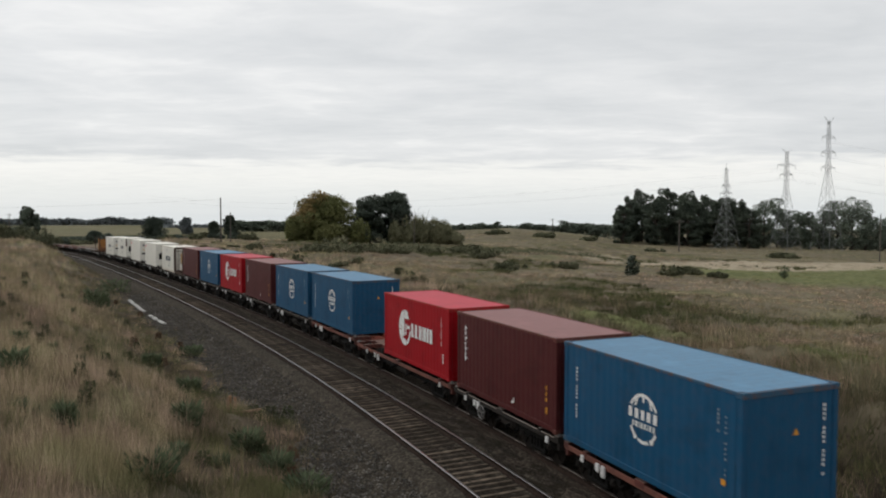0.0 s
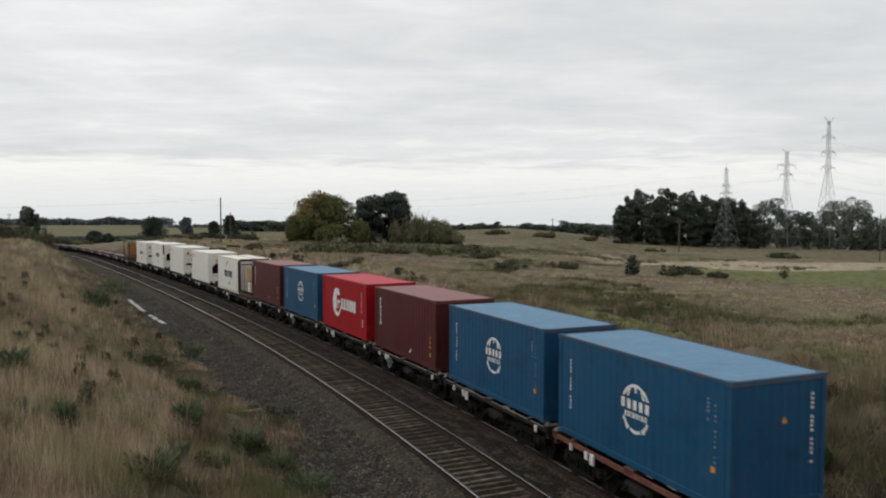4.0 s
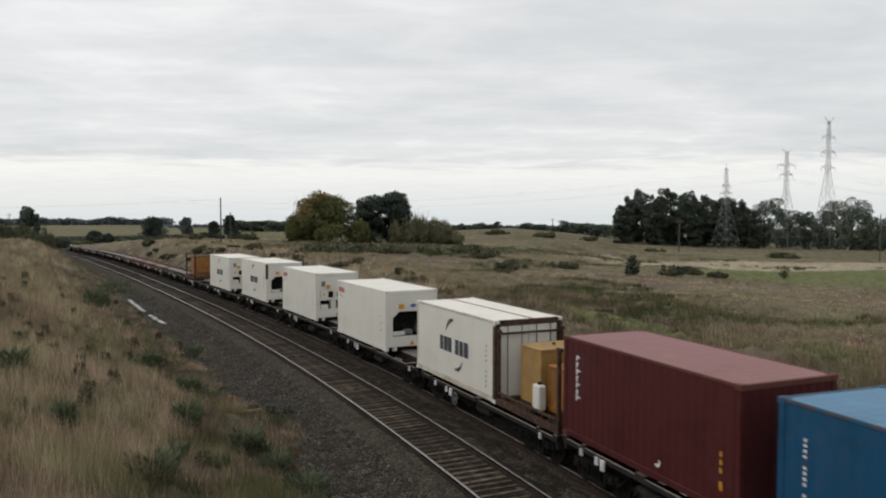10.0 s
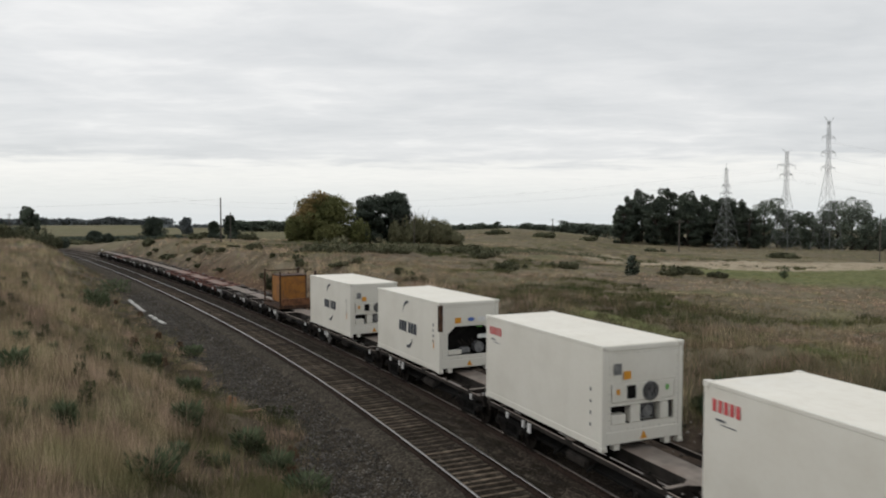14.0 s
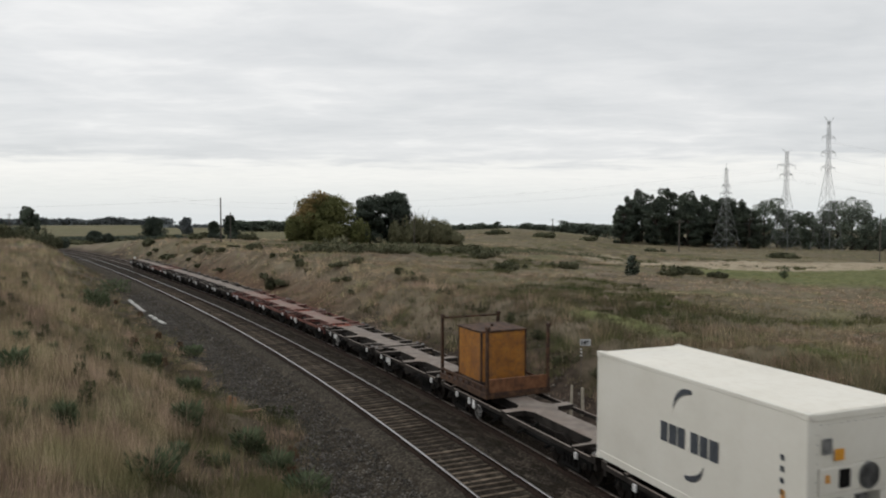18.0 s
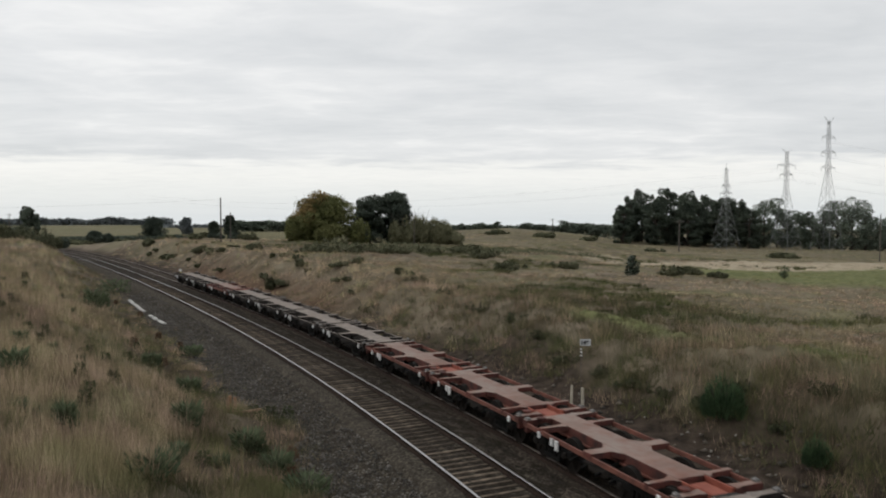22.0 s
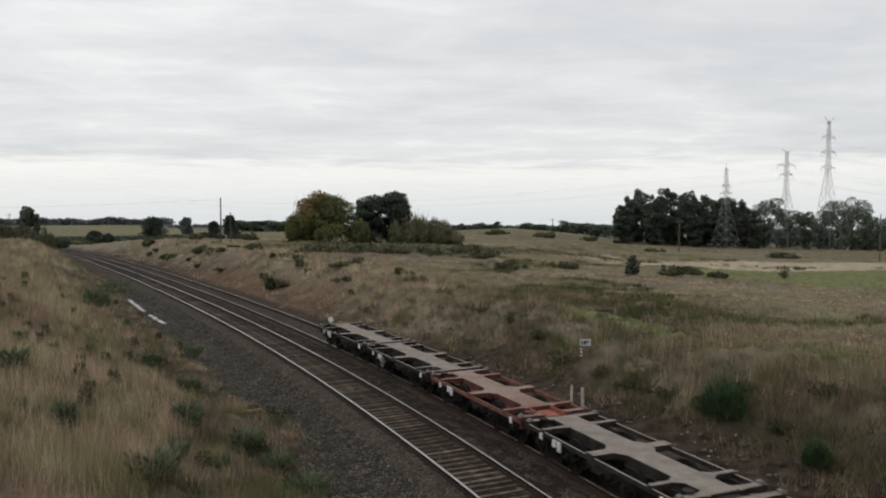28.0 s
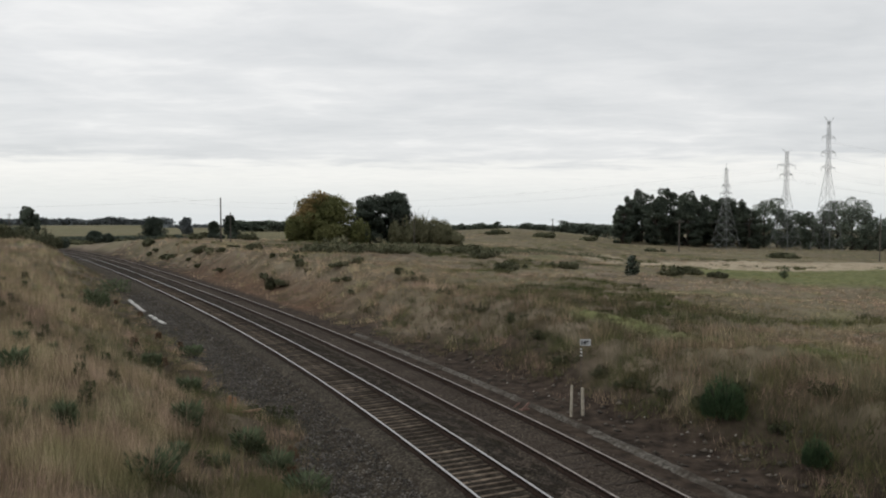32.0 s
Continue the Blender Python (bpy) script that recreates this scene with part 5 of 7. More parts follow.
def make_trees():
    g = "dark pine row"
    for i, (px, w, top) in enumerate(((1103, 36, 362), (1116, 36, 346), (1136, 44, 333), (1160, 40, 342), (1180, 46, 331), (1200, 42, 342), (1217, 46, 337), (1236, 40, 348), (1250, 42, 343), (1270, 40, 350), (1286, 44, 346), (1306, 40, 352), (1326, 36, 366))):
        D = 214 + 9 * (i % 3)
        x, y, z = place(px, D)
        h = EYE_Z - z - (top - 386) / 1295.6 * D
        tree("pine_tree", "dark green pine with a dense ragged crown", px, D, h, w / 1295.6 * D * 1.25, M["pine"], "pine", 100 + i, 13000, 0.25, g)
    for i, (px, w, top) in enumerate(((1352, 44, 352), (1375, 36, 366), (1398, 40, 372), (1425, 36, 378), (1450, 40, 374), (1482, 44, 356), (1508, 46, 352), (1532, 40, 366), (1560, 40, 384), (1590, 50, 380))):
        D = 232 + 10 * (i % 3)
        x, y, z = place(px, D)
        h = EYE_Z - z - (top - 386) / 1295.6 * D
        tree("gum_tree", "grey-green gum tree with an open crown", px, D, h, w / 1295.6 * D * 1.5, M["gum"], "gum", 140 + i, 8000, 0.22, "gum trees by the towers")
    for i, (px, w, hh) in enumerate(((1340, 70, 30), (1400, 80, 34), (1470, 80, 36), (1530, 70, 30), (1580, 60, 40))):
        D = 250
        tree("undergrowth", "dark scrub under the gum trees", px, D, hh / 1295.6 * D, w / 1295.6 * D, M["gum"], "bush", 170 + i, 1800, 0.3, "scrub under the trees", category="shrub")
    D = 128
    x, y, z = place(572, D)
    at = tree("autumn_tree", "broad tree with turning yellow-brown leaves", 572, D, EYE_Z - z - (342 - 386) / 1295.6 * D, 150 / 1295.6 * D, M["autumn"], "round", 201, 30000, 0.17)
    bare_twigs(at, EYE_Z - z + 3.6, 10, 5)
    rng = np.random.RandomState(9)
    blobs = [(-2.6, -0.8, 6.0, 1.9, 1.9, 1.8), (-0.6, -1.2, 7.6, 2.0, 1.8, 1.5), (-4.0, -0.8, 4.2, 1.6, 1.6, 1.8), (-2.0, -3.0, 5.0, 1.6, 1.6, 1.8)]
    v, f, nv = leaf_quads(*blob_points(blobs, 3600, rng, 0.3)[:1], 0.16, rng, np.tile((-0.3, -0.6, 0.8), (3600, 1)))
    raw("orange_leaves", v, f, M["autumn_orange"], at, True, nv)
    for px, hh, w in ((517, 4.2, 4.6), (543, 5.4, 5.0), (632, 4.6, 4.4)):
        tree("autumn_bush", "olive thicket round the foot of the broad tree", px, 126, hh * 1.25, w, M["autumn"], "bush", px, 5000, 0.15, "thicket round the broad tree", category="shrub")
    tree("autumn_bush", "low olive-brown bush at the foot of the tree", 600, 118, 1.6, 3.6, M["hedge"], "bush", 207, 700, 0.2, category="shrub")
    D = 142
    x, y, z = place(683, D)
    tree("cypress_tree", "dark spreading cypress with layered flat crown", 688, D, EYE_Z - z - (341 - 386) / 1295.6 * D, 74 / 1295.6 * D * 1.1, M["cypress"], "flat", 205, 13000, 0.24)
    tree("cypress_tree", "dark lower cypress beside the taller one", 655, D - 3, 9.0, 7.2, M["cypress"], "flat", 206, 9000, 0.24)
    for i, (px, hh) in enumerate(((706, 390), (724, 386), (744, 384), (764, 388), (784, 393), (798, 403))):
        hh = (EYE_Z - place(px, 138 + i)[2] - (hh - 386) / 1295.6 * 138) * 1.3
        t = tree("hedge_tree", "olive-brown hedge tree with thin tops", px, 138 + i, hh, 5.0, M["hedge"], "bush", 220 + i, 6500, 0.15, "hedge beyond the cypress")
        if i < 3:
            bare_twigs(t, hh * 0.92, 3.6, 40 + i, 16)
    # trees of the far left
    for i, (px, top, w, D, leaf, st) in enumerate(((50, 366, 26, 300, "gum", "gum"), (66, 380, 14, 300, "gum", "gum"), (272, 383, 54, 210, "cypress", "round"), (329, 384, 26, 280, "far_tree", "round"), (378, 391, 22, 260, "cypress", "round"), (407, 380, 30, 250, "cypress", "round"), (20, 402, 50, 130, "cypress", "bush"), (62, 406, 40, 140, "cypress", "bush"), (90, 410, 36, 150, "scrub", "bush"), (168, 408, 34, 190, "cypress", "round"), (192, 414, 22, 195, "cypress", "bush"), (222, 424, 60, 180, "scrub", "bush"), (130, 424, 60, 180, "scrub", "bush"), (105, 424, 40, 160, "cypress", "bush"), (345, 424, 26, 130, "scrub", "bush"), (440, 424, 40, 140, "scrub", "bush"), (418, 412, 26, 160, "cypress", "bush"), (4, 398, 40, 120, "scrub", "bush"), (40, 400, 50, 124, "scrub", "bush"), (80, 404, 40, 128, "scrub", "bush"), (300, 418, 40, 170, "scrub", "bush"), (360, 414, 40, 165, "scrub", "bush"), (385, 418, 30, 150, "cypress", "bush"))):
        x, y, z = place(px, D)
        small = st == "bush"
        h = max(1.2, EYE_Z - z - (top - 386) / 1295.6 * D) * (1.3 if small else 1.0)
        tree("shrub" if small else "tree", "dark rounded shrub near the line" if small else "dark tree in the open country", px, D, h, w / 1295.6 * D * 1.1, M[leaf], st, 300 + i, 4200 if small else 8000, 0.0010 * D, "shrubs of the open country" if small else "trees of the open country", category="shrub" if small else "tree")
    # single gums that stand over the rise
    for i, (px, top, w) in enumerate(((817, 397, 10), (850, 401, 18), (880, 393, 15), (930, 402, 22), (1003, 391, 28), (1026, 397, 24), (1060, 402, 20))):
        D = 338
        h = max(3.0, EYE_Z - place(px, D)[2] - (top - 386) / 1295.6 * D)
        tree("gum_tree", "grey-green gum with an umbrella crown on the rise", px, D, h, w / 1295.6 * D * 1.3, M["gum"], "gum", 440 + i, 2200, 0.26, "gums on the rise")
    # scrub on the field
    for i, (px, D, h, w) in enumerate(((1120, 62, 1.9, 1.3), (1190, 66, 1.0, 3.0), (1225, 70, 0.8, 2.6), (1270, 64, 0.6, 2.0), (905, 68, 1.0, 3.6), (850, 80, 1.2, 4.2), (760, 88, 1.2, 4.6), (700, 84, 1.1, 4.4), (640, 84, 1.6, 4.8), (580, 82, 1.8, 4.6), (550, 86, 1.6, 4.0), (1000, 70, 0.7, 3.0), (1385, 150, 1.2, 7.5), (1160, 160, 0.8, 5.0), (960, 200, 1.6, 9.0), (880, 210, 1.6, 9.0), (1040, 210, 1.4, 8.0), (820, 96, 1.0, 6.0), (478, 70, 1.5, 1.2), (1390, 66, 1.3, 1.0), (262, 128, 2.0, 2.6), (352, 104, 1.4, 2.6), (448, 92, 1.2, 2.2), (300, 112, 0.9, 3.0), (535, 74, 0.8, 2.2), (600, 66, 0.5, 2.4))):
        if i == 0:
            tree("young_conifer", "small dark young conifer in dry grass", px, D, h, w, M["pine"], "pine", 400, 700, 0.12)
        elif i == 19:
            tree("weed_bush", "thin upright grey-green bush in the grass", px, D, h, w, M["weed"], "bush", 419, 260, 0.09, category="shrub")
        else:
            tree("scrub_bush", "low dark scrub in dry grass", px, D, h, w, M["scrub"], "bush", 400 + i, 2400, 0.0013 * D, "scrub bushes on the field", category="shrub")


make_trees()


def woods(name, label, x0, x1, depth, top, seed, count, leaf="far_tree", size=1.3, dip=0.4):
    """A far belt of trees along the crest, as one uneven mass of clumps."""
    rng = np.random.RandomState(seed)
    px = np.linspace(x0, x1, 240)
    x = (px - 784) / 1295.6 * depth
    g = ground_height(x, np.full(x.shape, depth))
    t = EYE_Z - (top - 386) / 1295.6 * depth + 1.0 * fbm(px, px * 0, 90, seed, 4) * depth / 400 + 0.6 * fbm(px, px * 0, 17, seed + 1, 3) * depth / 400
    i = rng.randint(0, 240, count)
    k = rng.uniform(0, 1, count) ** dip
    z = g[i] - 1.0 + (np.maximum(t[i] - g[i], 0.6) + 1.0) * k
    pts = np.stack([x[i] + rng.normal(0, depth * 0.0025, count), depth + rng.uniform(-6, 6, count), z], -1)
    v, f, nv = leaf_quads(pts, size * depth / 400, rng, np.stack([0 * k, 0 * k - 0.7, k - 0.1], -1) + rng.normal(0, 0.3, (count, 3)))
    return tagged(raw(name, v, f, M[leaf], smooth=True, normals=nv), label, "woodland", kind="stuff")


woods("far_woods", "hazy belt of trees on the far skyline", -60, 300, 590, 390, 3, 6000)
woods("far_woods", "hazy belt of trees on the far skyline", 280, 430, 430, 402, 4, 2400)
woods("far_woods", "dark belt of trees on the rise", 415, 530, 330, 393, 14, 3600, "gum", 0.9)
woods("far_woods", "low belt of gum trees on the rise", 780, 1100, 345, 400, 5, 6000, "gum", 0.9)
woods("far_woods", "dark hedge across the open country", 95, 335, 205, 419, 6, 7000, "cypress", 0.5)
woods("field_hedge", "dark low hedge across the field", 600, 900, 98, 448, 7, 9000, "scrub", 0.4)
woods("field_hedge", "dark low hedge across the field", 880, 1060, 100, 459, 8, 4500, "scrub", 0.35)


def round_crown(name, label, px, base_d, seed):
    """A broad upright broom bush of thin green shoots."""
    root = new(name)
    x, y, z = place(px, base_d)
    root.location = (x, y, z)
    tagged(root, label, "shrub")
    rng = np.random.RandomState(seed)
    n = 3600
    a, rr = rng.uniform(0, 6.28, n), np.sqrt(rng.uniform(0, 1, n)) * 0.69
    base = np.stack([rr * np.cos(a), rr * np.sin(a), rng.uniform(0.05, 1.0, n) ** 0.7 * 1.36 * np.sqrt(np.maximum(1 - (rr / 0.72) ** 2, 0.02)) * (0.80 + 0.16 * np.sin(3 * a + 1) + 0.14 * np.sin(7 * a + 9 * rr) + 0.12 * np.sin(13 * rr))], -1)
    up = np.stack([0.22 * np.cos(a) * rng.uniform(0, 1, n), 0.22 * np.sin(a) * rng.uniform(0, 1, n), rng.uniform(0.08, 0.32, n)], -1)
    side = np.stack([rng.uniform(-0.02, 0.02, n), rng.uniform(-0.02, 0.02, n), np.zeros(n)], -1)
    v = np.stack([base - side, base + side, base + up], 1).reshape(-1, 3)
    raw("crown", v, np.arange(3 * n).reshape(-1, 3), M["broom"], root)
    bm = bmesh.new()
    for i in range(14):
        b = rng.uniform(0, 6.28)
        rod(bm, (0.1 * math.cos(b), 0.1 * math.sin(b), -0.1), (0.45 * math.cos(b), 0.45 * math.sin(b), rng.uniform(0.6, 1.1)), 0.02, 0.008, 5)
    part("stem", bm, M["bark"], root)
    return root


round_crown("broom_bush", "dense dark green broom bush on the cutting bank", 1285, 24.6, 61)
bb = round_crown("broom_bush", "small dark green broom bush low on the bank", 1455, 20.5, 62)
bb.scale = (0.55, 0.55, 0.6)


def sward_material(name, ramp, greens):
    """Grass whose blades take their colour from the tone and green of their tuft."""
    mat = bpy.data.materials.new(name)
    mat.use_nodes = True
    nt = mat.node_tree
    N, L = nt.nodes.new, nt.links.new
    b = nt.nodes["Principled BSDF"]
    b.inputs["Roughness"].default_value, b.inputs["Specular IOR Level"].default_value = 0.95, 0.08
    tone, green = N("ShaderNodeAttribute"), N("ShaderNodeAttribute")
    tone.attribute_name, green.attribute_name = "tone", "green"
    r = N("ShaderNodeValToRGB")
    el = r.color_ramp.elements
    el[0].position, el[0].color = ramp[0][0], (*ramp[0][1], 1)
    el[1].position, el[1].color = ramp[-1][0], (*ramp[-1][1], 1)
    for p, c in ramp[1:-1]:
        el.new(p).color = (*c, 1)
    L(tone.outputs["Fac"], r.inputs[0])
    g = N("ShaderNodeValToRGB")
    g.color_ramp.elements[0].color, g.color_ramp.elements[1].color = (*greens[0], 1), (*greens[1], 1)
    L(tone.outputs["Fac"], g.inputs[0])
    mx = N("ShaderNodeMix")
    mx.data_type = "RGBA"
    L(green.outputs["Fac"], mx.inputs[0])
    L(r.outputs[0], mx.inputs[6])
    L(g.outputs[0], mx.inputs[7])
    geo, mr, sc = N("ShaderNodeNewGeometry"), N("ShaderNodeMapRange"), N("ShaderNodeVectorMath")
    mr.inputs["To Min"].default_value, mr.inputs["To Max"].default_value = 0.72, 1.28
    sc.operation = "SCALE"
    L(geo.outputs["Random Per Island"], mr.inputs[0])
    L(mx.outputs[2], sc.inputs[0])
    L(mr.outputs[0], sc.inputs["Scale"])
    # the stand drifts from mauve seed heads to olive from one patch to the next
    tc, nz, hue, tint = N("ShaderNodeTexCoord"), N("ShaderNodeTexNoise"), N("ShaderNodeValToRGB"), N("ShaderNodeMix")
    nz.inputs["Scale"].default_value, nz.inputs["Detail"].default_value = 0.42, 4
    he = hue.color_ramp.elements
    he[0].position, he[0].color = 0.36, (1.08, 0.97, 1.03, 1)
    he[1].position, he[1].color = 0.64, (0.93, 1.01, 0.89, 1)
    he.new(0.5).color = (1.04, 0.99, 0.94, 1)
    tint.data_type, tint.blend_type = "RGBA", "MULTIPLY"
    tint.inputs[0].default_value = 1
    L(tc.outputs["Object"], nz.inputs["Vector"])
    L(nz.outputs["Fac"], hue.inputs[0])
    L(sc.outputs[0], tint.inputs[6])
    L(hue.outputs[0], tint.inputs[7])
    L(tint.outputs[2], b.inputs["Base Color"])
    tl, ms = N("ShaderNodeBsdfTranslucent"), N("ShaderNodeMixShader")
    L(tint.outputs[2], tl.inputs[0])
    ms.inputs[0].default_value = 0.15
    L(b.outputs[0], ms.inputs[1])
    L(tl.outputs[0], ms.inputs[2])
    L(ms.outputs[0], nt.nodes["Material Output"].inputs[0])
    return mat


M["sward"] = sward_material("mixed_dry_grass", ((0.0, (0.036, 0.038, 0.022)), (0.2, (0.078, 0.076, 0.042)), (0.4, (0.135, 0.104, 0.070)), (0.55, (0.205, 0.152, 0.118)), (0.75, (0.325, 0.250, 0.175)), (1.0, (0.47, 0.378, 0.262))),
                            ((0.050, 0.060, 0.026), (0.20, 0.205, 0.088)))


def sward(name, label, rmin, rmax, n, az0, az1, seed, h0, h1, cover, per=8, width=0.003, spread=0.14, lean=0.55):
    """Tufts of thin blades. cover(s, d, x, y) gives the share of tufts, their tone, green and height at a spot."""
    rng = np.random.RandomState(seed)
    az = np.radians(rng.uniform(az0, az1, n))
    r = rmin * (rmax / rmin) ** rng.uniform(0, 1, n)
    x, y = r * np.sin(az), r * np.cos(az)
    s, d = line_coords(x, y)
    share, tone, green, tall = cover(s, d, x, y)
    ok = rng.uniform(0, 1, n) < share
    x, y, r, tone, green, tall = x[ok], y[ok], r[ok], tone[ok], green[ok], tall[ok]
    m = len(x)
    tone = tone + rng.normal(0, 0.15, m)
    stray = rng.uniform(0, 1, m)
    tone = np.where(stray < 0.12, tone * 0.4, np.where(stray > 0.94, tone + 0.22, tone))
    green = np.where(rng.uniform(0, 1, m) < 0.13, np.maximum(green, 0.8), green)
    k = m * per
    X = np.repeat(x, per) + rng.normal(0, 1, k) * spread
    Y = np.repeat(y, per) + rng.normal(0, 1, k) * spread
    Z = np.repeat(ground_height(x, y), per) - 0.05
    H = rng.uniform(h0, h1, k) * np.repeat(tall * rng.uniform(0.75, 1.3, m), per)
    # each tuft leans its own way, as the wind and its weight have laid it
    a0 = np.repeat(rng.uniform(0, 6.28, m), per)
    l0 = np.repeat(rng.uniform(0, 0.35, m), per)
    a = rng.uniform(0, 6.28, k)
    ln = rng.uniform(0, lean, k)
    wd = width * (1 + np.repeat(r, per) / 20) * rng.uniform(0.6, 1.5, k)
    b = rng.uniform(-1.35, 1.35, k)
    P = np.stack([X, Y, Z], -1)
    side = np.stack([np.cos(b) * wd, np.sin(b) * wd, np.zeros(k)], -1)
    tip = np.stack([(np.cos(a) * ln + np.cos(a0) * l0) * H, (np.sin(a) * ln + np.sin(a0) * l0) * H, H], -1)
    v = np.stack([P - side, P + side, P + tip], 1).reshape(-1, 3)
    nv = np.stack([np.sin(b) * 0.4 + rng.normal(0, 0.15, k), -np.cos(b) * 0.4, np.ones(k)], -1)
    nv = np.repeat(nv / np.linalg.norm(nv, axis=1)[:, None], 3, axis=0)
    ob = raw(name, v, np.arange(3 * k).reshape(-1, 3), M["sward"], smooth=True, normals=nv)
    for nm, val in (("tone", tone), ("green", green)):
        at = ob.data.attributes.new(nm, "FLOAT", "POINT")
        at.data.foreach_set("value", np.repeat(np.clip(val, 0, 1), 3 * per).astype(np.float32))
    return tagged(ob, label, "grass", kind="stuff")


def near_bank(s, d, x, y):
    """The bank before the camera: bleached above, brown and olive towards the gravel."""
    e = edge_at(s) - d
    big, mid, small = fbm(x, y, 15, 60, 3), fbm(x, y, 5, 52, 3), fbm(x, y, 1.6, 53, 2)
    low = smoothstep(7.0, 1.5, e)
    close = smoothstep(25, 15, np.hypot(x, y))
    tone = 0.77 + 0.22 * big + 0.20 * mid + 0.18 * small - 0.30 * low - 0.10 * close
    dark = smoothstep(0.25, 0.75, fbm(x, y, 6.5, 57, 3)) * (0.35 + 0.5 * low + 0.3 * close)
    tone = tone - 0.46 * dark
    green = np.clip(smoothstep(-0.2, 0.7, fbm(x, y, 4.5, 61, 3)) * (0.6 + 0.3 * low), 0, 1) * 0.85
    share = smoothstep(-0.9, 0.7, e + 0.5 * small) * np.clip(0.95 + 0.35 * mid - 0.35 * low, 0.25, 1)
    tall = (0.75 + 0.35 * mid + 0.25 * small) * (0.5 + 0.5 * smoothstep(0.5, 5.0, e)) * (1 - 0.25 * dark)
    return share, tone, green, np.clip(tall, 0.25, 1.5)


def heath_patch(x, y):
    s, d = line_coords(x, y)
    n = 0.15 * fbm(x, y, 6, 55, 2)
    band = 1.0 * np.exp(-((d - 16.0 - 1.2 * np.clip(16 - s, 0, 20)) / 3.2) ** 2) * smoothstep(26, 20, s)
    band = band - 0.9 * np.exp(-((d - 36) / 9.0) ** 2) * smoothstep(45, 28, s)
    clump = 0.9 * np.exp(-((x - 12.5) / 4.0) ** 2 - ((y - 52) / 7.0) ** 2)
    return smoothstep(0.0, 0.45, 0.75 * fbm(x, y, 26, 54, 4) + n + band + clump)


def cutting_bank(s, d, x, y):
    """The far side of the cutting: shaggy pale crest, dark brambles and soil lower down."""
    big, mid, small = fbm(x, y, 11, 41, 3), fbm(x, y, 3.6, 62, 3), fbm(x, y, 1.4, 63, 2)
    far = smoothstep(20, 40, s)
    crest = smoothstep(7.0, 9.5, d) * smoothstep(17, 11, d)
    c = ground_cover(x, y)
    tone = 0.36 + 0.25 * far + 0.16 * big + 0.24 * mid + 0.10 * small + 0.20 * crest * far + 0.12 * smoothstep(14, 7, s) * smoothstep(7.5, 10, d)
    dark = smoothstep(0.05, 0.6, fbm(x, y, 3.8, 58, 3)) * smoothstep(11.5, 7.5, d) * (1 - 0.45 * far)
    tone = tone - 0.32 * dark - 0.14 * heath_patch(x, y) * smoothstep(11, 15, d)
    green = np.clip(0.75 * c["turf"] + 0.55 * smoothstep(0.2, 0.8, fbm(x, y, 5, 64, 3)) * (1 - 0.6 * far) + 0.5 * dark, 0, 1)
    foot = smoothstep(4.9, 7.2, d + 0.7 * mid + 1.5 * smoothstep(16, 26, s))
    share = foot * np.clip(0.9 + 0.3 * mid, 0.3, 1) * (1 - 0.8 * c["clay"]) * smoothstep(26, 15, d + 2 * mid)
    tall = (0.72 + 0.40 * mid + 0.30 * small) * (0.55 + 0.45 * smoothstep(5.5, 8.5, d)) * (1 - 0.72 * c["turf"]) * (1 - 0.5 * smoothstep(11, 17, d))
    return share, tone, green, np.clip(tall, 0.15, 1.5)


def open_field(s, d, x, y):
    """Bleached and mauve grass behind the cutting, with heath in patches and green turf."""
    big, mid = fbm(x, y, 32, 42, 3), fbm(x, y, 8, 65, 3)
    c, heath = ground_cover(x, y), heath_patch(x, y)
    tone = 0.75 + 0.20 * big + 0.24 * mid - 0.30 * heath
    green = np.clip(0.95 * c["turf"] + 0.8 * heath + 0.30 * smoothstep(0.1, 0.7, fbm(x, y, 15, 66, 3)), 0, 1)
    share = smoothstep(12, 15, d) * (1 - 0.85 * c["hay"]) * np.clip(0.85 + 0.3 * mid, 0, 1)
    tall = (0.8 + 0.35 * mid + 0.1 * heath) * (1 - 0.7 * c["turf"])
    return share, tone, green, np.clip(tall, 0.15, 1.6)


sward("dry_grass", "tall dry grass, bleached and brown, on the near bank", 9, 190, 62000, -34, 2, 71, 0.25, 0.85, near_bank, 12, 0.0028, 0.16, 0.5)
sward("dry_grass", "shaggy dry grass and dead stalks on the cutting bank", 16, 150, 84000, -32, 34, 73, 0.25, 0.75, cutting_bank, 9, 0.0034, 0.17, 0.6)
sward("field_grass", "bleached and olive grass in patches on the field", 24, 300, 64000, -30, 34, 74, 0.08, 0.26, open_field, 9, 0.0046, 0.25, 1.4)


def stalk_clumps(s, d, x, y):
    """Upright clumps of bleached seed stalks."""
    e = edge_at(s) - d
    k = smoothstep(1.5, 5.0, e) * smoothstep(0.15, 0.7, fbm(x, y, 9, 67, 3)) * 0.5
    return k, 0.78 + 0.3 * fbm(x, y, 4, 68, 2), 0 * k, 1.0 + 0.3 * fbm(x, y, 2.2, 69, 2)


sward("seed_stalks", "upright bleached seed stalks on the near bank", 10, 90, 5200, -34, 0, 92, 0.55, 1.05, stalk_clumps, 22, 0.0022, 0.13, 0.22)


def heath_clumps(s, d, x, y):
    """Low rounded cushions of dark green heath."""
    k = smoothstep(0.35, 0.9, heath_patch(x, y) + 0.45 * fbm(x, y, 3.2, 72, 3)) * smoothstep(10, 13, d) * (1 - ground_cover(x, y)["turf"]) * smoothstep(150, 110, y)
    return k * 0.85, 0.13 + 0.14 * fbm(x, y, 7, 73, 2), 0.85 + 0 * k, 0.8 + 0.35 * fbm(x, y, 2.5, 74, 2)


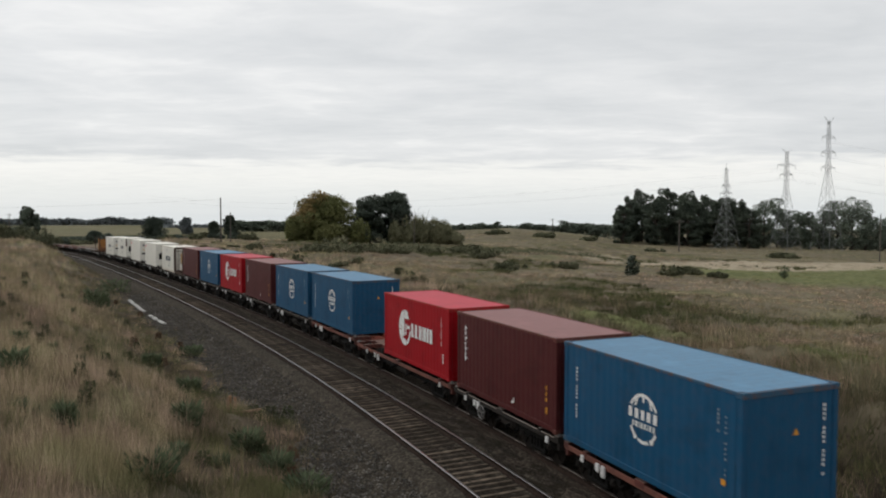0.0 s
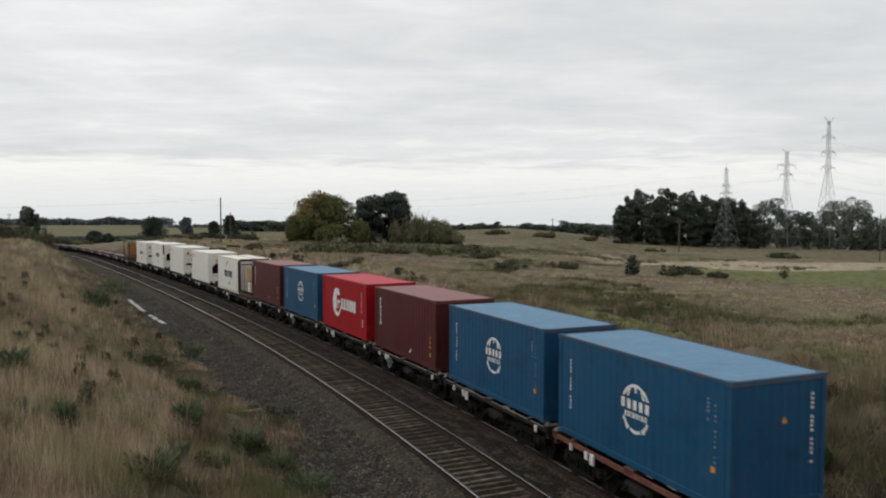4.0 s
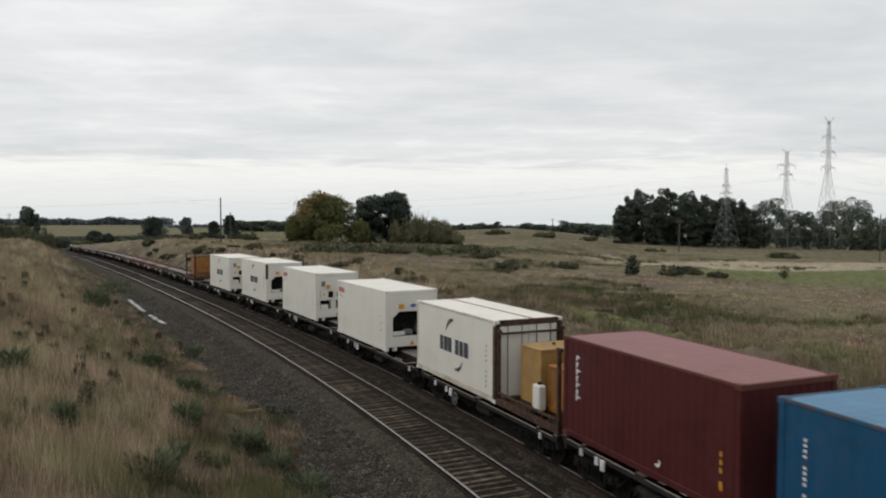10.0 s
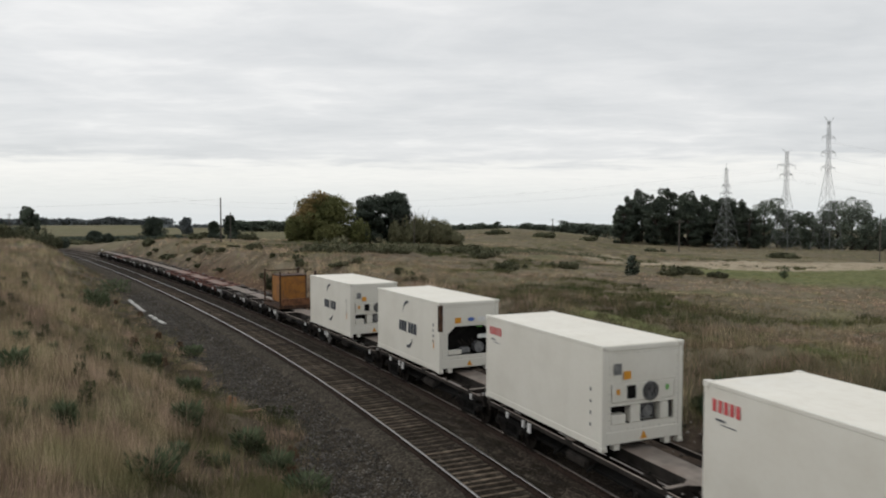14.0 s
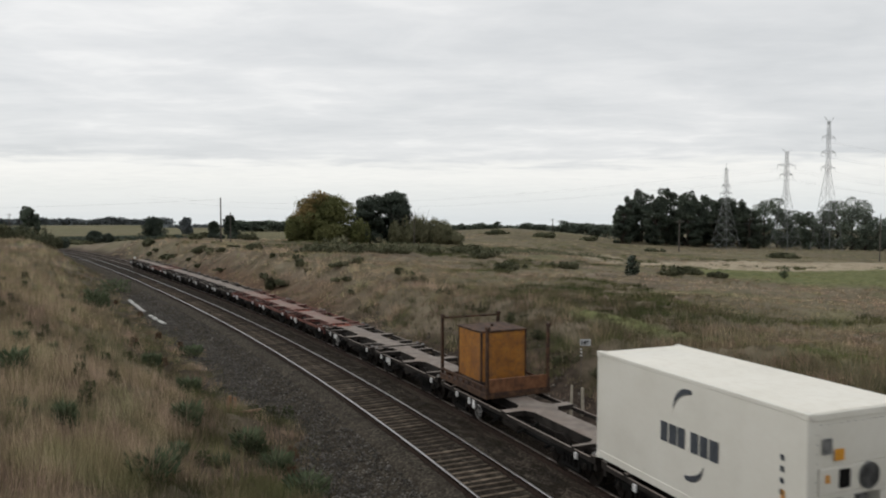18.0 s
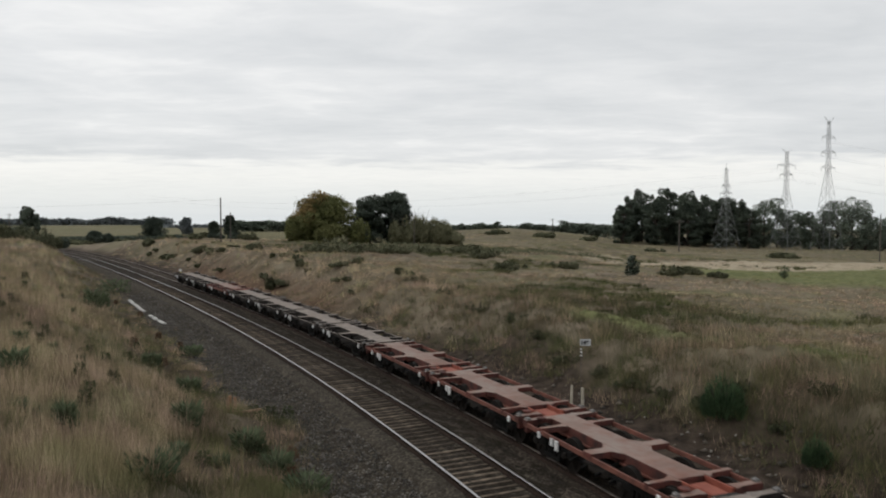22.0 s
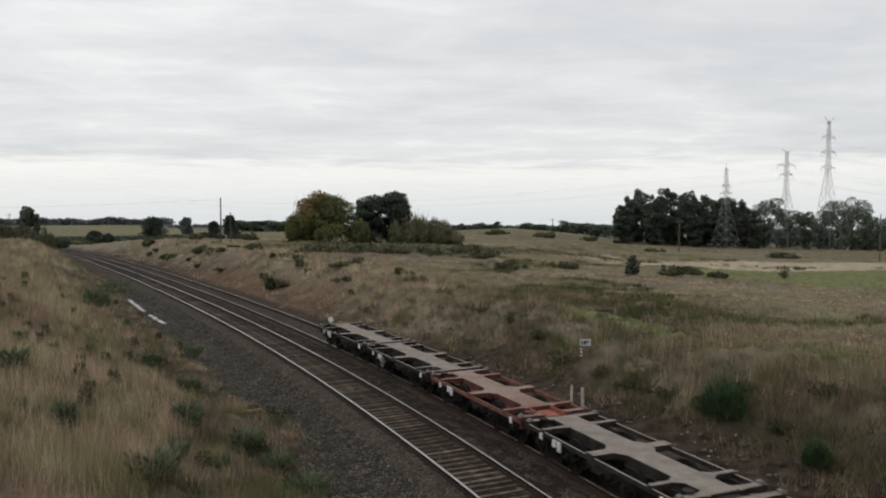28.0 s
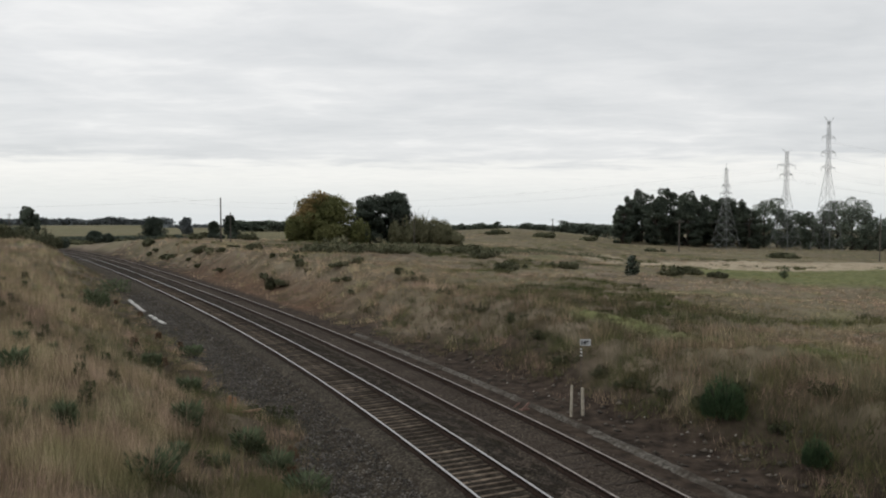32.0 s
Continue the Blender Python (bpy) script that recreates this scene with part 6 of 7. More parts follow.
sward("heath", "low dark green heath in cushions on the field", 24, 130, 13000, -20, 34, 77, 0.10, 0.42, heath_clumps, 26, 0.006, 0.3, 1.5)


def rusty_fringe(s, d, x, y):
    """Short red-brown dead grass where the bank runs out on the gravel."""
    e = edge_at(s) - d
    k = smoothstep(-0.3, 0.4, e) * smoothstep(3.0, 1.2, e) * smoothstep(-0.35, 0.25, fbm(x, y, 3.0, 75, 3))
    return k * 0.9, 0.58 + 0.2 * fbm(x, y, 1.5, 76, 2), 0 * k, 0.7 + 0.4 * fbm(x, y, 2.0, 78, 2)


sward("dead_grass", "short red-brown dead grass along the gravel edge", 13, 75, 9000, -32, 0, 96, 0.15, 0.5, rusty_fringe, 14, 0.0032, 0.16, 0.8)


def left_brambles(s, d, x, y):
    e = edge_at(s) - d
    k = smoothstep(0.2, 0.9, e) * smoothstep(7.0, 3.5, e) * smoothstep(0.2, 0.65, fbm(x, y, 3.5, 59, 3))
    return k, 0.16 + 0.1 * k, 0.75 + 0 * k, 0.8 + 0.3 * k


def right_brambles(s, d, x, y):
    k = smoothstep(5.0, 6.2, d) * smoothstep(12, 9.5, d) * smoothstep(0.05, 0.55, fbm(x, y, 4.5, 58, 3)) * smoothstep(60, 30, s)
    return k, 0.14 + 0.1 * k, 0.7 + 0 * k, 0.8 + 0.3 * k


sward("brambles", "dark green brambles low on the cutting bank", 18, 70, 9000, -16, 34, 94, 0.15, 0.55, right_brambles, 14, 0.006, 0.2, 1.3)
sward("brambles", "dark olive brambles along the gravel edge", 12, 60, 7000, -34, 0, 95, 0.15, 0.5, left_brambles, 14, 0.005, 0.18, 1.3)
M["bramble"] = foliage("dull_bramble_leaf", (0.040, 0.048, 0.025), (0.105, 0.108, 0.058), 0.8, 0.2)


def weeds():
    """Dark green weeds that stand out of the near grass."""
    for i, (px, D, h, w) in enumerate(((108, 18.1, 1.1, 0.45), (262, 16.4, 0.7, 1.15), (15, 21.4, 0.8, 0.8), (30, 27.2, 0.9, 0.5), (88, 27.5, 0.7, 0.25), (165, 52, 1.7, 1.3), (203, 69, 1.7, 2.6), (178, 54, 1.3, 1.0), (325, 22, 0.85, 0.85), (330, 30, 0.6, 0.9), (265, 33, 0.7, 0.7), (335, 38.6, 0.7, 1.2), (435, 22, 0.75, 0.95), (485, 20.2, 0.75, 0.85), (540, 19, 0.6, 1.2), (15, 18.7, 0.5, 0.6), (50, 19, 0.3, 0.3), (385, 19.8, 0.4, 0.4), (300, 18.8, 0.35, 0.7))):
        rng = np.random.RandomState(500 + i)
        root = new("green_weed")
        x, y, z = place(px, D)
        root.location = (x, y, z)
        tagged(root, "dark green leafy weed in dry grass", "weed", "weeds of the near bank")
        n = 420
        a, rr = rng.uniform(0, 6.28, n), np.sqrt(rng.uniform(0, 1, n)) * w / 2
        base = np.stack([rr * np.cos(a), rr * np.sin(a), rng.uniform(0.02, 0.72, n) * h], -1)
        up = np.stack([0.14 * np.cos(a), 0.14 * np.sin(a), rng.uniform(0.08, 0.26, n)], -1) * (0.6 + 0.5 * h)
        side = rng.uniform(-0.022, 0.022, (n, 3)) * (1 + D / 40)
        v = np.stack([base - side, base + side, base + up], 1).reshape(-1, 3)
        raw("leaves", v, np.arange(3 * n).reshape(-1, 3), M["weed"], root)
        bm = bmesh.new()
        for k in range(6):
            b = rng.uniform(0, 6.28)
            rod(bm, (0, 0, -0.05), (w * 0.35 * math.cos(b), w * 0.35 * math.sin(b), h * 0.75), 0.012, 0.005, 4)
        part("stem", bm, M["bark"], root)


weeds()


def broken_stake():
    """A rotten survey stake: two upright splinters and one fallen."""
    M["split_wood"] = noise_mat("bleached_split_timber", [(0.20, 0.125, 0.075), (0.40, 0.275, 0.18)], 6, 8, 0.95, 0, 0.4, stretch=(3, 3, 0.4))
    root = new("broken_stake")
    root.location = place(405, 25.6)
    tagged(root, "bleached broken timber stake in the rough grass", "stake")
    for nm, (x, y), lean, h, w in (("splinter", (-0.09, 0), -0.03, 0.62, 0.05), ("splinter", (0.09, 0.05), 0.05, 0.5, 0.07)):
        bm = bmesh.new()
        q = [[bm.verts.new((x + sx * w * k + lean * z, y + sy * w * 0.5 * k, z * h - 0.06)) for sx, sy in ((-1, -1), (1, -1), (1, 1), (-1, 1))] for z, k in ((0, 1), (0.7, 0.95), (1.06, 0.35))]
        for lo, hi in zip(q, q[1:]):
            for i in range(4):
                bm.faces.new((lo[i], lo[(i + 1) % 4], hi[(i + 1) % 4], hi[i]))
        bm.faces.new(q[0][::-1])
        bm.faces.new(q[-1])
        part(nm, bm, M["split_wood"], root)
    bm = bmesh.new()
    beam(bm, (0.1, -0.1, 0.05), (1.0, 0.25, 0.10), 0.07)
    part("fallen_splinter", bm, M["split_wood"], root)


broken_stake()


def small_plants():
    """Little docks and thistles that stand singly in the grass: green, olive or rusty."""
    M["rust_weed"] = foliage("rust_brown_dock", (0.095, 0.060, 0.038), (0.205, 0.132, 0.084), 1.0, 0.3)
    M["dark_weed"] = foliage("dark_thistle_leaf", (0.040, 0.052, 0.027), (0.110, 0.125, 0.060), 1.0, 0.3)
    rng = np.random.RandomState(733)
    made = 0
    while made < 50:
        D, px = 19 * (60 / 19) ** rng.uniform(0, 1), rng.uniform(-20, 700)
        x = (px - 784) / 1295.6 * D
        s, d = line_coords(np.array([x]), np.array([D]))
        e = float((edge_at(s) - d)[0])
        if e < 0.2 or e > 13:
            continue
        made += 1
        rusty = e < 3 and rng.uniform() < 0.6
        h, w = rng.uniform(0.22, 0.62), rng.uniform(0.16, 0.5)
        kind, mat = ("rusty dead dock", M["rust_weed"]) if rusty else ("dark green thistle", M["dark_weed"]) if rng.uniform() < 0.55 else ("olive leafy weed", M["bramble"])
        root = new("wild_plant")
        root.location = place(px, D)
        tagged(root, kind + " standing in the dry grass", "weed", "small plants of the near bank")
        n = 260
        t = rng.uniform(0.15, 1, n)
        a, rr = rng.uniform(0, 6.28, n), np.sqrt(rng.uniform(0, 1, n)) * w / 2 * (1.25 - 0.8 * t)
        base = np.stack([rr * np.cos(a), rr * np.sin(a), t * h], -1)
        q = rng.uniform(0.05, 0.13, n)
        up = np.stack([q * np.cos(a), q * np.sin(a), rng.uniform(-0.2, 1.0, n) * q], -1)
        side = rng.uniform(-0.016, 0.016, (n, 3)) * (1 + D / 40)
        v = np.stack([base - side, base + up * 0.5 + side, base + up], 1).reshape(-1, 3)
        raw("leaves", v, np.arange(3 * n).reshape(-1, 3), mat, root)
        bm = bmesh.new()
        for k in range(3):
            b = rng.uniform(0, 6.28)
            rod(bm, (0, 0, -0.05), (w * 0.2 * math.cos(b), w * 0.2 * math.sin(b), h), 0.008, 0.004, 4)
        part("stem", bm, M["bark"], root)


small_plants()


def bank_shrubs():
    """Ragged dark bushes on the lower slope of the cutting."""
    for i, (px, D, h, w) in enumerate(((1000, 33, 0.7, 1.3), (1120, 28.6, 0.6, 1.0), (1180, 27.2, 0.5, 0.9), (1245, 25.6, 0.7, 0.9), (1330, 25.2, 0.5, 0.9), (1480, 23.2, 0.6, 1.1), (1395, 22.8, 0.5, 0.8), (1065, 30.5, 0.9, 1.2), (960, 36.5, 0.8, 1.4), (905, 40, 0.8, 1.5), (850, 44, 0.9, 1.6), (790, 50, 0.9, 1.7), (735, 56, 0.8, 1.8))):
        ob = tree("bank_shrub", "low ragged olive bush on the cutting bank", px, D, h * 0.8, w * 1.5, M["bramble"], "bush", 640 + i, 1800, 0.032, "bushes on the cutting bank", category="shrub")


bank_shrubs()


def crest_shrubs():
    """Small olive and brown bushes scattered along the crest of the cutting."""
    rng = np.random.RandomState(611)
    for i in range(34):
        p, _ = on_line(rng.uniform(36, 118), rng.uniform(6.4, 13.0))
        px, D = 784 + 1295.6 * p.x / p.y, p.y
        h, w = rng.uniform(0.35, 0.9), rng.uniform(0.7, 1.9)
        tree("bank_shrub", "small olive bush on the crest of the cutting", px, D, h, w, M[("scrub", "bramble", "hedge")[i % 3]], "bush", 680 + i, 900, 0.0011 * D, "bushes on the cutting crest", category="shrub")


crest_shrubs()


def loose_stones():
    """Broken rock along the foot of the cutting, and chippings on the gravel strip."""
    def rocks(name, label, n, seed, s0, s1, d0, d1, r0, r1, mat):
        rng = np.random.RandomState(seed)
        base = np.array([(1, 0, 0), (-1, 0, 0), (0, 1, 0), (0, -1, 0), (0, 0, 1), (0, 0, -1)], float)
        tri = np.array([(0, 2, 4), (2, 1, 4), (1, 3, 4), (3, 0, 4), (2, 0, 5), (1, 2, 5), (3, 1, 5), (0, 3, 5)])
        s, d = rng.uniform(0, 1, n) ** 1.4 * (s1 - s0) + s0, rng.uniform(d0, d1, n)
        th = np.interp(s, LINE_S, LTH)
        x = np.interp(s, LINE_S, LX) + np.sin(th) * d
        y = np.interp(s, LINE_S, LY) - np.cos(th) * d
        z = ground_height(x, y) if d0 > 0 else line_z(s) - 0.655 + 0.46 * np.clip((d + 5.6) / 1.0, 0, 1)
        sz = rng.uniform(r0, r1, (n, 1, 1)) * rng.uniform(0.6, 1.4, (n, 6, 1)) * np.array([1, 0.8, 0.6])
        q = rng.uniform(0, 6.28, n)
        v = base[None] * sz
        vx = v[..., 0] * np.cos(q)[:, None] - v[..., 1] * np.sin(q)[:, None]
        vy = v[..., 0] * np.sin(q)[:, None] + v[..., 1] * np.cos(q)[:, None]
        V = np.stack([vx + x[:, None], vy + y[:, None], v[..., 2] + z[:, None] + 0.02], -1).reshape(-1, 3)
        F = (np.arange(n)[:, None, None] * 6 + tri[None]).reshape(-1, 3)
        tagged(raw(name, V, F, mat), label, "stones", kind="stuff")

    M["rubble"] = noise_mat("mixed_brown_rubble", [(0.025, 0.02, 0.016), (0.12, 0.10, 0.08)], 1.5, 6, 0.95, 0, 0.4, island=0.6)
    M["chips"] = noise_mat("grey_stone_chips", [(0.035, 0.032, 0.028), (0.16, 0.148, 0.132)], 1.5, 6, 0.95, 0, 0.3, island=0.7)
    rocks("rubble", "broken brown rock along the foot of the cutting", 420, 81, -6, 40, 3.6, 7.6, 0.04, 0.15, M["rubble"])
    M["pale_rock"] = noise_mat("pale_broken_rock", [(0.14, 0.125, 0.105), (0.34, 0.31, 0.275)], 3, 6, 0.95, 0, 0.4, island=0.4)
    rocks("pale_rocks", "pale broken rocks on the foot of the cutting", 34, 83, 1, 16, 4.2, 6.6, 0.035, 0.09, M["pale_rock"])
    rocks("stone_chips", "grey stone chips on the gravel strip", 20000, 82, -8, 60, -7.9, -4.75, 0.022, 0.055, M["chips"])


loose_stones()


# ------------------------------------------------------------ towers, poles, posts
def pylon(px, depth, top, base_w, arms, label, horns=True):
    """A lattice tower: four battered legs, ring bars and diagonals, cross arms with insulators."""
    root = new("transmission_tower")
    x, y, z = place(px, depth)
    h = EYE_Z - z - (top - 386) / 1295.6 * depth
    root.location = (x, y, z - 0.3)
    root.rotation_euler = (0, 0, 0.5)
    tagged(root, label, "transmission tower", "transmission towers")
    waist, wz = base_w * 0.16, h * 0.62

    def half(t):
        return base_w / 2 + (waist / 2 - base_w / 2) * t / wz if t < wz else waist / 2 * (1 - 0.35 * (t - wz) / (h - wz))

    th = 0.0006 * depth * 0.37
    for sx, sy in itertools.product((-1, 1), (-1, 1)):
        bm = bmesh.new()
        beam(bm, (sx * half(0), sy * half(0), 0), (sx * half(wz), sy * half(wz), wz), th * 1.5)
        beam(bm, (sx * half(wz), sy * half(wz), wz), (sx * half(h), sy * half(h), h), th * 1.2)
        part("leg", bm, M["galv"], root)
    levels = [0] + [wz * k for k in (0.22, 0.42, 0.58, 0.72, 0.84, 0.93, 1.0)] + [wz + (h - wz) * k for k in (0.12, 0.3, 0.5, 0.7, 0.85, 1.0)]
    bm = bmesh.new()
    for a, b in zip(levels, levels[1:]):
        ha, hb = half(a), half(b)
        for (ax, ay), (bx, by) in (((-1, -1), (1, -1)), ((1, -1), (1, 1)), ((1, 1), (-1, 1)), ((-1, 1), (-1, -1))):
            beam(bm, (ax * ha, ay * ha, a), (bx * hb, by * hb, b), th * 0.7)
            beam(bm, (bx * ha, by * ha, a), (ax * hb, ay * hb, b), th * 0.7)
            beam(bm, (ax * hb, ay * hb, b), (bx * hb, by * hb, b), th * 0.7)
    part("lattice", bm, M["galv"], root)
    tips = []
    for t, reach in arms:
        hz, w = h * t, half(h * t)
        bm = bmesh.new()
        for s in (-1, 1):
            for yy in (-w, w):
                beam(bm, (s * w, yy, hz), (s * reach, 0, hz + 0.4), th * 1.3)
                beam(bm, (s * w, yy, hz + h * 0.03), (s * reach, 0, hz + 0.4), th * 1.3)
            for k in (0.35, 0.65):
                xx = s * (w + (reach - w) * k)
                beam(bm, (xx, -w * (1 - k), hz + 0.4 * k), (xx, w * (1 - k), hz + 0.4 * k + h * 0.03 * (1 - k)), th * 0.6)
            tips.append(root.matrix_basis @ Vector((s * reach, 0, hz - 0.8)))
        part("cross_arm", bm, M["galv"], root)
        for s in (-1, 1):
            bm = bmesh.new()
            rod(bm, (s * reach, 0, hz + 0.3), (s * reach, 0, hz - 0.7), 0.045, seg=6)
            part("insulator", bm, M["galv"], root)
    if horns:
        bm = bmesh.new()
        for s in (-1, 1):
            beam(bm, (0, 0, h * 0.975), (s * base_w * 0.36, 0, h * 1.03), th)
            beam(bm, (s * half(h), 0, h), (s * base_w * 0.36, 0, h * 1.03), th * 0.8)
        part("earth_wire_horns", bm, M["galv"], root)
    else:
        bm = bmesh.new()
        beam(bm, (0, 0, h * 0.97), (0, 0, h * 1.06), th)
        part("spike", bm, M["galv"], root)
    root["tips"] = 0
    del root["tips"]
    return [(root.location + Matrix.Rotation(0.5, 3, "Z") @ Vector((s * r, 0, h * t - 0.8))) for t, r in arms for s in (-1, 1)]


tips_a = pylon(1463, 216, 214, 6.4, ((0.635, 3.2), (0.75, 3.3), (0.865, 3.0)), "tall grey lattice tower with three cross arms and horns")
tips_b = pylon(1390, 217, 268, 6.4, ((0.755, 2.9), (0.85, 4.1)), "grey lattice tower with two cross arms and horns")
tips_c = pylon(1284, 200, 297, 5.8, ((0.61, 1.9), (0.69, 2.3), (0.78, 1.6)), "slim grey lattice tower with a pointed top", False)


def wire(name, label, a, b, sag, r, n=20, parent=None):
    a, b = Vector(a), Vector(b)
    bm = bmesh.new()
    pts = [a.lerp(b, i / n) - Vector((0, 0, 4 * sag * (i / n) * (1 - i / n))) for i in range(n + 1)]
    for p, q in zip(pts, pts[1:]):
        rod(bm, p, q, r, seg=4)
    return tagged(part(name, bm, M["galv"]), label, "power line", "overhead wires")


for tips in (tips_a, tips_b):
    for p in tips:
        wire("power_line", "thin overhead conductor sagging from the towers", p, p + Vector((170, 50, -2)), 6, 0.011)
for p in tips_b:
    wire("power_line", "thin overhead conductor sagging from the towers", p, p + Vector((-330, 320, 4)), 9, 0.010)


def power_pole(px, depth, top, arm, label, thick=0.15):
    root = new("power_pole")
    x, y, z = place(px, depth)
    h = EYE_Z - z - (top - 386) / 1295.6 * depth
    root.location = (x, y, z - 0.3)
    tagged(root, label, "power pole", "timber power poles")
    bm = bmesh.new()
    rod(bm, (0, 0, 0), (0, 0, h + 0.3), thick, thick * 0.7, 10)
    part("pole", bm, M["pole_wood"], root)
    if arm:
        part("cross_arm", boxes((-arm, arm, -0.06, 0.06, h - 0.35, h - 0.2), bevel=0.01), M["pole_wood"], root)
        for s in (-0.9, -0.4, 0.4, 0.9):
            bm = bmesh.new()
            rod(bm, (s * arm, 0, h - 0.2), (s * arm, 0, h), 0.05, 0.03, 6)
            part("insulator", bm, M["concrete"], root)
    else:
        part("pole_cap", boxes((-thick, thick, -thick, thick, h + 0.3, h + 0.34), bevel=0.01), M["galv"], root)
    return Vector((x, y, z + h - 0.2))


p1 = power_pole(391, 118, 351, 0, "tall dark timber power pole beyond the cutting", 0.13)
power_pole(408, 118, 377, 0, "shorter timber pole beside the tall one", 0.1)
p2 = power_pole(978, 300, 387, 0.9, "timber power pole on the skyline")
p3 = power_pole(1202, 165, 389, 1.1, "timber power pole with a cross arm in the field")
p4 = power_pole(1558, 160, 380, 0, "timber power pole at the edge of the field")
p5 = power_pole(733, 125, 388, 0, "thin timber pole before the hedge", 0.1)
p6 = power_pole(17, 260, 378, 0.9, "timber power pole in the open country")
wire("power_line", "thin wire slung between timber poles", p3, p4, 1.2, 0.012)
wire("power_line", "thin wire slung between timber poles", p1, p1 + Vector((-190, 60, 4)), 3.0, 0.008)


def hard_post(name, label, px, depth, h, w, mat, lean=0.0, cap=None):
    root = new(name)
    x, y, z = place(px, depth)
    root.location = (x, y, z - 0.05)
    root.rotation_euler = (lean, lean * 0.6, 0.4)
    tagged(root, label, "marker post", "marker posts by the line")
    part("stake", boxes((-w / 2, w / 2, -w / 2, w / 2, 0, h + 0.05), bevel=w * 0.12), mat, root)
    if cap:
        part("painted_tip", boxes((-w / 2 - 0.004, w / 2 + 0.004, -w / 2 - 0.004, w / 2 + 0.004, h - 0.12, h + 0.055), bevel=w * 0.12), cap, root)
    return root


M["stake_tan"] = noise_mat("orange_brown_timber", [(0.20, 0.11, 0.06), (0.36, 0.21, 0.12)], 6, 8, 0.9, 0, 0.3)
hard_post("marker_post", "bleached timber stake at the foot of the bank", 1013, 27.0, 1.2, 0.08, M["stake"], 0.02)
hard_post("marker_post", "bleached timber stake at the foot of the bank", 1034, 27.2, 1.05, 0.09, M["stake"], -0.02)
hard_post("marker_post", "short orange-brown stake at the edge of the grass", 403, 27.3, 0.58, 0.10, M["stake_tan"], 0.03)
hard_post("marker_post", "short orange-brown stake at the edge of the grass", 413, 26.9, 0.45, 0.10, M["stake_tan"], -0.05)


M["plate"] = noise_mat("dull_sign_plate", [(0.42, 0.43, 0.43), (0.52, 0.53, 0.53)], 8, 5, 0.6, 0, 0)


def distance_sign():
    """White plate with the distance in dark figures on a thin post."""
    root = new("distance_sign")
    x, y, z = place(1030, 27.0)
    root.location = (x, y, z)
    tagged(root, "small white distance sign with dark figures on a thin post", "sign")
    top = EYE_Z - (602 - 386) / 1295.6 * 27.0 - z
    bm = bmesh.new()
    rod(bm, (0, 0, -0.2), (0, 0, top - 0.02), 0.011, seg=8)
    part("post", bm, M["pole_wood"], root)
    part("plate", boxes((-0.05, 0.355, -0.045, -0.03, top - 0.235, top), bevel=0.004), M["plate"], root)
    cu = bpy.data.curves.new("figures", "FONT")
    cu.body, cu.size, cu.extrude, cu.offset = "149", 0.205, 0.003, 0.006
    tmp = bpy.data.objects.new("figures_text", cu)
    scene.collection.objects.link(tmp)
    bpy.context.view_layer.update()
    me = bpy.data.meshes.new_from_object(tmp.evaluated_get(bpy.context.evaluated_depsgraph_get()))
    bpy.data.objects.remove(tmp)
    me.materials.clear()
    me.materials.append(M["dark"])
    fig = new("figures", me)
    fig.parent = root
    fig.matrix_basis = Matrix.Translation((-0.03, -0.05, top - 0.19)) @ Matrix.Rotation(radians(90), 4, "X")
    for k in range(3):
        part("reflector", boxes((-0.035, 0.035, -0.045, -0.03, top - 0.38 - k * 0.12, top - 0.33 - k * 0.12)), M["mark_white"], root)


distance_sign()


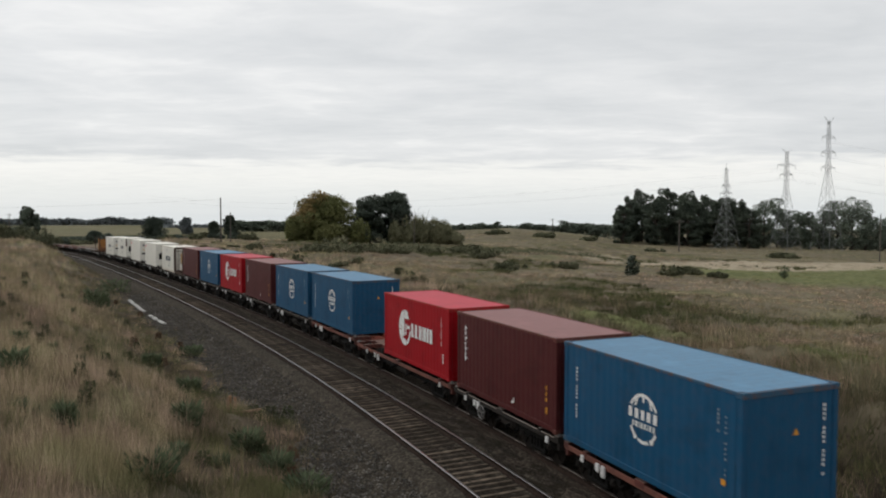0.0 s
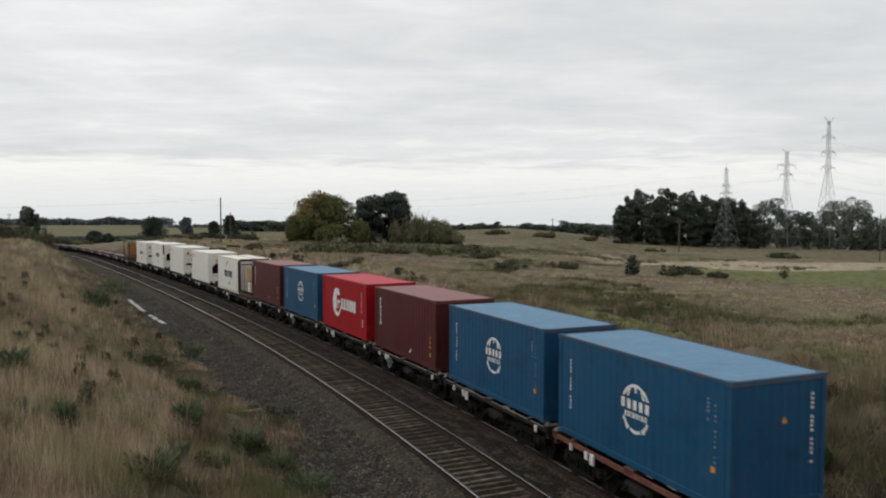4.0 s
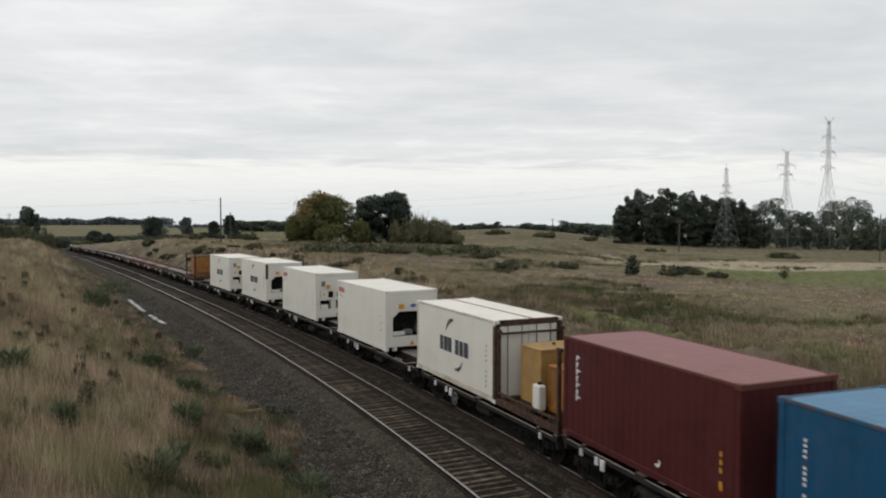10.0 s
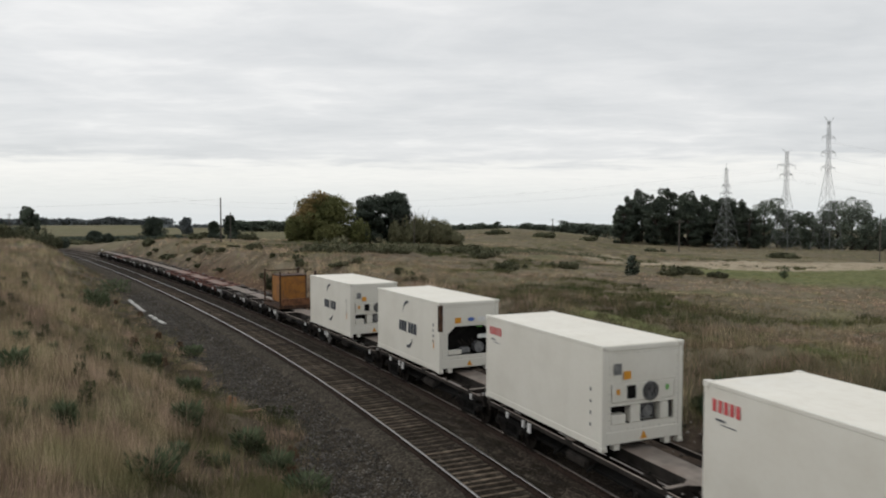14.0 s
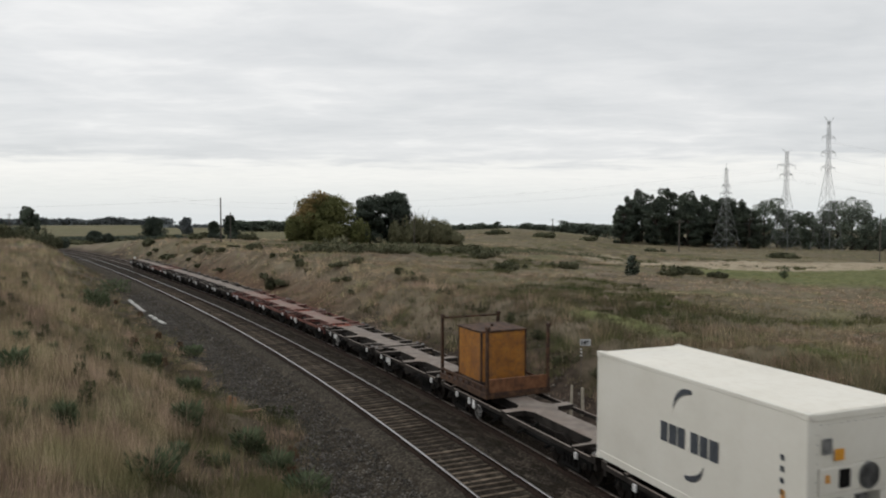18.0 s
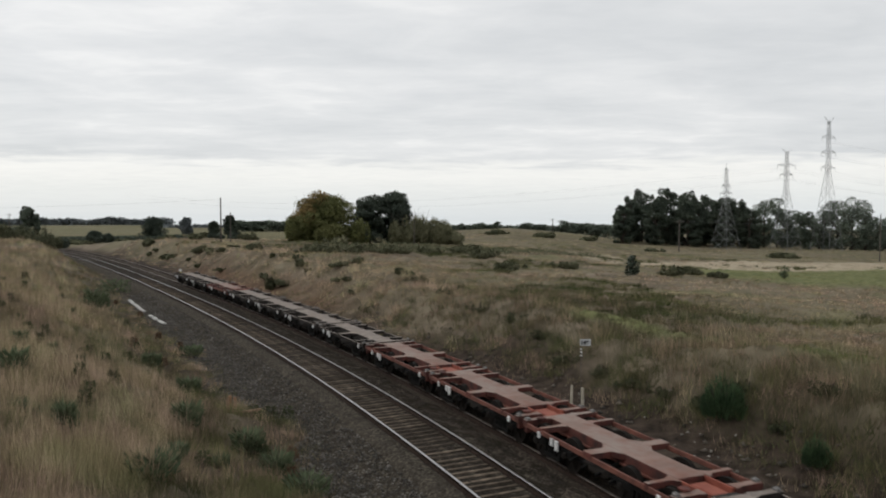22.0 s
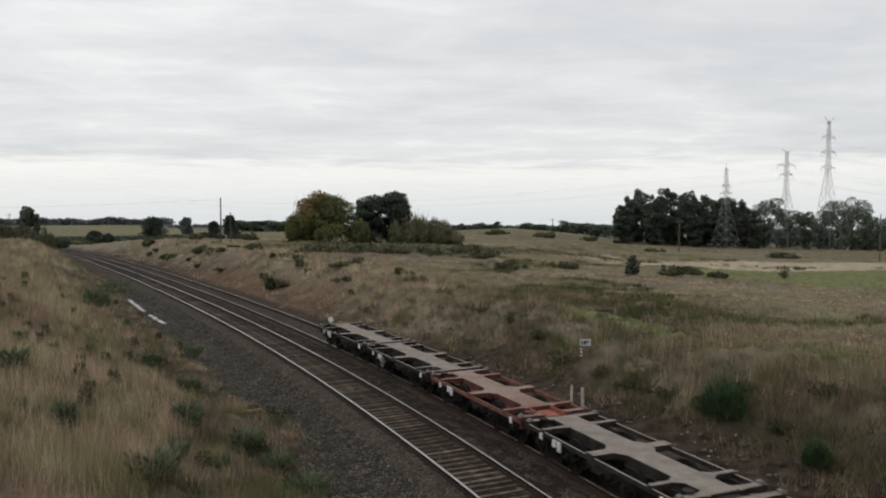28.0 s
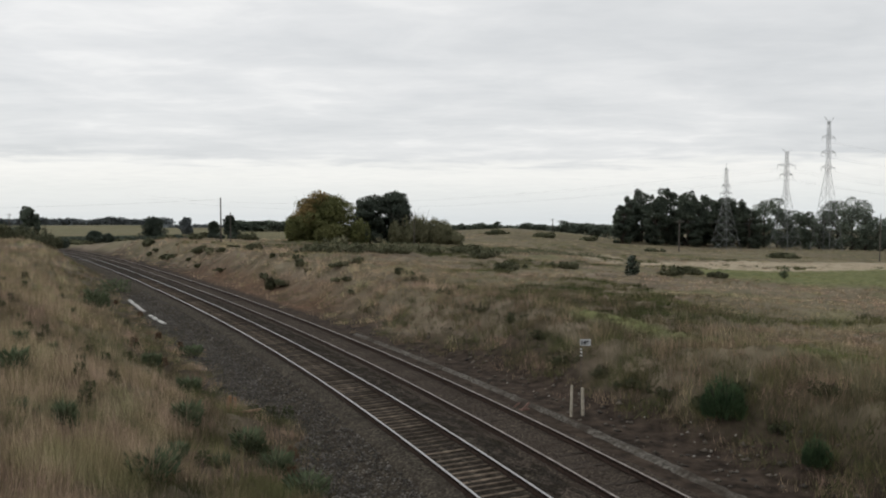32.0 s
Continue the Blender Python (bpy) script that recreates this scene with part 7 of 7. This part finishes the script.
def kerb_slabs():
    """Pale concrete trough lids lying unevenly along the edge of the gravel."""
    rng = np.random.RandomState(29)
    meshes = []
    for k in range(4):
        bm = boxes((-0.46 + 0.12 * rng.uniform(), 0.46 - 0.06 * rng.uniform(), -0.13, 0.13, 0, 0.09), bevel=0.015)
        for v in bm.verts:
            v.co += Vector(rng.uniform(-0.015, 0.015, 3))
        me = bpy.data.meshes.new("trough_lid")
        bm.to_mesh(me)
        bm.free()
        me.materials.append(M["concrete"])
        meshes.append(me)
    for s0, d0, n in ((55.2, -6.68, 9), (44.0, -6.85, 5)):
        for i in range(n):
            p, th = on_line(s0 - 0.95 * i - (0.25 if i > 2 else 0), d0 + (0.05 * i if n < 6 else -0.02 * i) + rng.uniform(-0.06, 0.06), -0.62 + rng.uniform(-0.03, 0.01))
            ob = new("trough_lid", meshes[i % 4])
            ob.matrix_basis = Matrix.Translation(p) @ Matrix.Rotation(th + rng.uniform(-0.09, 0.09), 4, "Z") @ Matrix.Rotation(rng.uniform(-0.05, 0.05), 4, "X")
            tagged(ob, "pale concrete trough lid lying along the gravel", "concrete slab", "trough lids beside the line")


kerb_slabs()


def scrap():
    root = new("rusty_scrap")
    x, y, z = place(915, 27.5)
    root.location = (x, y, z)
    tagged(root, "rusty bent scrap steel at the foot of the bank", "scrap")
    for i, (a, b) in enumerate((((-0.5, 0, 0.05), (0.5, 0.2, 0.12)), ((-0.2, 0.1, 0.1), (0.1, -0.2, 0.45)), ((0.2, 0, 0.1), (0.5, 0.1, 0.38)))):
        bm = bmesh.new()
        beam(bm, a, b, 0.06)
        part("bar", bm, M["deck_red"], root)


scrap()


def motions():
    """Key every thing of the train along the line."""
    for ob, q, length, z in TRAIN:
        rows = []
        for t in range(0, 33):
            s = q - train_x(t)
            a, _ = on_line(s)
            b, _ = on_line(s + length)
            u = (b - a).normalized()
            yv = Vector((0, 0, 1)).cross(u).normalized()
            zv = u.cross(yv)
            m = Matrix((u, yv, zv)).transposed().to_4x4()
            m.translation = a + zv * z
            rows.append((t, m))
        walk(ob, rows)
    # the wheels of the last wagons roll
    for ws, dx in WHEELS:
        rows = []
        for i in range(0, 321):
            t = i / 10
            rows.append((t, Matrix.Translation((dx, 0, 0.46)) @ Matrix.Rotation(-train_x(t) / 0.455, 4, "Y")))
        walk(ws, rows)


motions()
